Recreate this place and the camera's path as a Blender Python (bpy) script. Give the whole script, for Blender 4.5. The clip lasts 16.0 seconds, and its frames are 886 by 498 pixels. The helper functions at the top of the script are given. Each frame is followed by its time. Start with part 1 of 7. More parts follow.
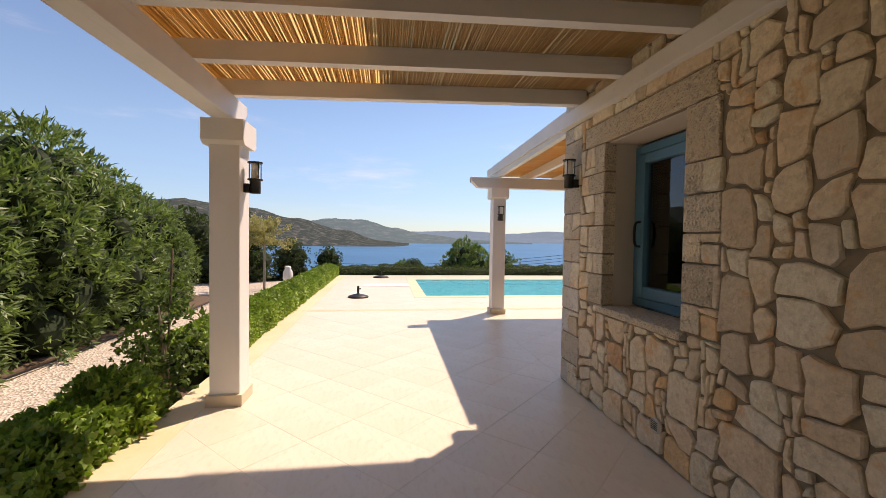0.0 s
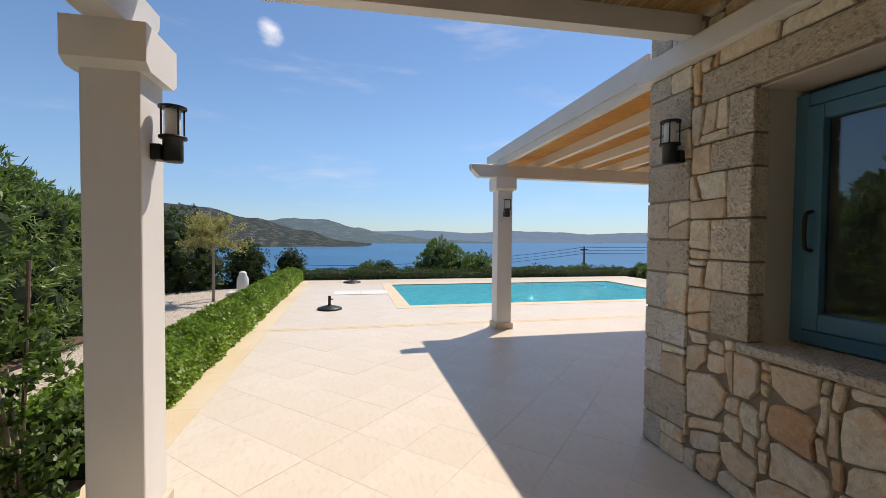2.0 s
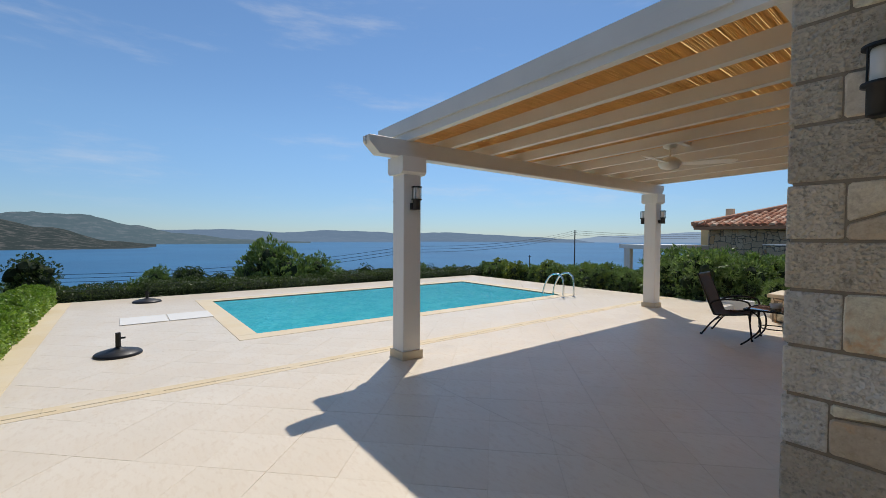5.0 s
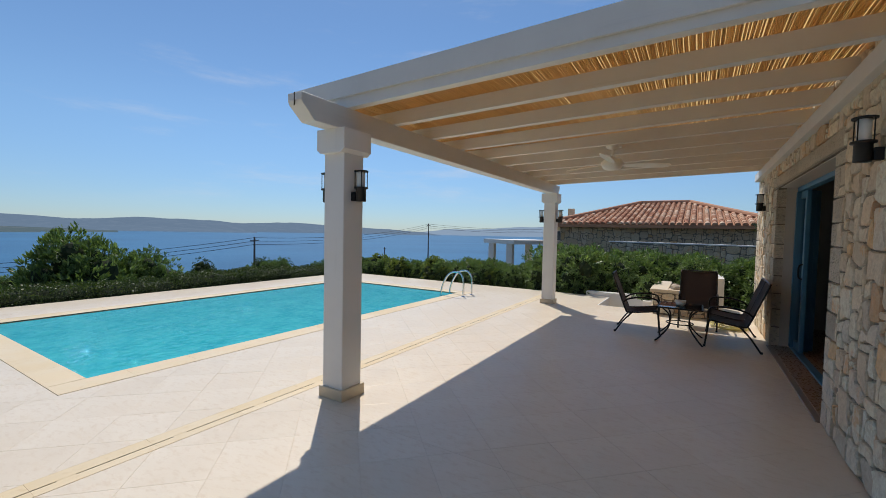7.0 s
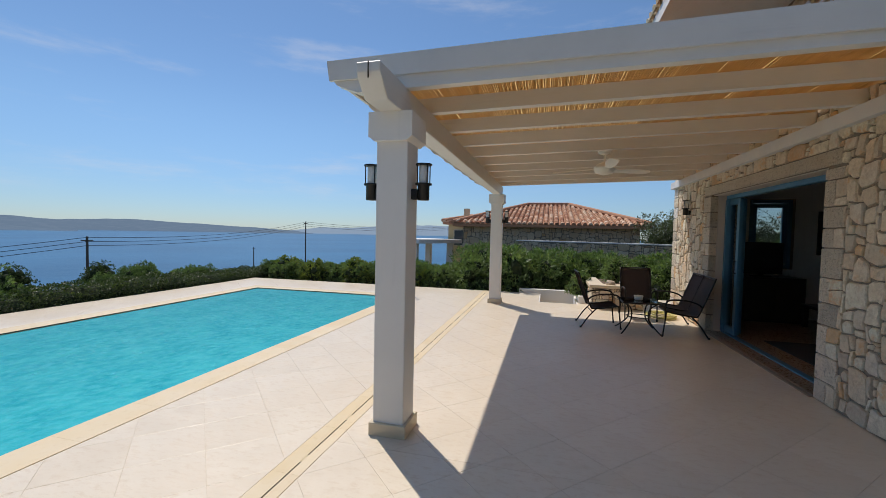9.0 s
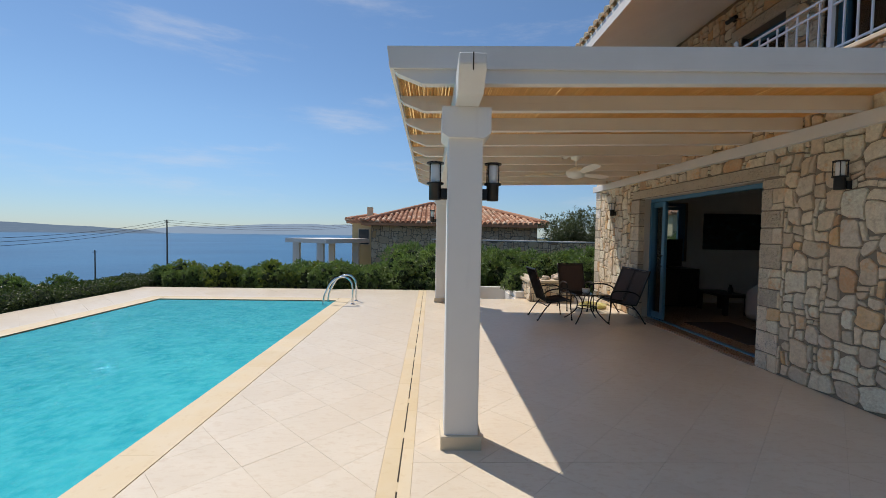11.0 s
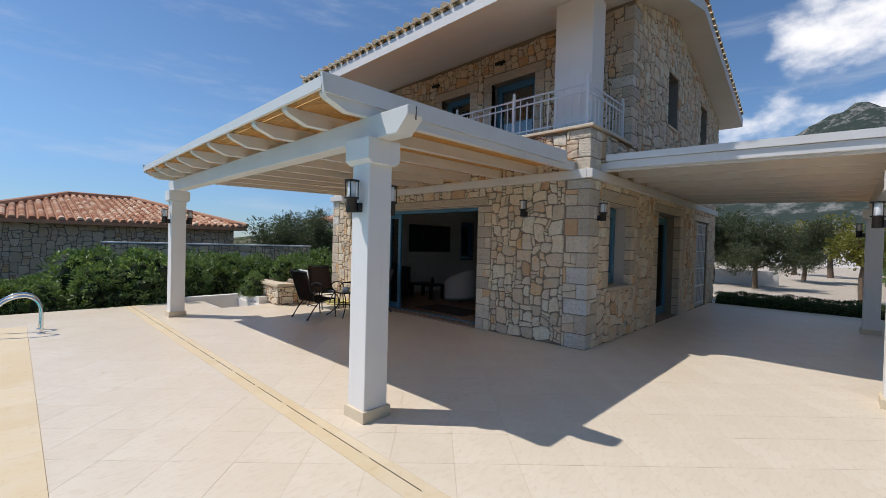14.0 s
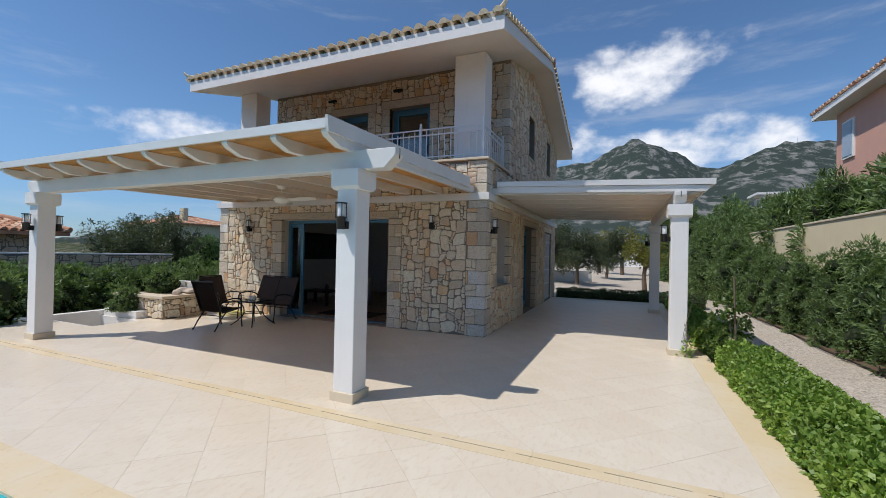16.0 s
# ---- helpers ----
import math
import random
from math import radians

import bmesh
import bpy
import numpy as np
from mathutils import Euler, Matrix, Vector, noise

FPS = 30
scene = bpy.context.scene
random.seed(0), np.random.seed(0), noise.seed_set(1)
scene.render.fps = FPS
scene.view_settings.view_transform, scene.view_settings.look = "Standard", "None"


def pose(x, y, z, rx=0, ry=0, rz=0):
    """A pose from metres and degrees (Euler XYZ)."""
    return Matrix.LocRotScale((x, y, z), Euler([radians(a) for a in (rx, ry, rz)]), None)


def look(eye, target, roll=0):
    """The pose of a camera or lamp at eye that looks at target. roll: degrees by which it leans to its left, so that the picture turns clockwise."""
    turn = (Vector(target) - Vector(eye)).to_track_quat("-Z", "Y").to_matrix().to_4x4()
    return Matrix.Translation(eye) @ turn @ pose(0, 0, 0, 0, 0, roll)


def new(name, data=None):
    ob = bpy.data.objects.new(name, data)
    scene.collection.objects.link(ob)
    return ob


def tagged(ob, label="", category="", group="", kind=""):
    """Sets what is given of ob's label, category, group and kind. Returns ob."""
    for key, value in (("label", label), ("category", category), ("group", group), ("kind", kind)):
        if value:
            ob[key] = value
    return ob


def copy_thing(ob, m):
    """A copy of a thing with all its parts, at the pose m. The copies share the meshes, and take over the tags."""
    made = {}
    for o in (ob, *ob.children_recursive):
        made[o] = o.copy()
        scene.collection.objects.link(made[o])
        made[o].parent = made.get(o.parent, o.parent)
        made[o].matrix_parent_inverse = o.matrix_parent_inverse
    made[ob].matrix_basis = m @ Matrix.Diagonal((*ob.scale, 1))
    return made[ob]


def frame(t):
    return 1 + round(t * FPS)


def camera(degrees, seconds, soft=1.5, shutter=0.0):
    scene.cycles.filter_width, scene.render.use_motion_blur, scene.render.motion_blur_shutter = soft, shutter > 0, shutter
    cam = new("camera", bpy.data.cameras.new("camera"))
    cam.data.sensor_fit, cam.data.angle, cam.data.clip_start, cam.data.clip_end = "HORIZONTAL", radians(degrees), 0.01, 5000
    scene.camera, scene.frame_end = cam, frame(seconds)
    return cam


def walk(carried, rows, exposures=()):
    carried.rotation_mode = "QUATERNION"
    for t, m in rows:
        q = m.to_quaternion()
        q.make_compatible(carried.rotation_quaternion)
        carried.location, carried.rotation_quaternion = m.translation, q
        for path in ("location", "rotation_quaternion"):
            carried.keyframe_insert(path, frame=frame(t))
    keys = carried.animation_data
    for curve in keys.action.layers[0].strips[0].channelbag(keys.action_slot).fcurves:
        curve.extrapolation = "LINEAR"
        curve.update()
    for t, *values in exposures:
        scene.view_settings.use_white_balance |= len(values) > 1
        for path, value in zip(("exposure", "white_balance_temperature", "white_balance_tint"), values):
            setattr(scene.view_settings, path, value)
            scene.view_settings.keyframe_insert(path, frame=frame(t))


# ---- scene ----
cam = camera(94.2, 16.0, soft=0.75)
PATH = [
    (0, (-0.056, 0.206, 1.405), (0.214, 2.187, 1.348), 0.8),
    (0.5, (-0.168, 0.537, 1.388), (0.126, 2.514, 1.328), 0.8),
    (1, (-0.226, 0.905, 1.398), (0.103, 2.877, 1.336), 0.7),
    (1.5, (-0.286, 1.278, 1.393), (0.088, 3.242, 1.337), 0.7),
    (2, (-0.337, 1.643, 1.403), (0.108, 3.592, 1.346), 0.5),
    (2.5, (-0.371, 2.024, 1.429), (0.168, 3.949, 1.376), 0.4),
    (3, (-0.451, 2.348, 1.411), (0.194, 4.24, 1.365), 0.3),
    (3.5, (-0.525, 2.641, 1.415), (0.246, 4.486, 1.369), 0.3),
    (4, (-0.583, 2.988, 1.411), (0.335, 4.764, 1.365), 0.2),
    (4.5, (-0.636, 3.308, 1.401), (0.439, 4.993, 1.353), 0.2),
    (7, (-0.651, 5.036, 1.477), (1.051, 6.084, 1.393), 1.2),
    (7.5, (-0.678, 5.434, 1.500), (1.099, 6.347, 1.414), 1.2),
    (8, (-0.765, 5.806, 1.504), (1.071, 6.595, 1.417), 1.1),
    (8.5, (-0.860, 6.223, 1.490), (1.033, 6.863, 1.406), 1.2),
    (11, (-0.916, 7.926, 1.487), (1.081, 7.867, 1.411), 0.9),
    (11.5, (-0.963, 8.295, 1.510), (1.023, 8.066, 1.431), 1.0),
    (12, (-0.967, 8.66, 1.510), (0.987, 8.237, 1.436), 1.1),
    (12.5, (-1.007, 8.986, 1.504), (0.88, 8.327, 1.435), 1.3),
    (13, (-0.999, 9.275, 1.485), (0.767, 8.339, 1.435), 1.2),
    (13.5, (-0.943, 9.521, 1.475), (0.651, 8.313, 1.432), 1.4),
    (14, (-0.883, 9.805, 1.487), (0.502, 8.362, 1.459), 1.5),
    (14.5, (-0.818, 10.152, 1.515), (0.36, 8.536, 1.500), 1.5),
    (15, (-0.706, 10.481, 1.505), (0.304, 8.755, 1.504), 1.4),
    (15.5, (-0.575, 10.832, 1.510), (0.311, 9.039, 1.52), 1.3),
    (16, (-0.551, 11.211, 1.515), (0.247, 9.377, 1.53), 1.2),
]
walk(cam, [(t, look(eye, target, roll)) for t, eye, target, roll in PATH],
     [(0, 0.77, 8400, 25), (1.0, 0.65, 7850, 21), (2.0, 0.42, 7100, 15), (3.5, 0.18, 6900, 12), (5.5, 0.10, 6650, 10), (9.0, 0.08, 6800, 12), (12.5, 0.16, 6950, 12), (14, 0.16, 6500, 12), (16, 0.12, 6350, 11)])

# ---- sky, sun ----
SUN_TO = Vector((1.18, 1.09, 2.5)).normalized()
world = bpy.data.worlds.new("world")
scene.world = world
world.use_nodes = True
wt = world.node_tree
wt.nodes.clear()


def wnode(kind, **values):
    n = wt.nodes.new(kind)
    for k, v in values.items():
        n.inputs[k].default_value = v
    return n


w_out = wnode("ShaderNodeOutputWorld")
w_bg = wnode("ShaderNodeBackground", Strength=0.113)
w_sky = wt.nodes.new("ShaderNodeTexSky")
w_sky.sky_type = "NISHITA"
w_sky.sun_disc = False
w_sky.sun_elevation = math.asin(SUN_TO.z)
w_sky.sun_rotation = math.atan2(SUN_TO.x, SUN_TO.y)
w_sky.altitude = 60
w_sky.air_density, w_sky.dust_density, w_sky.ozone_density = 1.0, 0.08, 3.5
# fair-weather clouds: thin high streaks all round and heaped cloud over the land
w_co = wt.nodes.new("ShaderNodeTexCoord")
w_sep = wt.nodes.new("ShaderNodeSeparateXYZ")
wt.links.new(w_co.outputs["Generated"], w_sep.inputs[0])


def wmath(op, a, b=0.0, clamp=False):
    n = wt.nodes.new("ShaderNodeMath")
    n.operation, n.use_clamp = op, clamp
    for i, v in enumerate((a, b)):
        if isinstance(v, (int, float)):
            n.inputs[i].default_value = v
        else:
            wt.links.new(v, n.inputs[i])
    return n.outputs[0]


def wrange(v, a, b):
    n = wt.nodes.new("ShaderNodeMapRange")
    n.interpolation_type = "SMOOTHSTEP"
    wt.links.new(v, n.inputs["Value"])
    n.inputs["From Min"].default_value, n.inputs["From Max"].default_value = a, b
    return n.outputs[0]


def wnoise(scale, detail, rough, stretch, shift):
    m = wt.nodes.new("ShaderNodeMapping")
    m.inputs["Scale"].default_value, m.inputs["Location"].default_value = stretch, shift
    wt.links.new(w_co.outputs["Generated"], m.inputs[0])
    n = wnode("ShaderNodeTexNoise", Scale=scale, Detail=detail, Roughness=rough)
    wt.links.new(m.outputs[0], n.inputs["Vector"])
    return n.outputs["Fac"]


up = w_sep.outputs["Z"]


def bank(x, z, wide, high):
    """How far inside an oval of sky over the inland hills, 1 in its middle."""
    a = wmath("POWER", wmath("DIVIDE", wmath("SUBTRACT", w_sep.outputs["X"], x), wide), 2.0)
    b = wmath("POWER", wmath("DIVIDE", wmath("SUBTRACT", up, z), high), 2.0)
    return wmath("MAXIMUM", wmath("SUBTRACT", 1.0, wmath("ADD", a, b)), -1.0)


puff = wnoise(6.5, 10, 0.56, (1, 1, 1.6), (0.35, 0.2, 0.55))
banks = wmath("MAXIMUM", bank(-0.07, 0.365, 0.165, 0.072), bank(-0.04, 0.23, 0.24, 0.055))
banks = wmath("MAXIMUM", banks, bank(0.62, 0.22, 0.25, 0.05))
heap = wrange(wmath("ADD", puff, wmath("MULTIPLY", banks, 0.17)), 0.50, 0.76)
heap = wmath("MULTIPLY", heap, wrange(w_sep.outputs["Y"], -0.25, -0.45))
wisp = wrange(wmath("ADD", puff, wmath("MULTIPLY", bank(-0.155, 0.405, 0.034, 0.036), 0.25)), 0.52, 0.82)
wisp = wmath("MULTIPLY", wmath("MULTIPLY", wisp, wrange(w_sep.outputs["Y"], 0.2, 0.4)), 0.85)
heap = wmath("MAXIMUM", heap, wisp)
streak = wrange(wnoise(2.4, 7, 0.62, (1, 1, 5.5), (4.1, 1.3, 0.2)), 0.52, 0.78)
streak = wmath("MULTIPLY", wmath("MULTIPLY", streak, wrange(up, 0.03, 0.10)), 0.36)
w_mix1 = wt.nodes.new("ShaderNodeMix")
w_mix1.data_type = "RGBA"
w_mix2 = wt.nodes.new("ShaderNodeMix")
w_mix2.data_type = "RGBA"
w_tint = wt.nodes.new("ShaderNodeMix")
w_tint.data_type, w_tint.blend_type = "RGBA", "MULTIPLY"
w_tint.inputs["Factor"].default_value = 1.0
w_low = wt.nodes.new("ShaderNodeMix")
w_low.data_type = "RGBA"
w_low.inputs["A"].default_value, w_low.inputs["B"].default_value = (0.70, 0.84, 0.93, 1), (0.45, 0.585, 0.80, 1)
wt.links.new(wrange(up, 0.26, -0.02), w_low.inputs["Factor"])
w_high = wt.nodes.new("ShaderNodeMix")
w_high.data_type = "RGBA"
wt.links.new(wrange(up, 0.42, 0.80), w_high.inputs["Factor"])
wt.links.new(w_low.outputs["Result"], w_high.inputs["A"])
w_high.inputs["B"].default_value = (1.12, 1.08, 1.0, 1)
wt.links.new(w_high.outputs["Result"], w_tint.inputs["B"])
wt.links.new(w_sky.outputs[0], w_tint.inputs["A"])
wt.links.new(w_tint.outputs["Result"], w_mix1.inputs["A"])
w_mix1.inputs["B"].default_value = (5.6, 5.8, 6.2, 1)
wt.links.new(streak, w_mix1.inputs["Factor"])
wt.links.new(w_mix1.outputs["Result"], w_mix2.inputs["A"])
w_mix2.inputs["B"].default_value = (8.0, 8.05, 8.2, 1)
wt.links.new(heap, w_mix2.inputs["Factor"])
wt.links.new(w_mix2.outputs["Result"], w_bg.inputs["Color"])
wt.links.new(w_bg.outputs[0], w_out.inputs[0])

sun_data = bpy.data.lights.new("sun", "SUN")
sun_data.energy, sun_data.angle, sun_data.color = 3.15, radians(0.55), (1.0, 0.95, 0.88)
sun = new("sun", sun_data)
sun.matrix_world = look((0, 0, 30), Vector((0, 0, 30)) - SUN_TO)


# ---- materials ----
class Mat:
    """A node material with short calls."""

    def __init__(self, name, rough=0.6, metal=0.0, spec=0.5):
        self.m = bpy.data.materials.new(name)
        self.m.use_nodes = True
        self.t = self.m.node_tree
        self.p = self.t.nodes["Principled BSDF"]
        self.p.inputs["Roughness"].default_value = rough
        self.p.inputs["Metallic"].default_value = metal
        self.p.inputs["Specular IOR Level"].default_value = spec
        self.co = self.t.nodes.new("ShaderNodeTexCoord").outputs["Object"]

    def link(self, a, b):
        self.t.links.new(a, b)

    def noise(self, scale, detail=4.0, rough=0.55, stretch=(1, 1, 1), shift=None):
        mp = self.t.nodes.new("ShaderNodeMapping")
        mp.inputs["Scale"].default_value = stretch
        self.link(self.co, mp.inputs[0])
        if shift is not None:
            self.link(shift, mp.inputs["Location"])
        n = self.t.nodes.new("ShaderNodeTexNoise")
        n.inputs["Scale"].default_value, n.inputs["Detail"].default_value, n.inputs["Roughness"].default_value = scale, detail, rough
        self.link(mp.outputs[0], n.inputs["Vector"])
        return n.outputs["Fac"]

    def voronoi(self, scale, feature="F1"):
        n = self.t.nodes.new("ShaderNodeTexVoronoi")
        n.feature = feature
        n.inputs["Scale"].default_value = scale
        self.link(self.co, n.inputs["Vector"])
        return n.outputs["Distance"], (n.outputs["Color"] if feature == "F1" else None)

    def random(self, island=False):
        if island:
            return self.t.nodes.new("ShaderNodeNewGeometry").outputs["Random Per Island"]
        return self.t.nodes.new("ShaderNodeObjectInfo").outputs["Random"]

    def ramp(self, fac, stops, mode="LINEAR"):
        n = self.t.nodes.new("ShaderNodeValToRGB")
        n.color_ramp.interpolation = mode
        e = n.color_ramp.elements
        while len(e) < len(stops):
            e.new(0.5)
        for i, (pos, c) in enumerate(stops):
            e[i].position = pos
            e[i].color = (*c, 1) if len(c) == 3 else c
        self.link(fac, n.inputs[0])
        return n.outputs["Color"]

    def mix(self, fac, a, b, blend="MIX"):
        n = self.t.nodes.new("ShaderNodeMix")
        n.data_type, n.blend_type = "RGBA", blend
        for key, v in (("Factor", fac), ("A", a), ("B", b)):
            if isinstance(v, (int, float)):
                n.inputs[key].default_value = v
            elif isinstance(v, tuple):
                n.inputs[key].default_value = (*v, 1)
            else:
                self.link(v, n.inputs[key])
        return n.outputs["Result"]

    def math(self, op, a, b=0.0):
        n = self.t.nodes.new("ShaderNodeMath")
        n.operation = op
        for i, v in enumerate((a, b)):
            if isinstance(v, (int, float)):
                n.inputs[i].default_value = v
            else:
                self.link(v, n.inputs[i])
        return n.outputs[0]

    def range(self, v, a, b, c=0.0, d=1.0):
        n = self.t.nodes.new("ShaderNodeMapRange")
        self.link(v, n.inputs["Value"])
        for key, x in (("From Min", a), ("From Max", b), ("To Min", c), ("To Max", d)):
            n.inputs[key].default_value = x
        return n.outputs[0]

    def color(self, v):
        if isinstance(v, tuple):
            self.p.inputs["Base Color"].default_value = (*v, 1)
        else:
            self.link(v, self.p.inputs["Base Color"])
        return self

    def rough(self, v):
        self.link(v, self.p.inputs["Roughness"])
        return self

    def bump(self, *layers):
        last = None
        for height, strength, dist in layers:
            b = self.t.nodes.new("ShaderNodeBump")
            b.inputs["Strength"].default_value, b.inputs["Distance"].default_value = strength, dist
            self.link(height, b.inputs["Height"])
            if last is not None:
                self.link(last, b.inputs["Normal"])
            last = b.outputs[0]
        self.link(last, self.p.inputs["Normal"])
        return self


def plain(name, c, rough=0.6, metal=0.0, var=0.12, scale=6.0, bump=0.1):
    k = Mat(name, rough, metal)
    n = k.noise(scale, 5)
    fine = k.noise(scale * 14, 3)
    k.color(k.mix(n, tuple(v * (1 - var) for v in c), tuple(min(1, v * (1 + var)) for v in c)))
    k.rough(k.range(fine, 0.3, 0.7, max(0.02, rough - 0.08), min(1, rough + 0.08)))
    return k.bump((fine, bump, 0.003)).m


def stone_mat(name, island, tint=(1, 1, 1)):
    k = Mat(name, 0.88, spec=0.25)
    rnd = k.random(island)
    t = lambda c: tuple(min(0.85, a * b) for a, b in zip(c, tint))
    base = k.ramp(rnd, [(0.0, t((0.82, 0.74, 0.61))), (0.15, t((0.68, 0.57, 0.44))), (0.30, t((0.70, 0.655, 0.58))), (0.45, t((0.85, 0.80, 0.70))), (0.60, t((0.75, 0.63, 0.48))),
                        (0.72, t((0.56, 0.49, 0.40))), (0.81, t((0.80, 0.71, 0.57))), (0.93, t((0.74, 0.47, 0.22))), (0.97, t((0.55, 0.30, 0.14)))], "CONSTANT")
    n = k.noise(5.5, 6, 0.62)
    fine = k.noise(42, 5, 0.65)
    pit = k.noise(17, 5, 0.7)
    c = k.mix(k.range(n, 0.35, 0.7), base, k.mix(0.3, base, t((0.84, 0.75, 0.60))))
    c = k.mix(k.range(pit, 0.53, 0.68, 0, 0.55), c, t((0.42, 0.33, 0.235)))
    c = k.mix(k.range(k.noise(30, 6, 0.75), 0.40, 0.62, 0.38, 0.0), c, t((0.40, 0.32, 0.235)))
    rust = k.math("MULTIPLY", k.range(k.noise(3.6, 4), 0.55, 0.64), k.range(k.noise(19, 4), 0.42, 0.6))
    c = k.mix(k.math("MULTIPLY", rust, 0.7), c, t((0.66, 0.38, 0.16)))
    c = k.mix(k.range(fine, 0.3, 0.7, 0.0, 0.25), c, t((0.84, 0.76, 0.63)))
    k.color(c)
    big = k.noise(9.5, 4, 0.5)
    return k.bump((big, 0.7, 0.03), (n, 0.5, 0.02), (pit, 0.9, 0.015), (fine, 0.8, 0.006)).m


def dressed_mat(name, c):
    """Hammered, squared limestone."""
    k = Mat(name, 0.85, spec=0.25)
    rnd = k.random()
    n, fine = k.noise(4, 5), k.noise(60, 4, 0.6)
    dots, _ = k.voronoi(55)
    base = k.mix(rnd, tuple(v * 0.72 for v in c), tuple(v * 1.2 for v in c))
    base = k.mix(k.range(n, 0.4, 0.62, 0, 0.6), base, (0.66, 0.58, 0.46))
    base = k.mix(k.range(k.noise(22, 5, 0.7), 0.54, 0.66, 0, 0.65), base, tuple(v * 0.45 for v in c))
    base = k.mix(k.range(dots, 0.0, 0.28, 0.45, 0.0), base, (0.24, 0.21, 0.17))
    k.color(base)
    return k.bump((dots, 0.9, 0.016), (k.noise(16, 5, 0.7, (1, 1, 2.2)), 0.9, 0.022), (fine, 0.7, 0.005), (n, 0.4, 0.02)).m


STONE = stone_mat("rubble_stone", False, (1.08, 1.0, 0.92))
STONE_J = stone_mat("rubble_stone_joined", True, (1.08, 1.0, 0.92))
STONE_N = stone_mat("neighbour_stone", True, (0.80, 0.74, 0.68))
QUOIN = dressed_mat("quoin_stone", (0.76, 0.65, 0.51))
QUOIN_W = dressed_mat("pale_quoin_stone", (0.76, 0.73, 0.68))
LINTEL = dressed_mat("lintel_stone", (0.82, 0.69, 0.52))
k = Mat("mortar", 0.95, spec=0.2)
f1, f2 = k.noise(7, 5), k.noise(90, 4)
k.color(k.mix(f1, (0.23, 0.185, 0.14), (0.33, 0.275, 0.21)))
NMORTAR = plain("neighbour_mortar", (0.20, 0.175, 0.15), 0.95)
MORTAR = k.bump((f2, 0.7, 0.004), (f1, 0.4, 0.02)).m


def paint(name, c, rough=0.5):
    k = Mat(name, rough)
    n, fine, streak = k.noise(2.2, 5), k.noise(70, 4), k.noise(9, 5, 0.6, (1, 1, 0.12))
    a = k.mix(k.range(n, 0.3, 0.7), tuple(v * 0.95 for v in c), c)
    a = k.mix(k.range(streak, 0.58, 0.78, 0, 0.22), a, tuple(v * 0.72 for v in c))
    k.color(a)
    return k.bump((fine, 0.12, 0.002), (n, 0.15, 0.01)).m


def painted_wood(name, c, stretch):
    k = Mat(name, 0.5)
    grain = k.noise(16, 5, 0.6, stretch)
    n, chip = k.noise(2.6, 4), k.noise(34, 4, 0.6, stretch)
    a = k.mix(k.range(n, 0.3, 0.7), tuple(v * 0.93 for v in c), c)
    a = k.mix(k.range(grain, 0.60, 0.76, 0, 0.35), a, tuple(v * 0.70 for v in c))
    a = k.mix(k.range(chip, 0.76, 0.80, 0, 0.5), a, (0.33, 0.27, 0.20))
    k.color(a)
    return k.bump((grain, 0.3, 0.004)).m


WHITE = (0.73, 0.715, 0.69)
RENDER_W = paint("white_plaster", (0.82, 0.80, 0.77), 0.7)
WOOD_X = painted_wood("white_painted_wood_x", WHITE, (0.06, 1, 1))
WOOD_Y = painted_wood("white_painted_wood_y", WHITE, (1, 0.06, 1))
CREAM = plain("cream_limestone", (0.66, 0.56, 0.41), 0.65, var=0.1, scale=9)
BLUE = paint("blue_paint", (0.07, 0.20, 0.31), 0.42)
STEEL_W = plain("white_painted_iron", (0.78, 0.78, 0.78), 0.4, var=0.04)
BLACK = plain("black_metal", (0.018, 0.017, 0.017), 0.45, 0.3)
BRONZE = plain("dark_brown_frame", (0.030, 0.023, 0.018), 0.38, 0.5)
CHROME = plain("polished_steel", (0.72, 0.73, 0.74), 0.13, 1.0, var=0.03, bump=0.0)
FAN_W = plain("fan_white", (0.85, 0.82, 0.75), 0.35, var=0.03)
TERRA = plain("terracotta", (0.50, 0.25, 0.145), 0.85, var=0.3, scale=3)
YELLOW = paint("yellow_plaster", (0.72, 0.56, 0.30), 0.85)
REVEAL = paint("reveal_plaster", (0.60, 0.53, 0.45), 0.8)
CREAM_W = paint("cream_plaster", (0.74, 0.63, 0.42), 0.85)
PINK = paint("pink_plaster", (0.66, 0.36, 0.27), 0.85)
DARKWOOD = plain("dark_wood", (0.035, 0.022, 0.015), 0.4)
FABRIC_W = plain("white_fabric", (0.52, 0.49, 0.45), 0.9, var=0.05, scale=30)
INSIDE = plain("inner_wall", (0.70, 0.67, 0.62), 0.8, var=0.03)
RUG = plain("dark_rug", (0.045, 0.032, 0.028), 0.95, var=0.4, scale=40)
BARK = plain("bark", (0.16, 0.115, 0.08), 0.9, var=0.4, scale=18, bump=0.8)
PALE_BARK = plain("pale_bark", (0.36, 0.30, 0.23), 0.9, var=0.3, scale=22, bump=0.6)
HOSE = plain("yellow_hose", (0.62, 0.56, 0.20), 0.4, var=0.06)
ROCK = plain("pale_rock", (0.55, 0.46, 0.37), 0.9, var=0.25, scale=12, bump=0.8)
POLE = plain("pole_wood", (0.10, 0.085, 0.075), 0.9)
SOIL = plain("soil", (0.13, 0.085, 0.055), 0.95, var=0.4, scale=14, bump=0.8)
DARK_SLOT = plain("drain_slot", (0.05, 0.04, 0.03), 0.9)
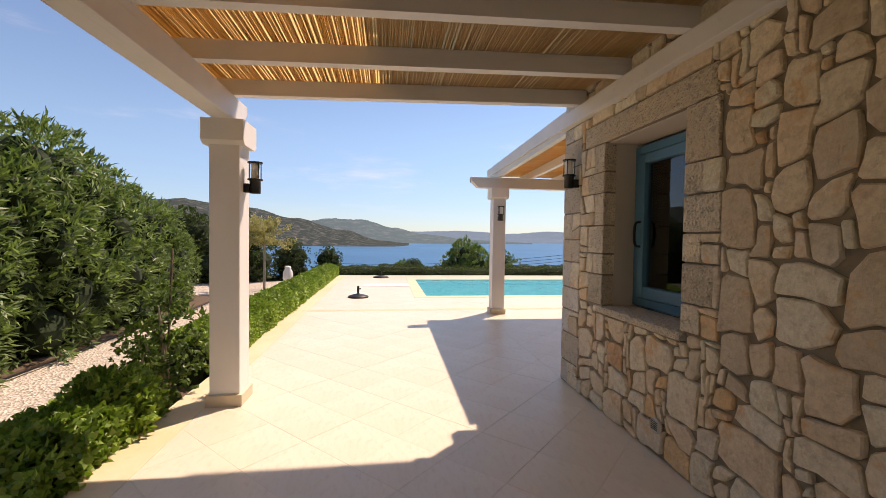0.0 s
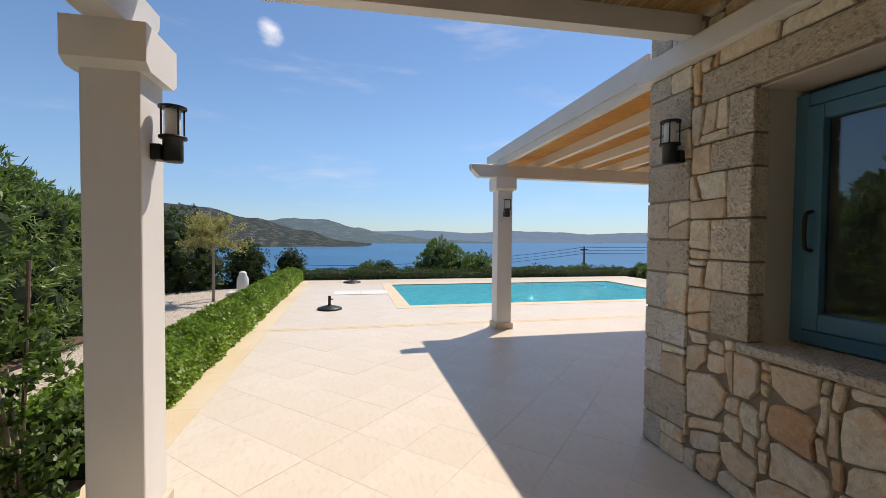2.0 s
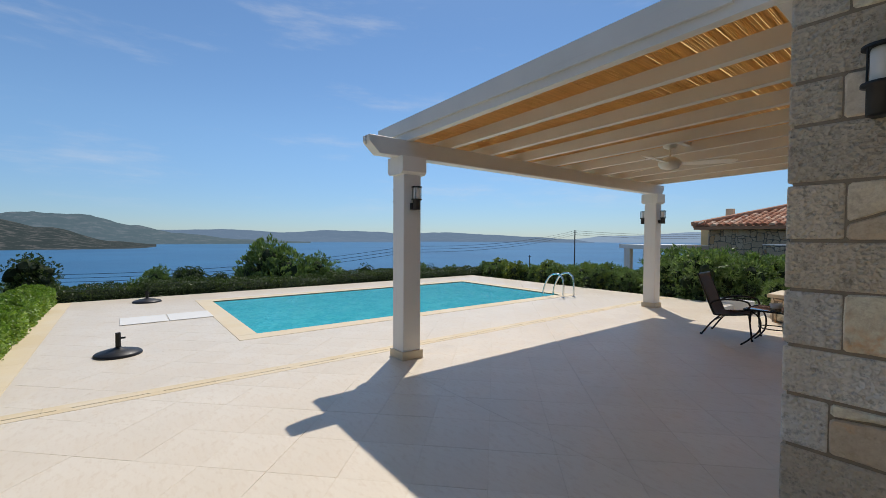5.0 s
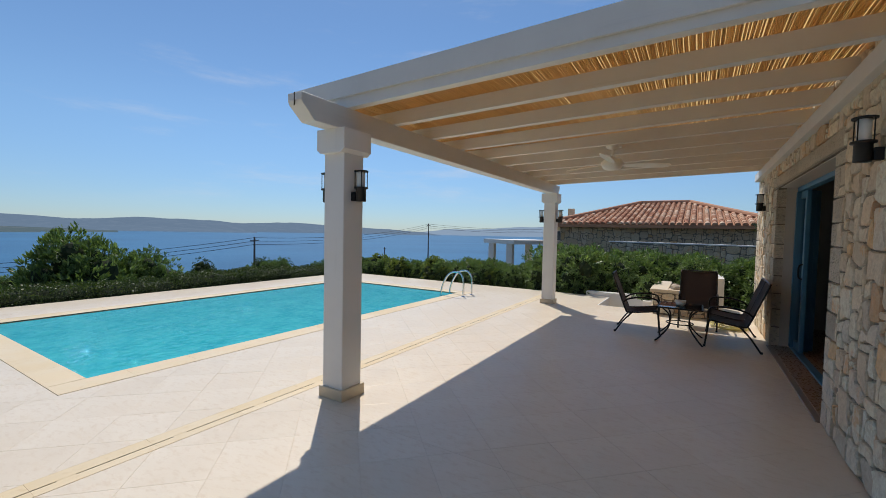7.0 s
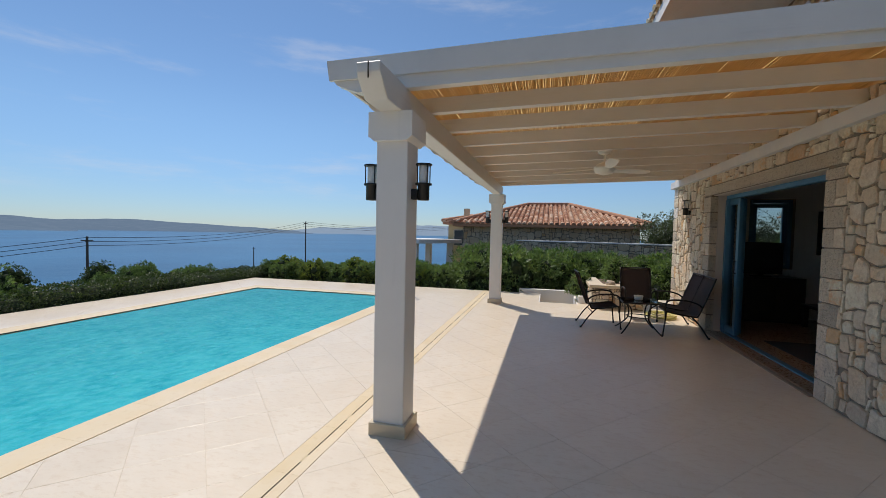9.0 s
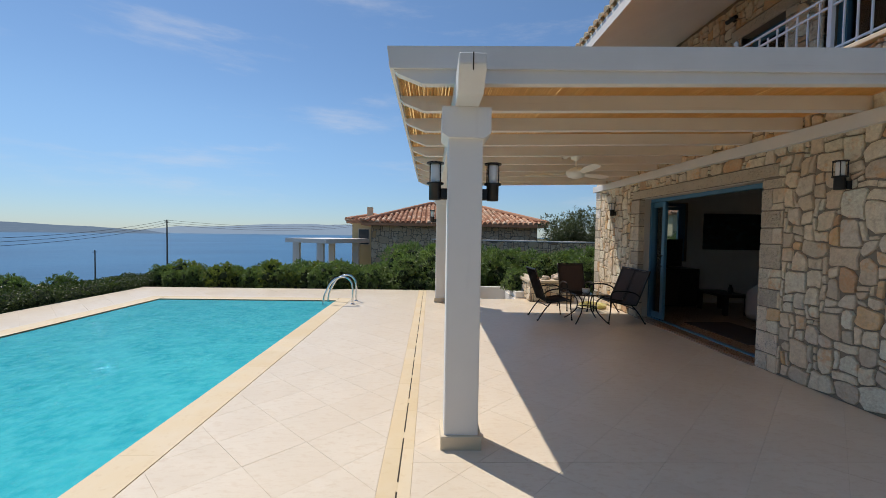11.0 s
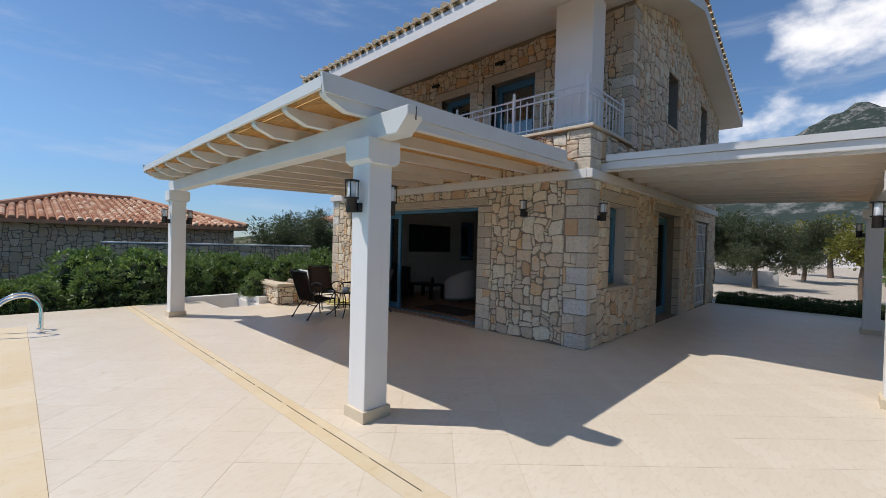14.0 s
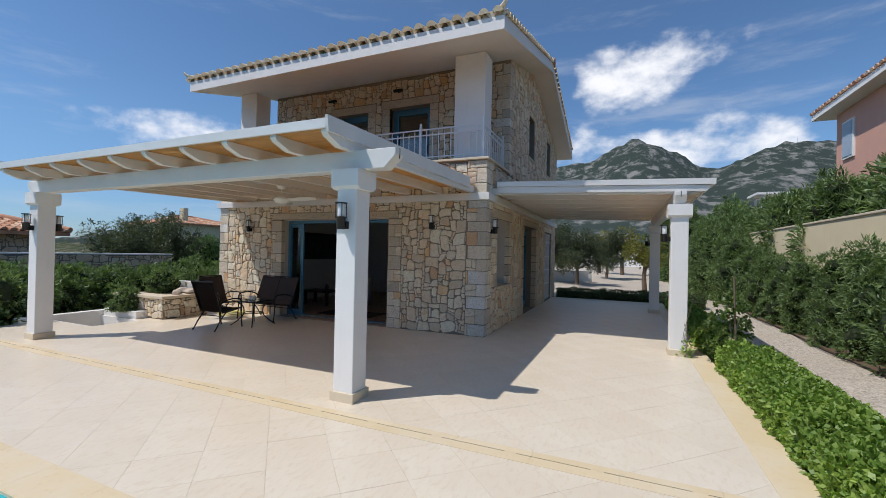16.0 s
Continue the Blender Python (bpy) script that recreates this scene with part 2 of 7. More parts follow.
WIRE = plain("wire", (0.03, 0.03, 0.035), 0.6)

k = Mat("sling_mesh", 0.75)
n = k.noise(260, 2)
k.color(k.mix(n, (0.075, 0.052, 0.043), (0.14, 0.10, 0.085)))
SLING = k.bump((n, 0.4, 0.002)).m

k = Mat("reed", 0.55)
n, r = k.noise(26, 4, 0.6, (0.2, 0.2, 1)), k.random(True)
base = k.ramp(r, [(0.0, (0.33, 0.205, 0.095)), (0.35, (0.49, 0.325, 0.16)), (0.7, (0.62, 0.44, 0.235)), (1.0, (0.42, 0.25, 0.11))])
k.color(k.mix(k.range(n, 0.45, 0.75, 0, 0.6), base, (0.22, 0.115, 0.045)))
tl = k.t.nodes.new("ShaderNodeBsdfTranslucent")
tl.inputs["Color"].default_value = (0.86, 0.70, 0.46, 1)
ms = k.t.nodes.new("ShaderNodeMixShader")
ms.inputs[0].default_value = 0.60
k.link(k.p.outputs[0], ms.inputs[1])
k.link(tl.outputs[0], ms.inputs[2])
k.link(ms.outputs[0], k.t.nodes["Material Output"].inputs["Surface"])
REED = k.m
k = Mat("reed_backing", 0.6)
n = k.noise(30, 3)
tl = k.t.nodes.new("ShaderNodeBsdfTranslucent")
k.link(k.mix(n, (0.92, 0.74, 0.45), (0.96, 0.82, 0.55)), tl.inputs["Color"])
k.color((0.5, 0.33, 0.15))
ms = k.t.nodes.new("ShaderNodeMixShader")
ms.inputs[0].default_value = 0.86
k.link(k.p.outputs[0], ms.inputs[1])
k.link(tl.outputs[0], ms.inputs[2])
k.link(ms.outputs[0], k.t.nodes["Material Output"].inputs["Surface"])
BACKING = k.m

def tile_mat(name, island):
    k = Mat(name, 0.38)
    r = k.random(island)
    n1, n2, n3 = k.noise(1.1, 6, 0.6), k.noise(5.5, 7, 0.68, (1, 0.55, 1)), k.noise(60, 3)
    c = k.mix(r, (0.735, 0.64, 0.50), (0.775, 0.685, 0.55))
    c = k.mix(k.range(n2, 0.46, 0.66, 0, 0.45), c, (0.81, 0.73, 0.61))
    c = k.mix(k.range(n2, 0.56, 0.68, 0, 0.5), c, (0.67, 0.55, 0.39))
    c = k.mix(k.range(k.noise(24, 6, 0.75, (1, 0.4, 1)), 0.50, 0.64, 0, 0.5), c, (0.63, 0.50, 0.35))
    c = k.mix(k.range(n1, 0.4, 0.66, 0, 0.5), c, (0.69, 0.58, 0.44))
    k.color(c).rough(k.range(n2, 0.3, 0.7, 0.30, 0.46))
    return k.bump((n3, 0.08, 0.002), (n2, 0.06, 0.004)).m


TILE, TILE_J = tile_mat("patio_tile", False), tile_mat("patio_tile_joined", True)
GROUT = plain("grout", (0.66, 0.57, 0.445), 0.9, var=0.15, scale=12)

k = Mat("ochre_limestone", 0.62)
n1, n2, r = k.noise(2.4, 6, 0.6), k.noise(15, 6, 0.65), k.random()
c = k.mix(r, (0.68, 0.54, 0.33), (0.73, 0.60, 0.40))
c = k.mix(k.range(n1, 0.42, 0.68, 0, 0.7), c, (0.72, 0.62, 0.46))
c = k.mix(k.range(n2, 0.56, 0.74, 0, 0.4), c, (0.55, 0.38, 0.18))
k.color(c)
OCHRE = k.bump((n2, 0.25, 0.004)).m

k = Mat("pool_paint", 0.5)
n = k.noise(3, 3)
k.color(k.mix(n, (0.10, 0.72, 0.78), (0.14, 0.78, 0.84)))
POOL = k.m

k = Mat("pool_water", 0.03)
g = k.t.nodes.new("ShaderNodeBsdfGlossy")
g.inputs["Roughness"].default_value = 0.03
tr = k.t.nodes.new("ShaderNodeBsdfTransparent")
tr.inputs["Color"].default_value = (0.70, 0.96, 0.98, 1)
fr = k.t.nodes.new("ShaderNodeFresnel")
fr.inputs["IOR"].default_value = 1.33
ms = k.t.nodes.new("ShaderNodeMixShader")
w1, w2 = k.noise(3.2, 3, 0.5), k.noise(9, 3, 0.5)
b1 = k.t.nodes.new("ShaderNodeBump")
b1.inputs["Strength"].default_value, b1.inputs["Distance"].default_value = 1.0, 0.18
w3 = k.noise(21, 2, 0.5)
k.link(k.math("ADD", k.math("ADD", k.math("MULTIPLY", w1, 0.5), w2), k.math("MULTIPLY", w3, 0.12)), b1.inputs["Height"])
k.link(b1.outputs[0], g.inputs["Normal"])
df = k.t.nodes.new("ShaderNodeBsdfDiffuse")
cloud = k.noise(2.6, 5, 0.6)
# Lighter turquoise patches painted in for caustic light on the water.
caustics = k.range(k.noise(11, 4, 0.6), 0.42, 0.66, 0, 0.5)
k.link(k.mix(caustics, k.mix(k.range(cloud, 0.3, 0.7), (0.012, 0.47, 0.58), (0.06, 0.64, 0.72)), (0.11, 0.72, 0.78)), df.inputs["Color"])
body = k.t.nodes.new("ShaderNodeMixShader")
body.inputs[0].default_value = 0.80
k.link(tr.outputs[0], body.inputs[1])
k.link(df.outputs[0], body.inputs[2])
k.link(fr.outputs[0], ms.inputs[0])
k.link(body.outputs[0], ms.inputs[1])
k.link(g.outputs[0], ms.inputs[2])
k.link(ms.outputs[0], k.t.nodes["Material Output"].inputs["Surface"])
WATER = k.m


def glass(name, tint, extra=0.0):
    k = Mat(name)
    g = k.t.nodes.new("ShaderNodeBsdfGlossy")
    g.inputs["Roughness"].default_value = 0.01
    tr = k.t.nodes.new("ShaderNodeBsdfTransparent")
    tr.inputs["Color"].default_value = (*tint, 1)
    fr = k.t.nodes.new("ShaderNodeFresnel")
    fr.inputs["IOR"].default_value = 1.5
    ms = k.t.nodes.new("ShaderNodeMixShader")
    k.link(k.range(fr.outputs[0], 0, 1, extra, 1.0), ms.inputs[0])
    k.link(tr.outputs[0], ms.inputs[1])
    k.link(g.outputs[0], ms.inputs[2])
    k.link(ms.outputs[0], k.t.nodes["Material Output"].inputs["Surface"])
    return k.m


GLASS = glass("window_glass", (0.75, 0.80, 0.80), 0.06)
TABLE_GLASS = glass("table_glass", (0.55, 0.62, 0.60), 0.04)
LAMP_GLASS = Mat("lamp_glass", 0.35).color((0.80, 0.80, 0.78)).m

k = Mat("sea", 0.12, spec=0.14)
n1, n2, n3 = k.noise(0.05, 5, 0.6, (1, 1, 1)), k.noise(0.004, 4), k.noise(0.6, 3)
k.color(k.mix(k.range(n2, 0.35, 0.65), (0.016, 0.105, 0.225), (0.026, 0.145, 0.29)))
k.p.inputs["Roughness"].default_value = 0.35
SEA = k.bump((n3, 0.5, 0.3), (n1, 0.35, 2.0)).m

k = Mat("gravel", 0.95, spec=0.2)
d, col = k.voronoi(38)
n = k.noise(0.7, 5)
r = k.t.nodes.new("ShaderNodeSeparateColor")
k.link(col, r.inputs[0])
c = k.ramp(r.outputs[0], [(0, (0.36, 0.31, 0.25)), (0.5, (0.55, 0.48, 0.40)), (1, (0.68, 0.61, 0.52))])
k.color(k.mix(k.range(n, 0.4, 0.7, 0, 0.5), c, (0.50, 0.42, 0.33)))
GRAVEL = k.bump((d, 0.9, 0.02)).m

k = Mat("hillside", 0.95, spec=0.1)
n1, n2, n3 = k.noise(0.012, 6, 0.6), k.noise(0.10, 6, 0.65), k.noise(0.9, 4)
c = k.ramp(n2, [(0.30, (0.030, 0.042, 0.018)), (0.47, (0.062, 0.075, 0.034)), (0.56, (0.15, 0.135, 0.085)), (0.68, (0.30, 0.27, 0.22))])
c = k.mix(k.range(n1, 0.40, 0.62, 0, 0.7), c, (0.045, 0.060, 0.026))
k.color(c)
LAND = k.bump((n3, 0.6, 0.4), (n2, 0.8, 4.0)).m


def far_hill(name, green, rock, haze_tint, glow, scale=0.014, lo=0.50, stretch=(1, 1, 1)):
    """Far scrub and rock, with distance haze put in as a bluish glow."""
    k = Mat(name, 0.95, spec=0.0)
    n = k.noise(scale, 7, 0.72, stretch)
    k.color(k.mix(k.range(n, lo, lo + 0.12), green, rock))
    k.p.inputs["Emission Color"].default_value = (*haze_tint, 1)
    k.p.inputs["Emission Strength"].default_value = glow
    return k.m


# Each hill carries its distance haze as glow; farther ones are tinted bluer.
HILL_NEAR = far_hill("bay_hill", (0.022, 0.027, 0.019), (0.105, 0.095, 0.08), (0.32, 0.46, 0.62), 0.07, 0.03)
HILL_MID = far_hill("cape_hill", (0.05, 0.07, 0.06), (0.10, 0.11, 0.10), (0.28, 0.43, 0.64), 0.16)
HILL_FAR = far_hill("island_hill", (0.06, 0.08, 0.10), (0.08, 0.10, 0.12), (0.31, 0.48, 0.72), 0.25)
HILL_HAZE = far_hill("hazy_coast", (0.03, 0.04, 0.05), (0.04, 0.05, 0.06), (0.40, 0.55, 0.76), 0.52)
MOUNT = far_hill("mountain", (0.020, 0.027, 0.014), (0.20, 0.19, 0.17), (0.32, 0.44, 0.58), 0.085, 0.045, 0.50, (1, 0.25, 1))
SAND = plain("beach_sand", (0.55, 0.40, 0.27), 0.95)


def leaf_mat(name, dark, light, tip=None, gloss=0.45):
    k = Mat(name, gloss, spec=0.4)
    r, n = k.random(True), k.noise(1.7, 3)
    c = k.mix(r, dark, light)
    c = k.mix(k.range(n, 0.4, 0.65, 0, 0.5), c, tuple(v * 0.7 for v in dark))
    if tip:
        c = k.mix(k.range(r, 0.86, 0.93, 0, 0.8), c, tip)
    k.color(c)
    tl = k.t.nodes.new("ShaderNodeBsdfTranslucent")
    k.link(k.mix(1.0, c, (1.1, 1.25, 0.55), "MULTIPLY"), tl.inputs["Color"])
    ms = k.t.nodes.new("ShaderNodeMixShader")
    ms.inputs[0].default_value = 0.33
    k.link(k.p.outputs[0], ms.inputs[1])
    k.link(tl.outputs[0], ms.inputs[2])
    k.link(ms.outputs[0], k.t.nodes["Material Output"].inputs["Surface"])
    return k.m


OLEANDER = leaf_mat("oleander_leaf", (0.085, 0.145, 0.048), (0.31, 0.41, 0.18))
GERANIUM = leaf_mat("hedge_leaf", (0.13, 0.24, 0.036), (0.40, 0.52, 0.12))
DARKLEAF = leaf_mat("dark_leaf", (0.040, 0.070, 0.022), (0.11, 0.15, 0.050))
# Darker leaf for the column shrub; the pergola's shade is in its colour.
SHADELEAF = leaf_mat("shaded_shrub_leaf", (0.055, 0.10, 0.026), (0.17, 0.25, 0.065))
YOUNGLEAF = leaf_mat("young_shrub_leaf", (0.12, 0.17, 0.035), (0.36, 0.40, 0.10))
OLIVE = leaf_mat("olive_leaf", (0.050, 0.066, 0.038), (0.14, 0.165, 0.095))
BUDLEAF = leaf_mat("bud_leaf", (0.36, 0.33, 0.15), (0.58, 0.52, 0.27))
YELLEAF = leaf_mat("yellow_leaf", (0.16, 0.17, 0.03), (0.30, 0.27, 0.06))
# Near-black colour that stands for the deep shade inside hedges and shrubs.
CORE = plain("inner_shade", (0.020, 0.034, 0.010), 0.95, var=0.5, scale=12, bump=0.8)


# ---- building helpers ----
def mesh_ob(name, bm, material, smooth=False):
    me = bpy.data.meshes.new(name)
    bmesh.ops.recalc_face_normals(bm, faces=bm.faces[:])
    bm.to_mesh(me)
    bm.free()
    for m in (material if isinstance(material, (list, tuple)) else [material]):
        me.materials.append(m)
    if smooth:
        for p in me.polygons:
            p.use_smooth = True
    return new(name, me)


def part(name, bm, material, parent, label="", smooth=False):
    ob = mesh_ob(name, bm, material, smooth)
    ob.parent = parent
    if label:
        ob["label"] = label
    return ob


def thing(name, label, category, group="", kind="", at=(0, 0, 0)):
    ob = new(name)
    ob.location = at
    ob.empty_display_size = 0.1
    return tagged(ob, label, category, group, kind)


def box(bm, x0, x1, y0, y1, z0, z1, bevel=0.0):
    made = bmesh.ops.create_cube(bm, size=1.0)["verts"]
    for v in made:
        v.co = Vector(((x0 + x1) / 2 + v.co.x * (x1 - x0), (y0 + y1) / 2 + v.co.y * (y1 - y0), (z0 + z1) / 2 + v.co.z * (z1 - z0)))
    if bevel:
        edges = {e for v in made for e in v.link_edges}
        bmesh.ops.bevel(bm, geom=list(edges), offset=bevel, segments=2, affect="EDGES", profile=0.5)
    return bm


def boxes(*specs, bevel=0.0):
    bm = bmesh.new()
    for s in specs:
        box(bm, *s, bevel=bevel)
    return bm


def prism(bm, poly, axis, a, b):
    """A flat outline drawn through from a to b along the axis; the outline holds the two other coordinates in order."""
    def at(p, d):
        c = list(p)
        c.insert("xyz".index(axis), d)
        return c
    va, vb = [bm.verts.new(at(p, a)) for p in poly], [bm.verts.new(at(p, b)) for p in poly]
    bm.faces.new(va), bm.faces.new(vb[::-1])
    for i in range(len(poly)):
        j = (i + 1) % len(poly)
        bm.faces.new((va[i], vb[i], vb[j], va[j]))
    return bm


def tube(bm, pts, r, n=8, r_end=None):
    pts = [Vector(p) for p in pts]
    rings, side = [], None
    for i, p in enumerate(pts):
        d = (pts[min(i + 1, len(pts) - 1)] - pts[max(i - 1, 0)]).normalized()
        if side is None:
            side = d.orthogonal().normalized()
        side = (side - d * side.dot(d)).normalized()
        other = d.cross(side)
        rr = r if r_end is None else r + (r_end - r) * i / (len(pts) - 1)
        rings.append([bm.verts.new(p + (side * math.cos(a) + other * math.sin(a)) * rr) for a in [2 * math.pi * q / n for q in range(n)]])
    for a, b in zip(rings, rings[1:]):
        for i in range(n):
            bm.faces.new((a[i], a[(i + 1) % n], b[(i + 1) % n], b[i]))
    bm.faces.new(rings[0][::-1]), bm.faces.new(rings[-1])
    return bm


def soft_path(pts, steps=5):
    """A smooth line through the points."""
    pts = [Vector(p) for p in pts]
    ext = [2 * pts[0] - pts[1], *pts, 2 * pts[-1] - pts[-2]]
    out = []
    for i in range(1, len(ext) - 2):
        a, b, c, d = ext[i - 1:i + 3]
        for s in range(steps):
            t = s / steps
            out.append(0.5 * (2 * b + (c - a) * t + (2 * a - 5 * b + 4 * c - d) * t * t + (3 * b - a - 3 * c + d) * t ** 3))
    return out + [pts[-1]]


def lathe(bm, profile, n=20, at=(0, 0, 0)):
    rings = [[bm.verts.new((at[0] + r * math.cos(2 * math.pi * i / n), at[1] + r * math.sin(2 * math.pi * i / n), at[2] + z)) for i in range(n)] for r, z in profile]
    for a, b in zip(rings, rings[1:]):
        for i in range(n):
            bm.faces.new((a[i], a[(i + 1) % n], b[(i + 1) % n], b[i]))
    bm.faces.new(rings[0][::-1]), bm.faces.new(rings[-1])
    return bm


def clip(poly, nx, ny, d):
    """The part of a convex outline where nx * x + ny * y <= d."""
    out = []
    for i, p in enumerate(poly):
        q = poly[(i + 1) % len(poly)]
        sp, sq = nx * p[0] + ny * p[1] - d, nx * q[0] + ny * q[1] - d
        if sp <= 0:
            out.append(p)
        if (sp < 0 < sq) or (sq < 0 < sp):
            t = sp / (sp - sq)
            out.append((p[0] + (q[0] - p[0]) * t, p[1] + (q[1] - p[1]) * t))
    return out


def area(poly):
    return abs(sum(p[0] * q[1] - q[0] * p[1] for p, q in zip(poly, poly[1:] + poly[:1]))) / 2


def carve(poly, hole, gap):
    """What is left of a convex outline round a rectangular hole, as convex pieces."""
    us, vs = [p[0] for p in poly], [p[1] for p in poly]
    if max(us) < hole[0] - gap or min(us) > hole[1] + gap or max(vs) < hole[2] - gap or min(vs) > hole[3] + gap:
        return [poly]
    out = [clip(poly, 1, 0, hole[0] - gap), clip(poly, -1, 0, -hole[1] - gap)]
    mid = clip(poly, -1, 0, -hole[0] + gap)
    mid = clip(mid, 1, 0, hole[1] + gap) if mid else mid
    if mid:
        out += [clip(mid, 0, 1, hole[2] - gap), clip(mid, 0, -1, -hole[3] - gap)]
    return [p for p in out if len(p) > 2 and area(p) > 0.0009]


def split(poly, target, rng, joint=0.005):
    """Cut a convex outline across its length, again and again, into smaller stones."""
    if area(poly) < target() or len(poly) < 3:
        return [poly]
    p, q = max(((a, b) for a in poly for b in poly), key=lambda e: (e[0][0] - e[1][0]) ** 2 + (e[0][1] - e[1][1]) ** 2)
    ang = math.atan2(q[1] - p[1], q[0] - p[0])
    square = round(ang / (math.pi / 2)) * (math.pi / 2)
    ang = square * 0.90 + ang * 0.10 + rng.gauss(0, 0.15)
    nx, ny = math.cos(ang), math.sin(ang)
    vals = [nx * a + ny * b for a, b in poly]
    d = min(vals) + (max(vals) - min(vals)) * rng.choice((0.5, 0.42, 0.58, 0.32, 0.68, 0.24, 0.76))
    out = []
    for piece in (clip(poly, nx, ny, d - joint), clip(poly, -nx, -ny, -d - joint)):
        if len(piece) > 2 and area(piece) > 0.0008:
            out += split(piece, target, rng, joint)
    return out


LARGE = ((5, 4), (4, 4), (5, 3), (4, 3), (6, 4), (3, 4), (4, 5), (3, 3))
MEDIUM = ((3, 2), (2, 3), (4, 2), (2, 2), (3, 3))
SMALL = ((2, 1), (1, 2), (1, 1), (3, 1), (1, 3))


def masonry(u0, u1, v0, v1, holes, rng, size=1.0, joint=0.008):
    """Rough rubble: blocky stones of mixed sizes packed tight, small ones wedged between, every joint bent out of true."""
    f = math.sqrt(size)
    step = 0.058 * f
    nu, nv = max(1, round((u1 - u0) / step)), max(1, round((v1 - v0) / step))
    gu, gv_ = (u1 - u0) / nu, (v1 - v0) / nv
    taken = [[False] * nv for _ in range(nu)]
    for a in range(nu):
        for b in range(nv):
            u, v = u0 + (a + 0.5) * gu, v0 + (b + 0.5) * gv_
            taken[a][b] = any(h[0] + gu < u < h[1] - gu and h[2] + gv_ < v < h[3] - gv_ for h in holes)
    shift = rng.uniform(0, 50)

    def warp(u, v):
        p = Vector((u * 3.4 / f, v * 3.4 / f, shift))
        q = Vector((u * 9.0 / f, v * 9.0 / f, shift + 9))
        a = noise.noise(p) * 1.0 + noise.noise(q) * 0.42
        b = noise.noise(p + Vector((31, 7, 0))) * 1.0 + noise.noise(q + Vector((5, 17, 0))) * 0.42
        return min(u1 - joint / 2, max(u0 + joint / 2, u + a * step * 1.15)), min(v1, max(v0, v + b * step * 1.15))

    cells = []
    for b in range(nv):
        for a in range(nu):
            if taken[a][b]:
                continue
            r = rng.random()
            kinds = [LARGE, MEDIUM, SMALL] if r < 0.50 else [MEDIUM, SMALL] if r < 0.82 else [SMALL]
            w = h = 1
            for kind in kinds:
                fits = [(p, q) for p, q in kind if a + p <= nu and b + q <= nv and not any(taken[a + i][b + j] for i in range(p) for j in range(q))]
                if fits:
                    w, h = rng.choice(fits)
                    break
            for i in range(w):
                for j in range(h):
                    taken[a + i][b + j] = True
            x0, x1, y0, y1 = u0 + a * gu + joint, u0 + (a + w) * gu - joint, v0 + b * gv_ + joint, v0 + (b + h) * gv_ - joint
            cut = min(w, h) * step
            c = [rng.choice((0.06, 0.10, 0.16, 0.30)) * cut if min(w, h) > 1 else 0.12 * cut for _ in range(4)]
            ring = [(x0 + c[0], y0), (x1 - c[1], y0), (x1, y0 + c[1] * rng.uniform(0.5, 1)), (x1, y1 - c[2] * rng.uniform(0.5, 1)), (x1 - c[2], y1), (x0 + c[3], y1), (x0, y1 - c[3] * rng.uniform(0.5, 1)), (x0, y0 + c[0] * rng.uniform(0.5, 1))]
            poly = []
            for p, q in zip(ring, ring[1:] + ring[:1]):
                poly.append(warp(*p))
                if math.hypot(p[0] - q[0], p[1] - q[1]) > 0.11 * f:
                    poly.append(warp((p[0] + q[0]) / 2, (p[1] + q[1]) / 2))
            pieces = [poly]
            for hole in holes:
                pieces = [x for p in pieces for x in carve(p, hole, joint)]
            cells += [p for p in pieces if len(p) > 2 and area(p) > 0.0007]
    return cells


def soften(poly, cut):
    out = []
    for i, p in enumerate(poly):
        a, b = poly[i - 1], poly[(i + 1) % len(poly)]
        for q in (a, b):
            L = math.hypot(q[0] - p[0], q[1] - p[1]) or 1e-6
            t = min(cut, L * 0.33) / L
            out.append((p[0] + (q[0] - p[0]) * t, p[1] + (q[1] - p[1]) * t))
    return out


def stone_data(poly, place, rng, low=-0.014, high=(0.004, 0.016), cut=0.010, rim=0.007):
    """Vertices and faces of one proud stone. place(u, v, out) gives its point on the wall."""
    rough = []
    for p, q in zip(poly, poly[1:] + poly[:1]):
        L = math.hypot(q[0] - p[0], q[1] - p[1])
        rough.append(p)
        if L > 0.09:
            w = rng.uniform(-0.007, 0.004)
            t = rng.uniform(0.35, 0.65)
            rough.append((p[0] + (q[0] - p[0]) * t - (q[1] - p[1]) / L * w, p[1] + (q[1] - p[1]) * t + (q[0] - p[0]) / L * w))
    poly = soften(rough, cut) if len(poly) < 7 else poly
    n = len(poly)
    cu, cv = sum(p[0] for p in poly) / n, sum(p[1] for p in poly) / n
    h = rng.uniform(*high)
    tu, tv = rng.uniform(-0.05, 0.05), rng.uniform(-0.05, 0.05)
    verts, faces = [], []
    for ring, (inset, out) in enumerate(((0.0, low), (0.0, h - 0.009), (rim, h))):
        for u, v in poly:
            L = math.hypot(u - cu, v - cv) or 1e-6
            s = max(0.55, 1 - inset / L)
            du, dv = (u - cu) * s, (v - cv) * s
            lean = (tu * du + tv * dv) * (0 if ring == 0 else 1)
            wob = 0 if ring == 0 else 0.004 * math.sin(31 * u + 17 * v)
            verts.append(place(cu + du, cv + dv, out + lean + wob))
    verts.append(place(cu, cv, h + 0.004))
    for r in (0, 1):
        for i in range(n):
            j = (i + 1) % n
            faces.append((r * n + i, r * n + j, (r + 1) * n + j, (r + 1) * n + i))
    for i in range(n):
        faces.append((2 * n + i, 2 * n + (i + 1) % n, 3 * n))
    return verts, faces


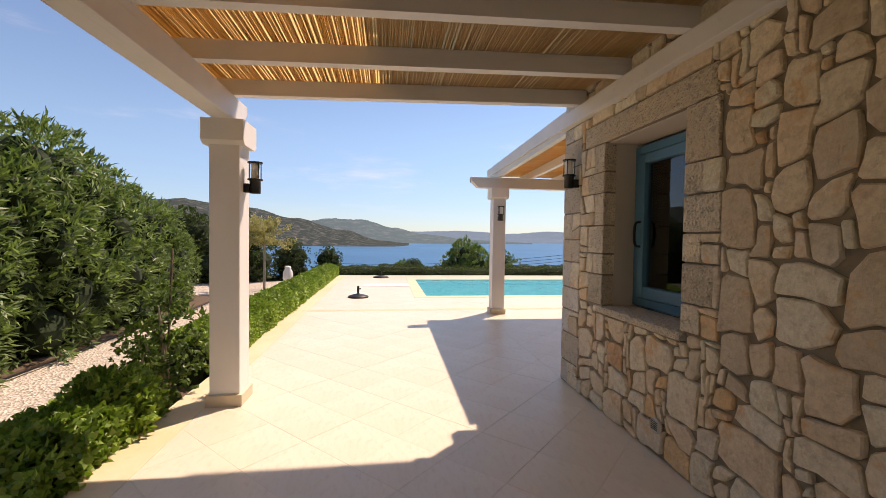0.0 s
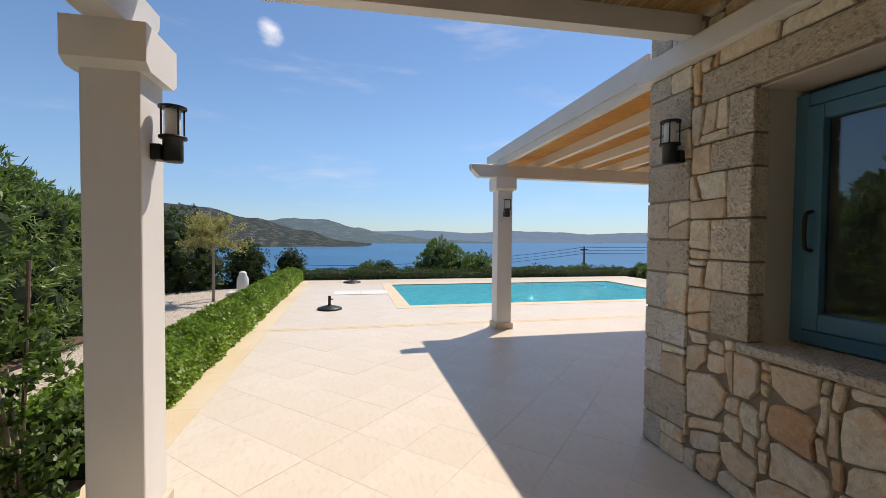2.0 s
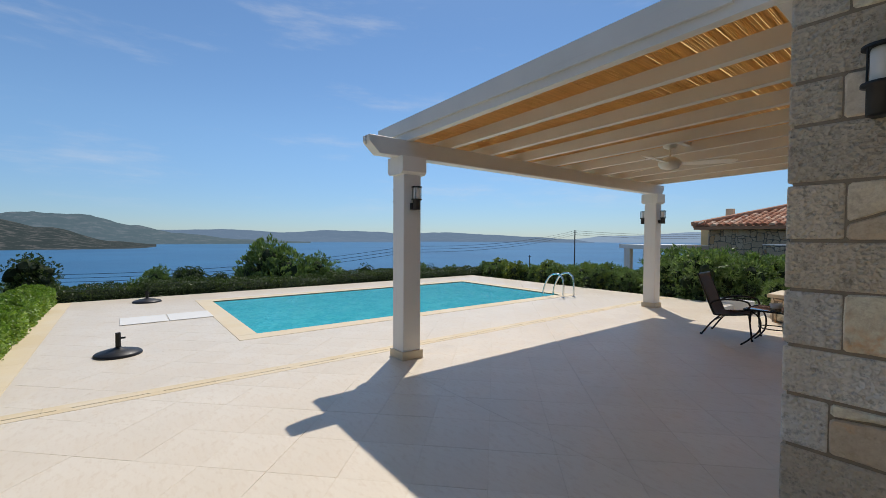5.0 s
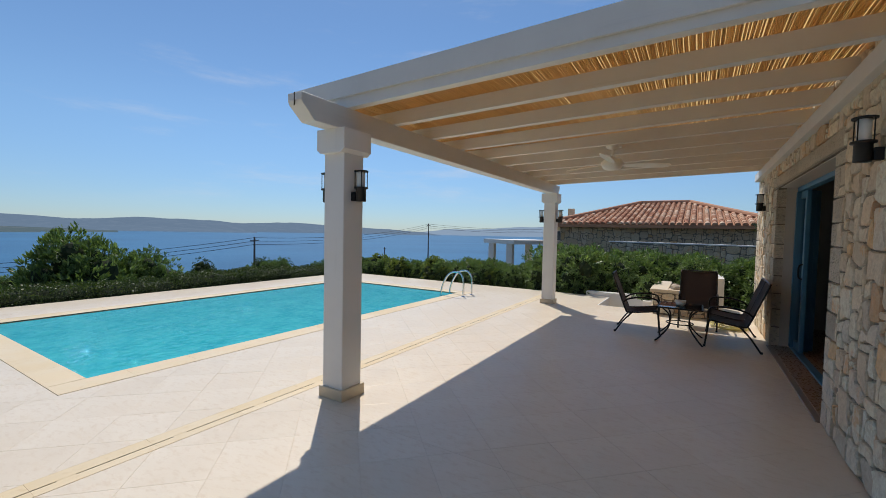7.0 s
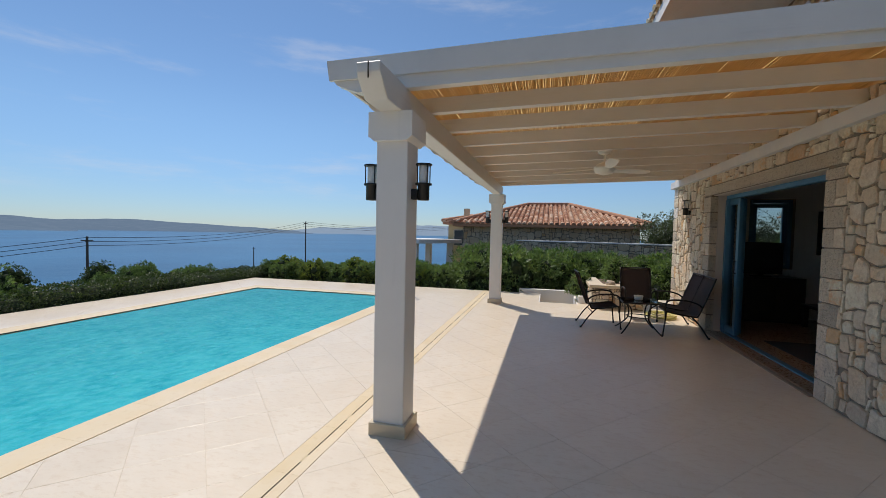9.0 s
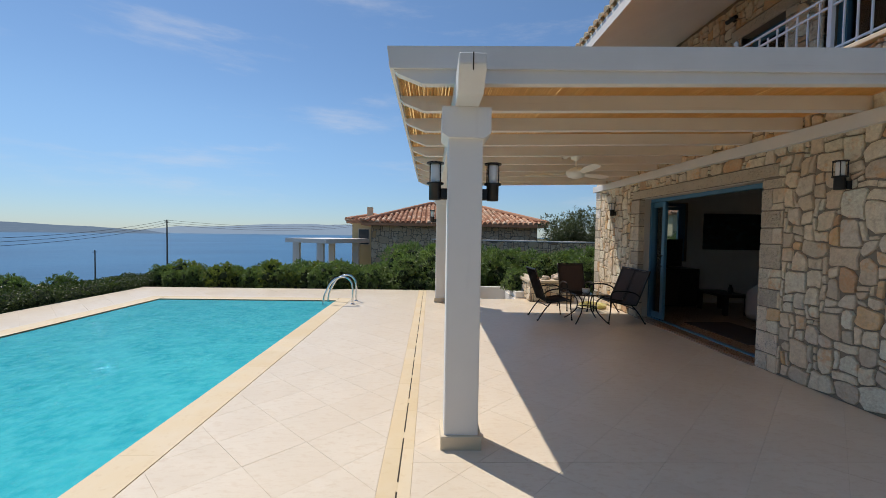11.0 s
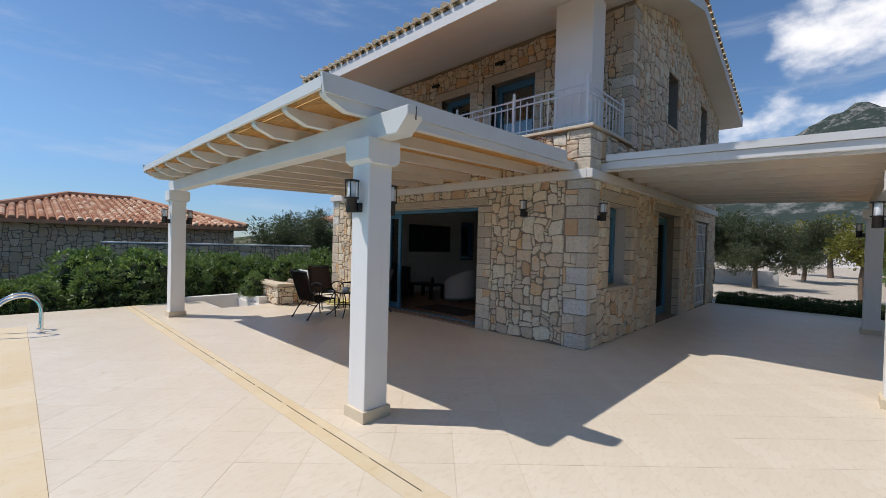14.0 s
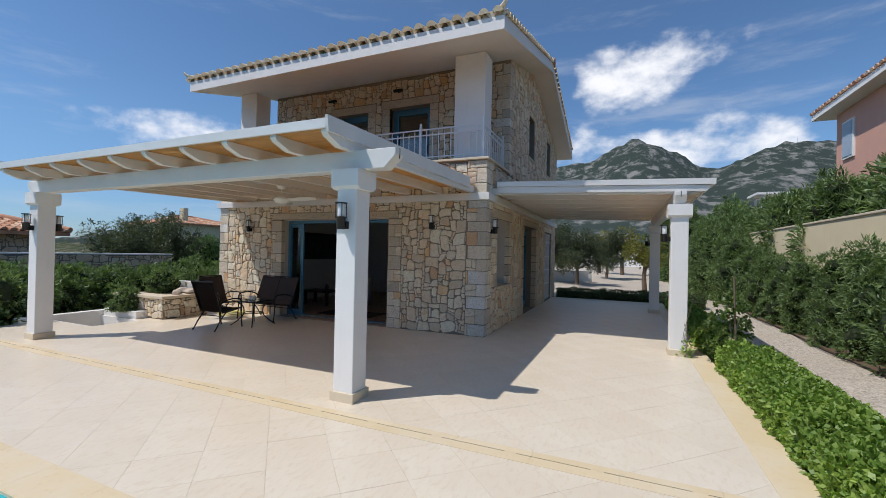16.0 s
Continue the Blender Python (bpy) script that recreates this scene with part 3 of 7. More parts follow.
def data_ob(name, verts, faces, material, parent=None, smooth=False):
    me = bpy.data.meshes.new(name)
    me.from_pydata([tuple(v) for v in verts], [], faces)
    me.materials.append(material)
    me.update()
    if smooth:
        me.polygons.foreach_set("use_smooth", [True] * len(me.polygons))
    ob = new(name, me)
    ob.parent = parent
    return ob


def lay_stones(wall, cells, place, rng, single, joined_mat, piece_mat, flip=False, **kw):
    """Each cell that single() picks becomes a stone of its own under the wall; the rest is one joined part."""
    jv, jf, count = [], [], 0
    for poly in cells:
        cu, cv = sum(p[0] for p in poly) / len(poly), sum(p[1] for p in poly) / len(poly)
        v, f = stone_data(poly, place, rng, **kw)
        if flip:
            f = [q[::-1] for q in f]
        if single(cu, cv) and count < 300:
            count += 1
            data_ob("stone", v, f, piece_mat, wall)
        else:
            o = len(jv)
            jv += v
            jf += [tuple(i + o for i in q) for q in f]
    if jv:
        tagged(data_ob("stonework", jv, jf, joined_mat, wall), kind="stuff")


def block(name, parent, spec, material, bevel=0.008, label=""):
    return part(name, boxes(spec, bevel=bevel), material, parent, label)


def leaf_mesh(name, centres, ways, ups, length, width, material, parent=None, rng=None):
    """Many small folded leaves as one mesh. centres, ways and ups are n x 3."""
    n = len(centres)
    L = length * rng.uniform(0.7, 1.25, (n, 1))
    W = width * rng.uniform(0.75, 1.2, (n, 1))
    ways = ways / np.linalg.norm(ways, axis=1, keepdims=True)
    side = np.cross(ways, ups)
    side /= np.maximum(np.linalg.norm(side, axis=1, keepdims=True), 1e-6)
    nor = np.cross(side, ways)
    v = np.empty((n, 4, 3))
    v[:, 0] = centres
    v[:, 1] = centres + ways * L * 0.5 + side * W * 0.5 + nor * W * 0.18
    v[:, 2] = centres + ways * L - nor * L * 0.10
    v[:, 3] = centres + ways * L * 0.5 - side * W * 0.5 + nor * W * 0.18
    me = bpy.data.meshes.new(name)
    me.vertices.add(4 * n), me.loops.add(4 * n), me.polygons.add(n)
    me.vertices.foreach_set("co", v.reshape(-1))
    me.loops.foreach_set("vertex_index", np.arange(4 * n, dtype=np.int32))
    me.polygons.foreach_set("loop_start", np.arange(0, 4 * n, 4, dtype=np.int32))
    me.polygons.foreach_set("loop_total", np.full(n, 4, dtype=np.int32))
    me.materials.append(material)
    me.update()
    ob = new(name, me)
    ob.parent = parent
    return ob


# ---- ground, sea and distance ----
def smooth(a, b, x):
    t = min(1.0, max(0.0, (x - a) / (b - a)))
    return t * t * (3 - 2 * t)


def ground_height(x, y):
    r, a = math.hypot(x, y), math.degrees(math.atan2(x, y))
    sea_side = smooth(-75, -38, a) * (1 - smooth(88, 118, a))
    inland = 1 - sea_side
    z = -0.14
    z -= sea_side * min(48.0, max(0.0, r - 17) * 0.13)
    lift = smooth(100, 165, a) if a > 0 else 1 - smooth(-165, -70, a)
    z += inland * (max(0.0, r - 15) * 0.012 * min(1, lift + 0.1) * (1 if r < 120 else 0) + (1.3 * min(1, lift + 0.1) if r >= 120 else 0))
    b = a if a > 0 else a + 360
    peak = (228 * smooth(148, 168, b) * (1 - smooth(204, 240, b)) + 58 * math.exp(-((b - 182) / 4.4) ** 2) + 18 * math.exp(-((b - 197) / 4.5) ** 2)
            - 30 * math.exp(-((b - 189.5) / 2.5) ** 2) + 60 * math.exp(-((b - 135) / 18) ** 2))
    if r > 120:
        rough = noise.fractal(Vector((x, y, 0)) * 0.004, 1.0, 2.0, 6)
        fine = noise.fractal(Vector((x, y, 7)) * 0.02, 1.0, 2.0, 4)
        rise = smooth(160, 1300, r)
        z += inland * rise * (peak * (1 + 0.13 * rough) + 17 * fine)
    if 14 < r <= 400:
        z += 0.25 * noise.noise(Vector((x, y, 3)) * 0.12) * smooth(16, 40, r)
    return z


def land_sheet():
    radii = [0, 6, 10, 13, 15, 17, 20, 24, 30, 38, 48, 60, 80, 105, 140, 190, 250] + list(range(280, 1400, 28)) + [1480, 1650, 1900]
    turns = 420
    verts, faces = [(0, 0, -0.14)], []
    for r in radii[1:]:
        for i in range(turns):
            a = 2 * math.pi * i / turns
            x, y = r * math.sin(a), r * math.cos(a)
            verts.append((x, y, ground_height(x, y)))
    for i in range(turns):
        faces.append((0, 1 + (i + 1) % turns, 1 + i))
    for k_ in range(len(radii) - 2):
        o = 1 + k_ * turns
        for i in range(turns):
            j = (i + 1) % turns
            faces.append((o + i, o + j, o + turns + j, o + turns + i))
    return verts, faces


gv, gf = land_sheet()
me = bpy.data.meshes.new("ground")
# the pool and the stair well are dug out of the sheet
me.from_pydata([(x, y, z - (2.2 if math.hypot(x, y) < 17 and y > 3.9 and x > 0.2 else 0.0)) for x, y, z in gv], [], gf)
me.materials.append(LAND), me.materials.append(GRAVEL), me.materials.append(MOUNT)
# Far inland faces take MOUNT, with the haze glow built into it.
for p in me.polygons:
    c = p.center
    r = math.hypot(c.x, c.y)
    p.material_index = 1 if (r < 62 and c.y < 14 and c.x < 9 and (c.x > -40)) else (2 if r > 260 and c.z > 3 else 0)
    p.use_smooth = r > 20
tagged(new("ground", me), "dry Mediterranean land falling to the sea and rising to hills", "ground", kind="structure")

bm = bmesh.new()
lathe(bm, [(4850, -36.4), (4850, -36.0)], 96)
tagged(mesh_ob("water", bm, SEA), "calm deep blue sea of a wide bay", "sea", kind="structure")


def ridge(name, material, r, depth, tops, base, label, rough=0.12, seed=0.0, steps=150):
    """A far ridge: its crest by bearing and elevation in degrees, seen from the terrace."""
    tops = sorted(tops)
    rows, verts, faces = 9, [], []
    for i in range(steps + 1):
        a = tops[0][0] + (tops[-1][0] - tops[0][0]) * i / steps
        for (a0, e0), (a1, e1) in zip(tops, tops[1:]):
            if a0 <= a <= a1:
                t = (a - a0) / (a1 - a0)
                e = e0 + (e1 - e0) * t * t * (3 - 2 * t)
                break
        top = 1.5 + r * math.tan(radians(e))
        for j in range(rows):
            s = j / (rows - 1)
            d = r - depth * (1 - s)
            x, y = d * math.sin(radians(a)), d * math.cos(radians(a))
            wob = noise.fractal(Vector((x, y, seed)) * 0.006, 1.0, 2.0, 5)
            z = base + (top - base) * (s ** 0.8) + wob * (top - base) * rough * s
            verts.append((x, y, z))
    for i in range(steps):
        for j in range(rows - 1):
            o = i * rows + j
            faces.append((o, o + rows, o + rows + 1, o + 1))
    ob = data_ob(name, verts, faces, material, smooth=True)
    return tagged(ob, label, "hills", kind="structure")


# Haze on these ridges comes from the hill materials' own glow.
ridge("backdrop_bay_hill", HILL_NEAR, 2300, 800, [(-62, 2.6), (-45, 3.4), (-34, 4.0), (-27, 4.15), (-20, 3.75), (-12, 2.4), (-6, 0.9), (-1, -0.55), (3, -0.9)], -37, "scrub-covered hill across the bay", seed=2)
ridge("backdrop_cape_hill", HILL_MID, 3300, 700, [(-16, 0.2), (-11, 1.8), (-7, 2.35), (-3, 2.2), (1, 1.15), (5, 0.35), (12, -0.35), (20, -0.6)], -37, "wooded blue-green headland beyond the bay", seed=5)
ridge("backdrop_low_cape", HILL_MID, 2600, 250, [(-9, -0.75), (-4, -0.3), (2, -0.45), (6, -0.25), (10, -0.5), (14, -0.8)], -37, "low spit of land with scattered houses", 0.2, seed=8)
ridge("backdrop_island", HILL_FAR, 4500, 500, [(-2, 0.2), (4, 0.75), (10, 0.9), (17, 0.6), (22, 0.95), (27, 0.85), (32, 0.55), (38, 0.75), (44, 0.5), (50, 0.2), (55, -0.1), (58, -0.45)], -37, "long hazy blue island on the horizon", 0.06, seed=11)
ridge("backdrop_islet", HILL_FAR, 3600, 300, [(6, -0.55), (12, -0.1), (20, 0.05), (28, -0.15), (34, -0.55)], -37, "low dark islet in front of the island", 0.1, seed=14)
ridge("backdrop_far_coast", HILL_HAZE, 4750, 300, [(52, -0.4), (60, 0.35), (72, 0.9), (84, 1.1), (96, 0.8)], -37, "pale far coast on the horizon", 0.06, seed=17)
bm = bmesh.new()
pts = [(d * math.sin(radians(a)), d * math.cos(radians(a))) for a, d in ((-60, 1480), (-31, 1505), (-20, 1500), (-20, 1560), (-31, 1600), (-60, 1600))]
prism(bm, pts, "z", -36.7, -29.7)
tagged(mesh_ob("backdrop_beach", bm, SAND), "pale sand beach at the foot of the hill", "beach", kind="structure")

# ---- terrace base ----
base = thing("terrace_base", "concrete base under the patio tiles", "base", kind="structure")
slab = [(-1.78, 1.72, -3.9, 8.0, -0.6, -0.003), (1.72, 8.45, 4.0, 8.0, -0.6, -0.003), (8.45, 9.8, 6.78, 8.0, -0.6, -0.003), (8.45, 9.8, 3.6, 5.95, -0.6, -0.003),
        (-1.78, 0.86, 8.0, 15.25, -0.6, -0.003), (0.86, 8.02, 8.0, 9.942, -0.6, -0.003), (8.02, 9.8, 8.0, 15.25, -0.6, -0.003), (0.86, 8.02, 13.72, 15.25, -0.6, -0.003)]
part("slab", boxes(*slab), GROUT, base)

# ---- house: mass walls ----
X0, X1, YF, YB, YU = 1.70, 8.50, 4.13, -4.20, 2.60
REC = 0.014
# side wall with window, double door and barred door
SIDE_HOLES = [(2.45, 3.38, 0.85, 2.20), (-0.60, 0.98, 0.0, 2.22), (-3.30, -2.05, 0.0, 2.22)]


def wall_with_holes(name, plane, out, u0, u1, v0, v1, holes, thick, label, axis):
    """A wall core with real openings, cut into upright strips."""
    bm = bmesh.new()
    cuts = sorted({u0, u1, *[h[0] for h in holes], *[h[1] for h in holes]})
    for a, b in zip(cuts, cuts[1:]):
        spans, v = [], v0
        for h in sorted([h for h in holes if h[0] < (a + b) / 2 < h[1]], key=lambda h: h[2]):
            if h[2] > v:
                spans.append((v, h[2]))
            v = h[3]
        if v < v1:
            spans.append((v, v1))
        for s0, s1 in spans:
            lo, hi = sorted((plane - out * REC, plane - out * thick))
            if axis == "x":
                box(bm, lo, hi, a, b, s0, s1)
            else:
                box(bm, a, b, lo, hi, s0, s1)
    bmesh.ops.remove_doubles(bm, verts=bm.verts[:], dist=0.0005)
    ob = mesh_ob(name, bm, MORTAR)
    return tagged(ob, label, "wall", kind="structure")


side_wall = wall_with_holes("wall_side", X0, -1, YB, YF - 0.34, -0.3, 3.20, SIDE_HOLES, 0.34, "rubble stone house wall with blue windows and doors", "x")
FRONT_HOLES = [(3.72, 6.52, 0.0, 2.17)]
front_wall = wall_with_holes("wall_front", YF, 1, X0, X1, -0.3, 3.20, FRONT_HOLES, 0.34, "rubble stone house wall with a wide folding door", "y")
EAST_HOLES = [(2.20, 2.92, 0.95, 2.24), (-1.12, -0.45, 0.95, 2.20)]
east_wall = wall_with_holes("wall_east", X1, 1, YB, YF - 0.34, -0.3, 3.2, EAST_HOLES, 0.34, "stone house wall on the far side", "x")
back_wall = wall_with_holes("wall_back", YB, -1, X0 + 0.34, X1 - 0.34, -0.3, 5.3, [], 0.34, "stone house wall at the rear", "y")
UP_SIDE = [(-0.10, 0.60, 4.03, 5.12), (-2.78, -2.10, 4.03, 5.12)]
up_side = wall_with_holes("wall_upper_side", X0, -1, YB, YU - 0.34, 3.20, 5.30, UP_SIDE, 0.34, "upper rubble stone wall with two narrow windows", "x")
UP_FRONT = [(3.60, 4.68, 3.1, 4.97), (5.30, 6.20, 3.1, 4.95)]
up_front = wall_with_holes("wall_upper_front", YU, 1, X0, 8.30, 3.20, 5.75, UP_FRONT, 0.34, "upper rubble stone wall behind the balcony", "y")
bm = bmesh.new()
prism(bm, [(YB, 5.30), (YU, 5.30), (YU, 5.66), (0.15, 6.30), (YB, 5.16)], "x", X0 + REC, X0 + 0.34)
tagged(mesh_ob("wall_gable", bm, MORTAR), "gable of rubble stone under the roof", "wall", kind="structure")
bm = boxes((7.96, 8.30, YB, YU, 3.2, 5.9))
tagged(mesh_ob("wall_upper_east", bm, MORTAR), "upper stone wall on the far side", "wall", kind="structure")
tagged(mesh_ob("balcony_floor", boxes((X0 + 0.3, X1 - 0.3, YU - 0.2, YF - 0.3, 2.95, 3.10)), RENDER_W), "balcony floor slab", "floor", kind="structure")

# rooms behind the openings
tagged(mesh_ob("floor_inside", boxes((X0 + 0.3, X1 - 0.3, YB + 0.3, YF - 0.02, -0.2, 0.018)), plain("inner_floor", (0.30, 0.19, 0.11), 0.3, scale=3)), "polished brown tile floor inside the house", "floor", kind="structure")
tagged(mesh_ob("ceiling", boxes((X0 + 0.3, X1 - 0.3, YB + 0.3, YF - 0.3, 2.72, 2.94)), INSIDE), "plain white room ceiling", "ceiling", kind="structure")
bm = boxes((2.04, 8.16, -1.9, -1.76, 0.018, 2.72))
tagged(mesh_ob("wall_inside", bm, INSIDE), "plain white inner walls of the living room", "wall", kind="structure")
lin = boxes((X0 + 0.335, X0 + 0.345, -1.75, 2.44, 0.018, 2.72), (X0 + 0.335, X0 + 0.345, 3.39, 3.8, 0.018, 2.72), (X0 + 0.335, X0 + 0.345, 2.44, 3.39, 0.018, 0.84),
            (2.05, 3.71, 3.775, 3.785, 0.018, 2.72), (6.53, 8.16, 3.775, 3.785, 0.018, 2.72), (8.145, 8.155, -0.44, 2.19, 0.018, 2.72), (8.145, 8.155, 2.93, 3.77, 0.018, 2.72), (8.145, 8.155, 2.19, 2.93, 0.018, 0.94), (8.145, 8.155, 2.19, 2.93, 2.25, 2.72),
            (8.145, 8.155, -1.76, -1.13, 0.018, 2.72), (8.145, 8.155, -1.13, -0.44, 0.018, 0.94), (8.145, 8.155, -1.13, -0.44, 2.21, 2.72))
tagged(mesh_ob("wall_lining", lin, INSIDE), "white plaster lining of the room", "wall", kind="structure")
tagged(mesh_ob("wall_upper_room", boxes((2.05, 7.95, 0.9, 1.0, 3.1, 5.3)), INSIDE), "plain upper room wall", "wall", kind="structure")
tagged(mesh_ob("ceiling_upper", boxes((2.04, 7.96, -3.8, 2.26, 5.2, 5.28)), INSIDE), "plain upper room ceiling", "ceiling", kind="structure")

# white stringcourse round the house
bm = boxes((X0 - 0.07, X0 + 0.02, YB, YF + 0.07, 2.47, 2.60), (X0 + 0.02, X1 + 0.05, YF - 0.02, YF + 0.07, 2.47, 2.60), bevel=0.006)
tagged(mesh_ob("trim_wall_plate", bm, WOOD_X), "white painted wall plate under the pergola rafters", "trim", kind="structure")
# balcony coping
bm = boxes((X0 - 0.05, X0 + 0.36, YU, YF + 0.05, 3.205, 3.25), (X0 + 0.36, X1 + 0.05, YF - 0.36, YF + 0.05, 3.205, 3.25), bevel=0.008)
tagged(mesh_ob("trim_balcony_coping", bm, CREAM), "pale stone coping on the balcony parapet", "trim", kind="structure")

# ---- main roof ----
EY, EZ, RY, RZ, BY = 4.95, 5.05, 0.15, 6.33, -4.65
RX0, RX1 = 1.20, 8.55
roof = thing("roof", "low gabled roof with barrel tiles and white plastered eaves", "roof", kind="structure")
bm = bmesh.new()
prism(bm, [(EY, EZ), (EY, EZ + 0.22), (RY, RZ + 0.22), (BY, EZ + 0.22), (BY, EZ), (RY, RZ)], "x", RX0, RX1)
part("roof_slab", bm, RENDER_W, roof, "white plastered roof slab with deep eaves")


def roof_z(y):
    return (EZ + 0.225 + (RZ - EZ) * ((EY - y) / (EY - RY)) if y > RY else EZ + 0.225 + (RZ - EZ) * ((y - BY) / (RY - BY)))


def barrel(length, r=0.088, thick=0.014, n=7):
    """A half-round tile along +y, narrow end ahead."""
    v, f = [], []
    for end, s in ((0, 1.0), (length, 0.82)):
        for q in range(n + 1):
            a = math.pi * q / n
            for rr in (r, r - thick):
                v.append((rr * s * math.cos(a), end, rr * s * math.sin(a)))
    m = 2 * (n + 1)
    f.append(tuple(range(1, m, 2)))
    for q in range(n):
        a = 2 * q
        f += [(a, a + 2, m + a + 2, m + a), (a + 1, m + a + 1, m + a + 3, a + 3), (a, a + 1, a + 3, a + 2), (m + a, m + a + 2, m + a + 3, m + a + 1)]
    return v, f


k = Mat("roof_tile", 0.9, spec=0.15)
r_, n_ = k.random(), k.noise(9, 5)
c_ = k.ramp(r_, [(0, (0.74, 0.58, 0.38)), (0.4, (0.78, 0.66, 0.47)), (0.75, (0.70, 0.52, 0.32)), (1, (0.80, 0.71, 0.56))])
k.color(k.mix(k.range(n_, 0.45, 0.7, 0, 0.6), c_, (0.78, 0.71, 0.60)))
ROOFTILE = k.m
v_, f_ = barrel(0.42)
tile_me = bpy.data.meshes.new("roof_tile")
tile_me.from_pydata(v_, [], f_)
tile_me.materials.append(ROOFTILE)
slope = math.degrees(math.atan2(RZ - EZ, EY - RY))
pitch_x = 0.232
cols = int((RX1 - RX0 - 0.1) / pitch_x)
jv, jf = [], []
for i in range(cols + 1):
    x = RX0 + 0.10 + i * pitch_x
    for row in range(12):
        y = EY + 0.05 - row * 0.37
        if y < RY + 0.3:
            break
        m = Matrix.Translation((x, y, roof_z(min(y, EY)) + 0.04)) @ Matrix.Rotation(math.pi, 4, "Z") @ Matrix.Rotation(radians(slope), 4, "X")
        if row == 0:
            ob = new("roof_tile", tile_me)
            ob.parent, ob.matrix_basis = roof, m
            # pan tile between two covers, hollow side up
            ob = new("pan_tile", tile_me)
            ob.parent = roof
            ob.matrix_basis = Matrix.Translation((x + pitch_x / 2, y - 0.04, roof_z(min(y, EY)) + 0.085)) @ Matrix.Rotation(math.pi, 4, "Z") @ Matrix.Rotation(radians(slope), 4, "X") @ Matrix.Rotation(math.pi, 4, "Y")
        else:
            o = len(jv)
            jv += [tuple(m @ Vector(p)) for p in v_]
            jf += [tuple(q + o for q in t) for t in f_]
tagged(data_ob("tile_courses", jv, jf, TERRA, roof), kind="stuff")
for i in range(47):
    y = EY - 0.1 - i * 0.2
    if y < BY + 0.1:
        break
    s = slope if y > RY else -slope
    ob = new("verge_tile", tile_me)
    ob.parent = roof
    ob.matrix_basis = Matrix.Translation((RX0 - 0.04, y, roof_z(y) + 0.01)) @ Matrix.Rotation(-math.pi / 2, 4, "Z") @ Matrix.Rotation(radians(-s), 4, "Y")
bm = bmesh.new()
tube(bm, [(RX0 - 0.05, RY, RZ + 0.27), (RX1, RY, RZ + 0.27)], 0.1, 10)
part("ridge_tiles", bm, TERRA, roof)
bm = bmesh.new()
tube(bm, soft_path([(RX0 + 0.25, EY - 0.2, roof_z(EY) + 0.12), (RX0 + 0.02, EY + 0.02, roof_z(EY) + 0.13), (RX0 - 0.08, EY + 0.12, roof_z(EY) + 0.24)]), 0.07, 8, 0.012)
part("corner_tile", bm, ROOFTILE, roof, "upturned corner tile")
bm = bmesh.new()
tube(bm, soft_path([(RX1 - 0.25, EY - 0.2, roof_z(EY) + 0.10), (RX1, EY + 0.02, roof_z(EY) + 0.11), (RX1 + 0.1, EY + 0.1, roof_z(EY) + 0.2)]), 0.07, 8, 0.012)
part("corner_tile", bm, ROOFTILE, roof, "upturned corner tile")
for x0, x1 in ((1.88, 2.50), (7.78, 8.30)):
    ob = mesh_ob("balcony_pillar", boxes((x0, x1, 3.34, 3.78, 3.10, EZ + 0.30), bevel=0.006), RENDER_W)
    tagged(ob, "square white plastered pillar carrying the eaves", "pillar", kind="structure")

# ---- pergola columns ----
def column(cx, cy, w=0.235, label="square white plastered column with cap and stone foot"):
    ob = thing("column", label, "column", "pergola columns", at=(cx, cy, 0))
    h = w / 2
    part("shaft", boxes((-h, h, -h, h, 0.06, 2.16), bevel=0.008), RENDER_W, ob)
    bm = bmesh.new()
    prism(bm, [(-h - 0.004, 2.125), (-h - 0.045, 2.155), (-h - 0.045, 2.325), (h + 0.045, 2.325), (h + 0.045, 2.155), (h + 0.004, 2.125)], "x", -h - 0.045, h + 0.045)
    part("cap", bm, RENDER_W, ob)
    part("foot", boxes((-h - 0.024, h + 0.024, -h - 0.024, h + 0.024, -0.012, 0.095), bevel=0.006), CREAM, ob, "cream stone foot")
    return ob


COLS = [(-1.36, 3.86), (1.99, 7.70), (8.03, 7.70), (-1.36, -1.28)]
first = column(*COLS[0])
for cx, cy in COLS[1:]:
    copy_thing(first, Matrix.Translation((cx, cy, 0)))


def shaped_beam(bm, axis, a, b, lo, hi, z0, z1, nose_a=0.0, nose_b=0.0):
    """A timber along the axis with cut noses at its ends."""
    d = z1 - z0
    poly = [(a + nose_a, z0), (b - nose_b, z0)]
    if nose_b:
        poly += [(b - nose_b * 0.15, z0 + d * 0.55)]
    poly += [(b, z1 - d * 0.32 if nose_b else z0), (b, z1), (a, z1), (a, z1 - d * 0.32 if nose_a else z0)]
    if nose_a:
        poly += [(a + nose_a * 0.15, z0 + d * 0.55)]
    if axis == "y":
        prism(bm, poly, "x", lo, hi)
    else:
        verts = []
        for side in (lo, hi):
            verts.append([bm.verts.new((p, side, z)) for p, z in poly])
        bm.faces.new(verts[0]), bm.faces.new(verts[1][::-1])
        for i in range(len(poly)):
            j = (i + 1) % len(poly)
            bm.faces.new((verts[0][i], verts[1][i], verts[1][j], verts[0][j]))
    return bm


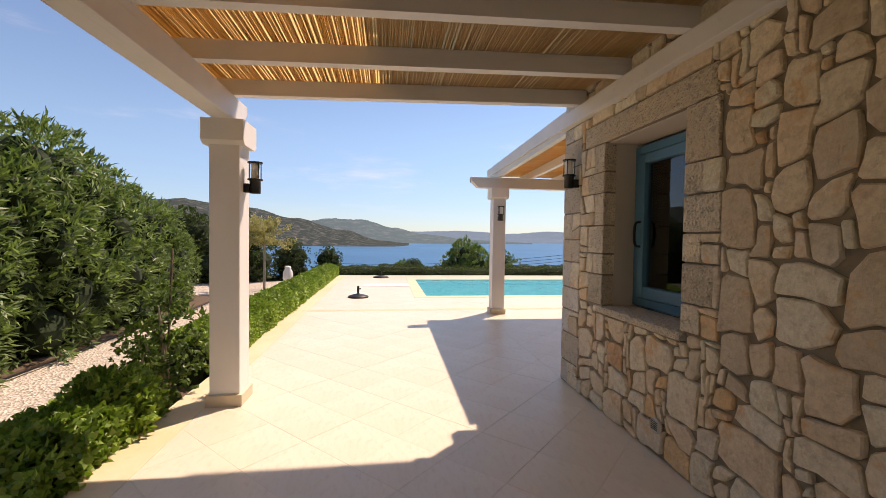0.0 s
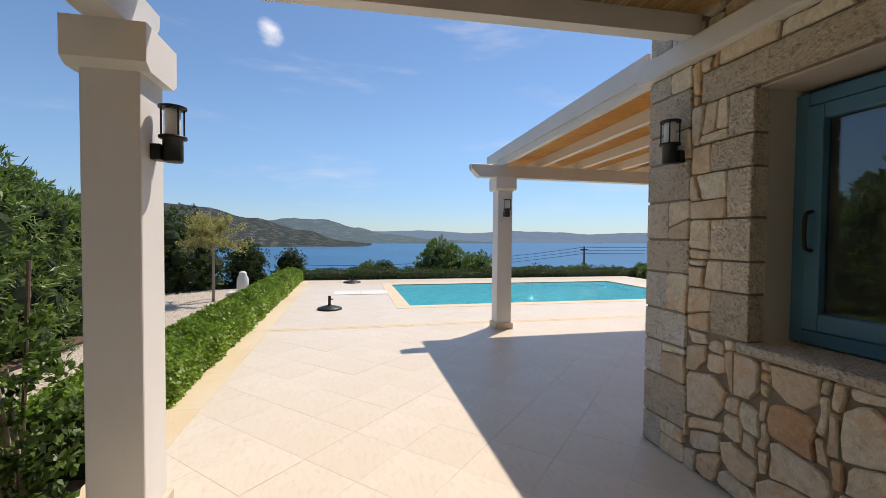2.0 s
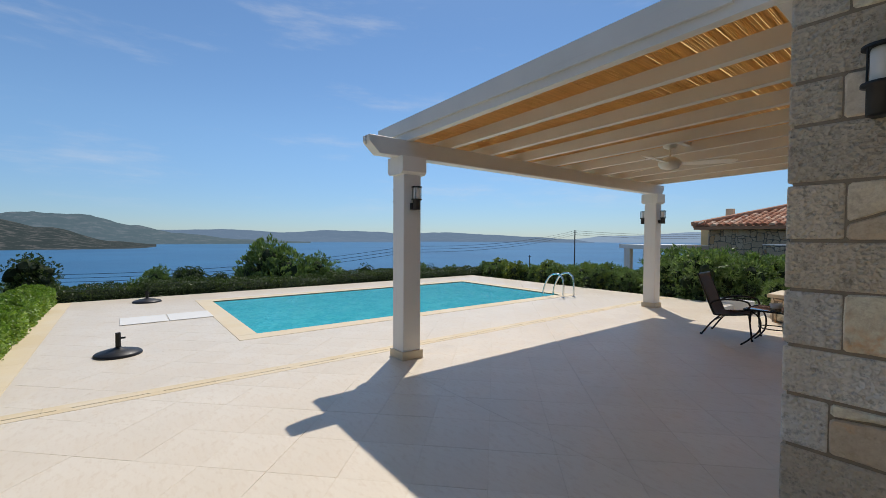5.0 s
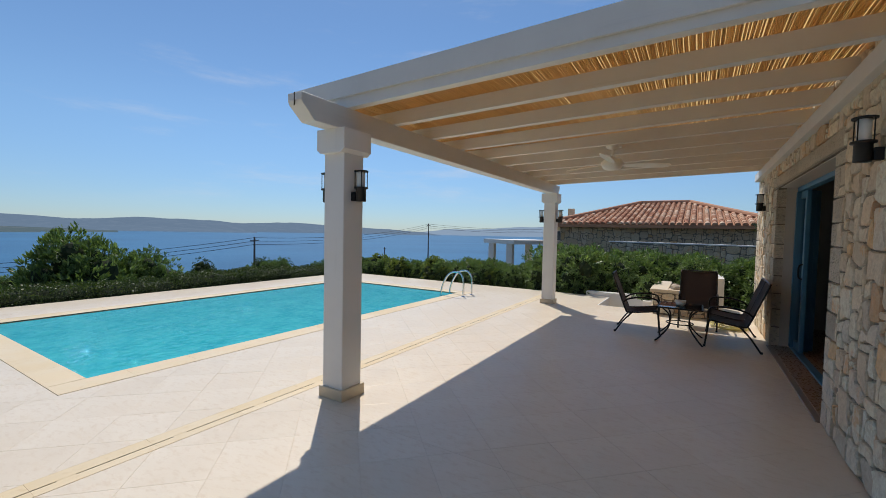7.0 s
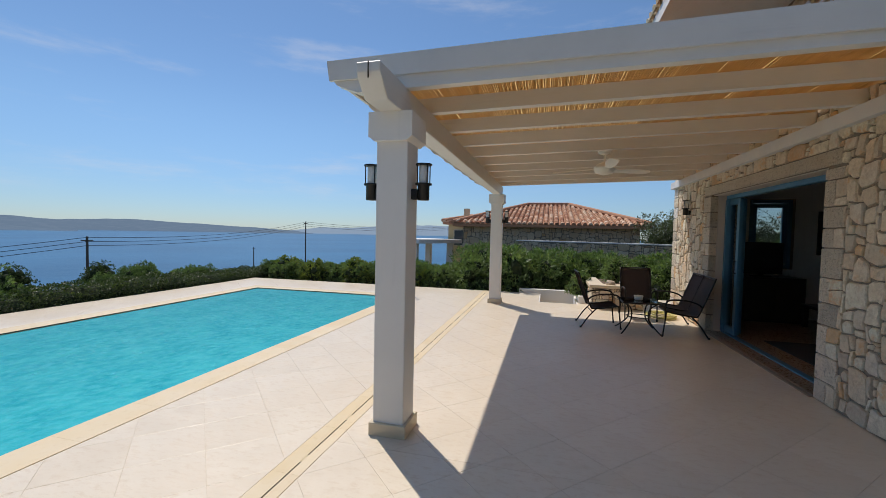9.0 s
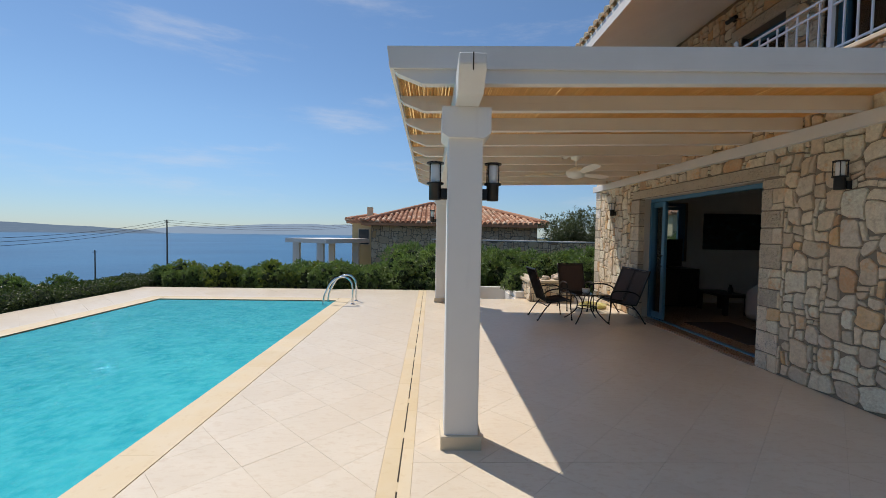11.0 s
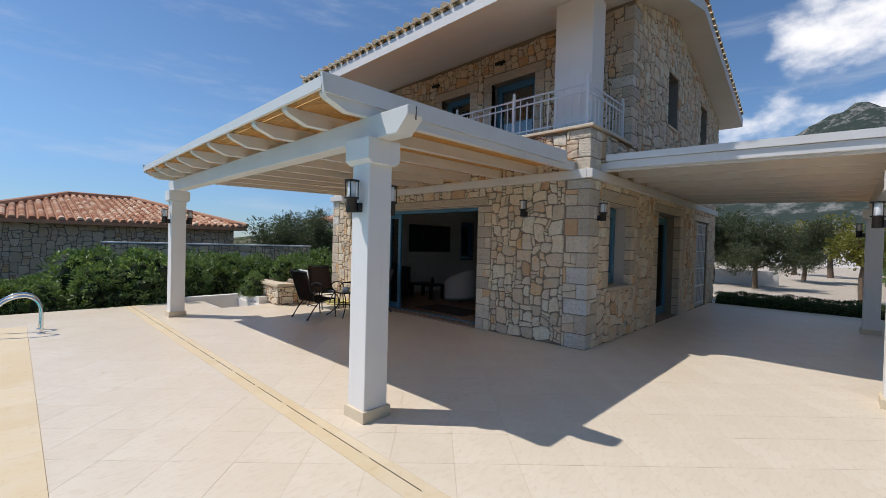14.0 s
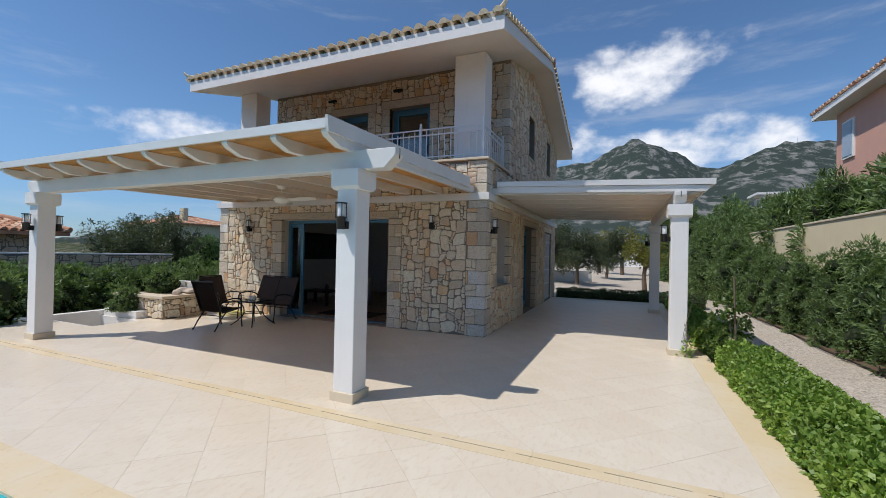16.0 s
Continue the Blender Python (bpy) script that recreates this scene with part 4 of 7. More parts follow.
def reeds(along, lo, hi, across0, across1, z_at, rng, pitch=0.0125):
    """A mat of thin canes; z_at gives the height of its underside."""
    v, f = [], []
    c = across0
    while c < across1:
        r = rng.uniform(0.0042, 0.0068)
        parts = [lo, lo + (hi - lo) * rng.uniform(0.25, 0.75), hi]
        for a, b in zip(parts, parts[1:]):
            jit, dz = rng.uniform(-0.004, 0.004), rng.uniform(0, 0.006)
            j2 = jit + rng.uniform(-0.010, 0.010)
            o = len(v)
            for end, jj in ((a - 0.03, jit), (b, j2)):
                for q in range(5):
                    an = 2 * math.pi * q / 5
                    s, zz = c + jj + r * math.cos(an), r + r * math.sin(an) + dz
                    v.append((s, end, z_at(s, end) + zz) if along == "y" else (end, s, z_at(end, s) + zz))
            f += [(o + q, o + (q + 1) % 5, o + 5 + (q + 1) % 5, o + 5 + q) for q in range(5)]
        c += r * 1.78 + rng.uniform(-0.001, 0.001)
    return v, f


rng = random.Random(4)
# pergola over the pool terrace: rafters run out from the wall
PB = thing("pergola", "white timber pergola with a cane mat roof over the terrace", "pergola", "pergolas")
ZB0, ZB1 = 2.605, 2.50          # underside of the rafters at the wall and at the front


def zb(y):
    return ZB0 + (ZB1 - ZB0) * (y - YF) / (8.20 - YF)


bm = shaped_beam(bmesh.new(), "x", 1.46, 8.34, 7.62, 7.78, 2.326, 2.52, 0.13, 0.10)
bmesh.ops.bevel(bm, geom=bm.edges[:], offset=0.006, segments=1, affect="EDGES")
part("front_beam", bm, WOOD_X, PB, "white painted beam with a weathered crack")
part("beam_crack", boxes((1.456, 1.463, 7.695, 7.702, 2.42, 2.52)), DARK_SLOT, PB)
xs = [1.972] + [2.60 + i * 0.675 for i in range(8)] + [8.0]
for x in xs:
    bm = bmesh.new()
    y0, y1, d = YF + 0.005, 8.20, 0.125
    prism(bm, [(y0, zb(y0)), (y1 - 0.20, zb(y1 - 0.20)), (y1 - 0.03, zb(y1) + d * 0.55), (y1, zb(y1) + d * 0.8), (y1, zb(y1) + d), (y0, zb(y0) + d)], "x", x - 0.038, x + 0.038)
    part("rafter", bm, WOOD_Y, PB)
for x0, x1 in ((1.905, 1.932), (8.03, 8.057)):
    bm = bmesh.new()
    prism(bm, [(YF + 0.30, zb(YF + 0.3) + 0.06), (8.22, zb(8.22) + 0.095), (8.24, zb(8.24) + 0.24), (YF + 0.30, zb(YF + 0.3) + 0.235)], "x", x0, x1)
    part("side_fascia", bm, WOOD_Y, PB)
part("front_fascia", boxes((1.932, 8.03, 8.205, 8.23, zb(8.2) + 0.126, zb(8.2) + 0.215)), WOOD_X, PB)
v, f = reeds("x", 1.935, 8.03, YF + 0.02, 8.19, lambda x, y: zb(y) + 0.126, rng)
tagged(data_ob("cane_mat", v, f, REED, PB), "split cane matting, honey brown", kind="stuff")

bm = bmesh.new()
prism(bm, [(YF + 0.02, zb(YF) + 0.146), (8.2, zb(8.2) + 0.146), (8.2, zb(8.2) + 0.150), (YF + 0.02, zb(YF) + 0.150)], "x", 1.935, 8.03)
part("mat_backing", bm, BACKING, PB, "thin translucent backing of the cane mat")
# pergola over the side walk: rafters run out from the side wall
PA = thing("pergola", "white timber pergola with a cane mat roof over the side walk", "pergola", "pergolas")
AY0, AY1 = -1.75, 4.36


def za(x):
    return 2.50 + (2.605 - 2.50) * (x + 1.78) / (X0 + 1.78)


bm = shaped_beam(bmesh.new(), "y", AY0 + 0.1, 4.05, -1.44, -1.28, 2.326, 2.52, 0.1, 0.12)
bmesh.ops.bevel(bm, geom=bm.edges[:], offset=0.006, segments=1, affect="EDGES")
part("front_beam", bm, WOOD_Y, PA)
part("beam_crack", boxes((-1.364, -1.357, 4.047, 4.054, 2.43, 2.52)), DARK_SLOT, PA)
y = 3.75
while y > AY0:
    bm = bmesh.new()
    x0, x1, d = -1.78, X0 - 0.005, 0.125
    pts = [(x1, za(x1)), (x0 + 0.2, za(x0 + 0.2)), (x0 + 0.03, za(x0) + d * 0.55), (x0, za(x0) + d * 0.8), (x0, za(x0) + d), (x1, za(x1) + d)]
    va = [bm.verts.new((px, y - 0.038, pz)) for px, pz in pts]
    vb = [bm.verts.new((px, y + 0.038, pz)) for px, pz in pts]
    bm.faces.new(va), bm.faces.new(vb[::-1])
    for i in range(len(pts)):
        j = (i + 1) % len(pts)
        bm.faces.new((va[i], vb[i], vb[j], va[j]))
    part("rafter", bm, WOOD_X, PA)
    y -= 0.68
bm = bmesh.new()
pts = [(X0 - 0.12, za(X0) + 0.02), (-1.72, za(-1.72) + 0.03), (-1.80, za(-1.8) + 0.13), (X0 - 0.12, za(X0) + 0.13)]
va, vb = [bm.verts.new((px, 3.795, pz)) for px, pz in pts], [bm.verts.new((px, 3.85, pz)) for px, pz in pts]
bm.faces.new(va), bm.faces.new(vb[::-1])
for i in range(4):
    j = (i + 1) % 4
    bm.faces.new((va[i], vb[i], vb[j], va[j]))
part("end_rafter", bm, WOOD_X, PA)
bm = bmesh.new()
pts = [(X0 - 0.12, za(X0) + 0.134), (-1.84, za(-1.8) + 0.134), (-1.84, za(-1.8) + 0.225), (X0 - 0.12, za(X0) + 0.225)]
va, vb = [bm.verts.new((px, 3.795, pz)) for px, pz in pts], [bm.verts.new((px, 3.88, pz)) for px, pz in pts]
bm.faces.new(va), bm.faces.new(vb[::-1])
for i in range(4):
    j = (i + 1) % 4
    bm.faces.new((va[i], vb[i], vb[j], va[j]))
part("end_fascia", bm, WOOD_X, PA)
part("side_fascia", boxes((-1.83, -1.80, AY0, 3.79, za(-1.8) + 0.126, za(-1.8) + 0.225)), WOOD_Y, PA)
v, f = reeds("y", AY0, 3.79, -1.79, X0 - 0.01, lambda x, y: za(x) + 0.126, rng)
tagged(data_ob("cane_mat", v, f, REED, PA), "split cane matting, honey brown", kind="stuff")

bm = bmesh.new()
pts = [(X0 - 0.02, za(X0) + 0.146), (-1.79, za(-1.79) + 0.146), (-1.79, za(-1.79) + 0.150), (X0 - 0.02, za(X0) + 0.150)]
va, vb = [bm.verts.new((px, AY0, pz)) for px, pz in pts], [bm.verts.new((px, 3.79, pz)) for px, pz in pts]
bm.faces.new(va), bm.faces.new(vb[::-1])
for i in range(4):
    j = (i + 1) % 4
    bm.faces.new((va[i], vb[i], vb[j], va[j]))
part("mat_backing", bm, BACKING, PA, "thin translucent backing of the cane mat")

# ---- pool ----
PX0, PX1, PY0, PY1 = 0.86, 8.02, 9.942, 13.72
pool = thing("pool", "rectangular swimming pool with turquoise walls", "pool", kind="structure")
bm = boxes((PX0 - 0.2, PX1 + 0.2, PY0 - 0.2, PY1 + 0.2, -1.15, -0.95), (PX0 - 0.2, PX0, PY0 - 0.2, PY1 + 0.2, -0.95, -0.04), (PX1, PX1 + 0.2, PY0 - 0.2, PY1 + 0.2, -0.95, -0.04),
           (PX0, PX1, PY0 - 0.2, PY0, -0.95, -0.04), (PX0, PX1, PY1, PY1 + 0.2, -0.95, -0.04))
part("basin", bm, POOL, pool, "turquoise painted basin")
tagged(data_ob("pool_water", [(PX0, PY0, -0.020), (PX1, PY0, -0.020), (PX1, PY1, -0.020), (PX0, PY1, -0.020)], [(0, 1, 2, 3)], WATER, pool), "clear turquoise rippled water")

# stair well beside the terrace
well = thing("stair_well", "white walled stair well sunk beside the terrace", "stair well", kind="structure")
part("well_wall", boxes((8.45, 9.8, 5.93, 5.97, -2.2, -0.004), (9.78, 9.95, 5.2, 7.3, -2.2, 0.10), (8.43, 8.47, 5.97, 6.76, -2.2, -0.004), (8.47, 9.78, 6.76, 6.80, -2.2, -0.004)), RENDER_W, well)
part("low_block", boxes((8.62, 9.75, 5.50, 5.93, -0.012, 0.15), bevel=0.01), RENDER_W, well)
for i in range(5):
    part("step", boxes((8.47 + i * 0.26, 8.47 + (i + 1) * 0.26, 5.97, 6.76, -2.2, -0.18 * (i + 1))), CREAM, well)


# ---- windows and doors of the house ----
def casing(name, label, category, plane, out, axis, u0, u1, z0, z1, depth, mullions=1, frame_w=0.07, handle=True):
    """A blue framed glazed unit set back in its opening, in sashes side by side."""
    ob = thing(name, label, category, kind="structure")
    a = plane - out * depth
    lo, hi = sorted((a, a - out * 0.06))

    def put(nm, us, zs, d0=0.0, d1=0.0, mat=BLUE, parent=ob, bev=0.006, lab=""):
        bm = bmesh.new()
        l2, h2 = lo + d0, hi + d1
        if axis == "x":
            box(bm, l2, h2, us[0], us[1], zs[0], zs[1], bevel=bev)
        else:
            box(bm, us[0], us[1], l2, h2, zs[0], zs[1], bevel=bev)
        return part(nm, bm, mat, parent, lab)
    put("frame_side", (u0, u0 + frame_w), (z0, z1))
    put("frame_side", (u1 - frame_w, u1), (z0, z1))
    put("frame_head", (u0 + frame_w, u1 - frame_w), (z1 - frame_w, z1))
    put("frame_foot", (u0 + frame_w, u1 - frame_w), (z0, z0 + frame_w))
    w = (u1 - u0 - 2 * frame_w) / mullions
    s = 0.014 * out
    for i in range(mullions):
        b0, b1 = u0 + frame_w + i * w + 0.004, u0 + frame_w + (i + 1) * w - 0.004
        zz0, zz1 = z0 + frame_w + 0.004, z1 - frame_w - 0.004
        sash = put("sash", (b0, b0 + 0.075), (zz0, zz1), s, s)
        put("sash_rail", (b1 - 0.075, b1), (zz0, zz1), s, s, parent=sash)
        put("sash_rail", (b0 + 0.075, b1 - 0.075), (zz1 - 0.075, zz1), s, s, parent=sash)
        put("sash_rail", (b0 + 0.075, b1 - 0.075), (zz0, zz0 + 0.09), s, s, parent=sash)
        put("pane", (b0 + 0.07, b1 - 0.07), (zz0 + 0.085, zz1 - 0.07), 0.022, -0.030, GLASS, sash, 0.0)
        if handle and i == mullions - 1:
            hm, zc = bmesh.new(), z0 + (z1 - z0) * 0.45
            hu = b1 - 0.038 if out < 0 and axis == "x" else b0 + 0.038
            tip = (plane - out * (depth - 0.06))
            base_ = (plane - out * depth) + out * 0.014
            pts = [(base_, zc + 0.10), (tip, zc + 0.075), (tip, zc - 0.075), (base_, zc - 0.10)]
            tube(hm, soft_path([(d, hu, z) if axis == "x" else (hu, d, z) for d, z in pts], 4), 0.010, 7)
            part("handle", hm, BLACK, sash, "black lever handle", True)
    return ob


casing("window_1", "blue framed window in the stone wall", "window", X0, -1, "x", 2.45, 3.38, 0.87, 2.16, 0.27, 1)
casing("door_1", "blue double glazed door in the stone wall", "door", X0, -1, "x", -0.60, 0.98, 0.03, 2.18, 0.27, 2)
casing("window_2", "narrow blue upper window", "window", X0, -1, "x", -0.10, 0.60, 4.05, 5.12, 0.20, 1, handle=False)
casing("window_3", "narrow blue upper window", "window", X0, -1, "x", -2.78, -2.10, 4.05, 5.12, 0.20, 1, handle=False)
casing("door_2", "blue glazed balcony door", "door", YU, 1, "y", 3.60, 4.68, 3.11, 4.97, 0.20, 1)
casing("door_3", "blue glazed balcony door", "door", YU, 1, "y", 5.30, 6.20, 3.11, 4.95, 0.20, 1)
casing("window_4", "blue framed window in the far wall of the room", "window", X1, 1, "x", 2.20, 2.92, 0.95, 2.24, 0.22, 1, handle=False)
casing("window_5", "blue framed window beside the painting in the room", "window", X1, 1, "x", -1.12, -0.45, 0.95, 2.20, 0.22, 1, handle=False)

# plaster reveals of the openings
rv = boxes((X0 + 0.10, X0 + 0.33, 2.443, 2.459, 0.86, 2.2), (X0 + 0.10, X0 + 0.33, 3.371, 3.387, 0.86, 2.2), (X0 + 0.04, X0 + 0.33, 2.45, 3.38, 2.19, 2.205),
           (3.70, 3.733, 3.80, YF - 0.10, 0, 2.17), (6.507, 6.54, 3.80, YF - 0.10, 0, 2.17), (3.72, 6.52, 3.80, YF - 0.04, 2.16, 2.18))
tagged(mesh_ob("trim_reveal", rv, REVEAL), "pale plastered reveals", "trim", kind="structure")
tagged(mesh_ob("window_sill_1", boxes((X0 - 0.035, X0 + 0.30, 2.42, 3.42, 0.805, 0.86), bevel=0.012), LINTEL), "rough stone window sill", "sill", kind="structure")
for y0, y1 in ((-0.16, 0.66), (-2.84, -2.04)):
    tagged(mesh_ob("window_sill_2", boxes((X0 - 0.03, X0 + 0.2, y0, y1, 3.98, 4.03), bevel=0.01), CREAM), "pale stone sill of an upper window", "sill", kind="structure")

# folding door pushed open
door = thing("door_4", "blue sliding glass door pushed open to one side", "door", kind="structure")
part("head_rail", boxes((3.73, 6.51, 3.84, 3.92, 2.10, 2.16), bevel=0.006), BLUE, door)
part("threshold_rail", boxes((3.73, 6.51, 3.84, 3.92, 0.0, 0.035), bevel=0.006), BLUE, door)
part("jamb", boxes((6.45, 6.51, 3.83, 3.93, 0.035, 2.10), bevel=0.006), BLUE, door)
part("jamb", boxes((3.73, 3.77, 3.83, 3.93, 0.035, 2.10), bevel=0.006), BLUE, door)
for i in range(3):
    x0, y = 6.10 + i * 0.10, 3.865 - i * 0.062
    leaf = part("leaf", boxes((x0, x0 + 0.085, y - 0.024, y + 0.024, 0.04, 2.095), bevel=0.005), BLUE, door)
    part("rail", boxes((x0 + 0.085, 6.46, y - 0.024, y + 0.024, 2.01, 2.095), (x0 + 0.085, 6.46, y - 0.024, y + 0.024, 0.04, 0.14), bevel=0.005), BLUE, leaf)
    part("pane", boxes((x0 + 0.08, 6.46, y - 0.005, y + 0.005, 0.135, 2.015)), GLASS, leaf)
bm = bmesh.new()
tube(bm, soft_path([(6.142, 3.888, 1.16), (6.142, 3.925, 1.13), (6.142, 3.925, 1.0), (6.142, 3.888, 0.97)], 4), 0.010, 7)
part("door_handle", bm, BLACK, door, "black pull handle", True)
tagged(mesh_ob("trim_threshold", boxes((3.73, 6.51, 3.93, YF + 0.035, -0.012, 0.012), bevel=0.004), plain("threshold_stone", (0.34, 0.25, 0.18), 0.4)), "brown stone threshold", "trim", kind="structure")

# barred door far along the side wall
gate = thing("door_5", "white iron lattice gate in the stone wall", "gate", kind="structure")
for i in range(9):
    y = -3.25 + i * 0.145
    part("bar", boxes((X0 + 0.05, X0 + 0.07, y - 0.009, y + 0.009, 0.02, 2.2)), STEEL_W, gate)
for z in (0.10, 0.55, 1.0, 1.45, 1.9, 2.15):
    part("cross_bar", boxes((X0 + 0.045, X0 + 0.075, -3.29, -2.06, z - 0.012, z + 0.012)), STEEL_W, gate)
part("back_panel", boxes((X0 + 0.24, X0 + 0.28, -3.30, -2.05, 0, 2.22)), INSIDE, gate)

# ---- room contents ----
ob = thing("painting", "dark wide abstract painting on the living room wall", "painting", at=(8.14, 0.98, 1.62))
k = Mat("dark_painting", 0.45)
d1 = k.noise(5, 5, 0.7, (1, 1, 2.2))
k.color(k.ramp(d1, [(0.40, (0.010, 0.012, 0.014)), (0.56, (0.016, 0.03, 0.035)), (0.66, (0.03, 0.10, 0.11)), (0.74, (0.12, 0.05, 0.03)), (0.85, (0.20, 0.17, 0.13))]))
part("canvas", boxes((-0.035, 0.0, -0.86, 0.86, -0.40, 0.40), bevel=0.004), k.m, ob)
ob = thing("tv_cabinet", "dark wooden cabinet under the room window", "cabinet", at=(7.80, 2.75, 0.018))
part("body", boxes((-0.22, 0.30, -0.50, 0.42, 0.04, 0.80), bevel=0.008), DARKWOOD, ob)
part("plinth", boxes((-0.18, 0.28, -0.48, 0.40, 0.0, 0.04)), BLACK, ob)
for y in (-0.265, 0.19):
    part("cabinet_door", boxes((-0.235, -0.219, y - 0.22, y + 0.22, 0.08, 0.76), bevel=0.003), DARKWOOD, ob)
ob = thing("television", "thin black television on the dark cabinet", "television", at=(7.78, 2.86, 0.818))
part("screen", boxes((-0.02, 0.02, -0.33, 0.33, 0.05, 0.62), bevel=0.006), plain("black_screen", (0.008, 0.008, 0.009), 0.12), ob)
part("stand", boxes((-0.09, 0.09, -0.14, 0.14, 0.0, 0.015), (-0.015, 0.015, -0.04, 0.04, 0.012, 0.06), bevel=0.003), BLACK, ob)
ob = thing("armchair", "rounded white fabric armchair in the living room", "armchair", at=(6.10, 1.85, 0.018))
bm = bmesh.new()
lathe(bm, [(0.30, 0.10), (0.36, 0.16), (0.37, 0.34), (0.33, 0.42), (0.05, 0.44)], 24)
part("seat", bm, FABRIC_W, ob, "", True)
bm = bmesh.new()
rings, sect = [], ((1.0, 0.06), (1.09, 0.25), (1.07, 0.92), (0.98, 1.0), (0.86, 0.95), (0.80, 0.3))
for i in range(19):
    a = radians(60 + 240 * i / 18)
    h = 0.52 + 0.30 * math.sin(math.pi * i / 18)
    rings.append([bm.verts.new((0.41 * s * math.cos(a), 0.41 * s * math.sin(a), z * h)) for s, z in sect])
for p, q in zip(rings, rings[1:]):
    for j in range(6):
        bm.faces.new((p[j], q[j], q[(j + 1) % 6], p[(j + 1) % 6]))
bm.faces.new(rings[0]), bm.faces.new(rings[-1][::-1])
part("backrest", bm, FABRIC_W, ob, "", True)
for a in range(4):
    x, y = 0.24 * math.cos(a * math.pi / 2 + 0.78), 0.24 * math.sin(a * math.pi / 2 + 0.78)
    part("leg", boxes((x - 0.02, x + 0.02, y - 0.02, y + 0.02, 0, 0.12)), DARKWOOD, ob)
ob = thing("coffee_table", "low dark wooden coffee table by the wall", "table", at=(7.05, 2.12, 0.018))
part("tabletop", boxes((-0.42, 0.42, -0.26, 0.26, 0.34, 0.39), bevel=0.006), DARKWOOD, ob)
for x in (-0.37, 0.37):
    for y in (-0.21, 0.21):
        part("leg", boxes((x - 0.035, x + 0.035, y - 0.035, y + 0.035, 0, 0.34)), DARKWOOD, ob)
ob = thing("vase", "small dark vase on the coffee table", "vase", at=(6.85, 2.12, 0.408))
part("body", lathe(bmesh.new(), [(0.03, 0), (0.05, 0.05), (0.045, 0.10), (0.02, 0.14), (0.026, 0.17)], 14), BLACK, ob, "", True)
tagged(mesh_ob("rug", boxes((4.55, 6.0, 2.75, 3.55, 0.018, 0.030), bevel=0.004), RUG), "dark flat rug just inside the open door", "rug")


# ---- wall lamps ----
def wall_lamp():
    """At the origin on a wall that faces -y."""
    ob = thing("wall_lamp", "black outdoor wall lamp with a frosted glass cylinder", "lamp", "outdoor wall lamps")
    part("wall_plate", boxes((-0.035, 0.035, -0.045, 0.0, -0.135, -0.06), bevel=0.004), BLACK, ob)
    part("base", lathe(bmesh.new(), [(0.040, -0.14), (0.043, -0.135), (0.043, -0.035), (0.060, -0.030), (0.060, -0.018), (0.04, -0.016)], 20, (0, -0.085, 0)), BLACK, ob, "", True)
    part("glass", lathe(bmesh.new(), [(0.033, -0.016), (0.034, -0.01), (0.034, 0.105), (0.030, 0.112)], 18, (0, -0.085, 0)), LAMP_GLASS, ob, "frosted glass cylinder", True)
    part("top_ring", lathe(bmesh.new(), [(0.030, 0.112), (0.060, 0.112), (0.060, 0.122), (0.010, 0.128)], 20, (0, -0.085, 0)), BLACK, ob)
    for q in range(4):
        a = math.pi / 4 + q * math.pi / 2
        x, y = 0.051 * math.cos(a), -0.085 + 0.051 * math.sin(a)
        part("rod", tube(bmesh.new(), [(x, y, -0.02), (x, y, 0.114)], 0.0042, 6), BLACK, ob)
    return ob


lamp = wall_lamp()
H = 0.1175
first_spot = True
spots = [(-1.36 + H, 3.86, 1.89, 90), (1.99, 7.70 - H, 1.86, 0), (1.99 - H * 0, 7.70 + H, 1.86, 180), (8.03, 7.70 - H, 1.86, 0), (8.03, 7.70 + H, 1.86, 180),
         (X0 - 0.006, 3.845, 2.015, -90), (2.74, YF + 0.006, 2.08, 180), (7.45, YF + 0.006, 2.04, 180), (-1.36 + H, -1.28, 1.94, 90)]
for x, y, z, a in spots:
    m = pose(x, y, z, 0, 0, a)
    if first_spot:
        lamp.matrix_basis = m
        first_spot = False
    else:
        copy_thing(lamp, m)
for x, z in ((4.42, 5.35), (6.35, 5.33)):
    ob = thing("spotlight", "small black spotlight on the upper wall", "lamp", "upper wall spotlights", at=(x, YU, z))
    part("bracket", boxes((-0.03, 0.03, 0.0, 0.03, -0.03, 0.03)), BLACK, ob)
    part("head", tube(bmesh.new(), [(-0.11, 0.08, 0.0), (0.11, 0.08, 0.0)], 0.036, 12), BLACK, ob)

# ---- ceiling fan ----
ob = thing("ceiling_fan", "cream ceiling fan with three blades under the pergola", "fan", at=(4.72, 5.95, 2.63))
part("hanger", boxes((-0.13, 0.62, -0.03, 0.03, 0.0, 0.035)), WOOD_X, ob)
part("mount", lathe(bmesh.new(), [(0.025, -0.115), (0.07, -0.095), (0.085, -0.04), (0.085, 0.0)], 20), FAN_W, ob, "", True)
part("rod", tube(bmesh.new(), [(0, 0, -0.21), (0, 0, -0.08)], 0.012, 10), FAN_W, ob)
part("motor", lathe(bmesh.new(), [(0.02, -0.205), (0.075, -0.225), (0.125, -0.262), (0.13, -0.295), (0.10, -0.345), (0.03, -0.365)], 24), FAN_W, ob, "", True)
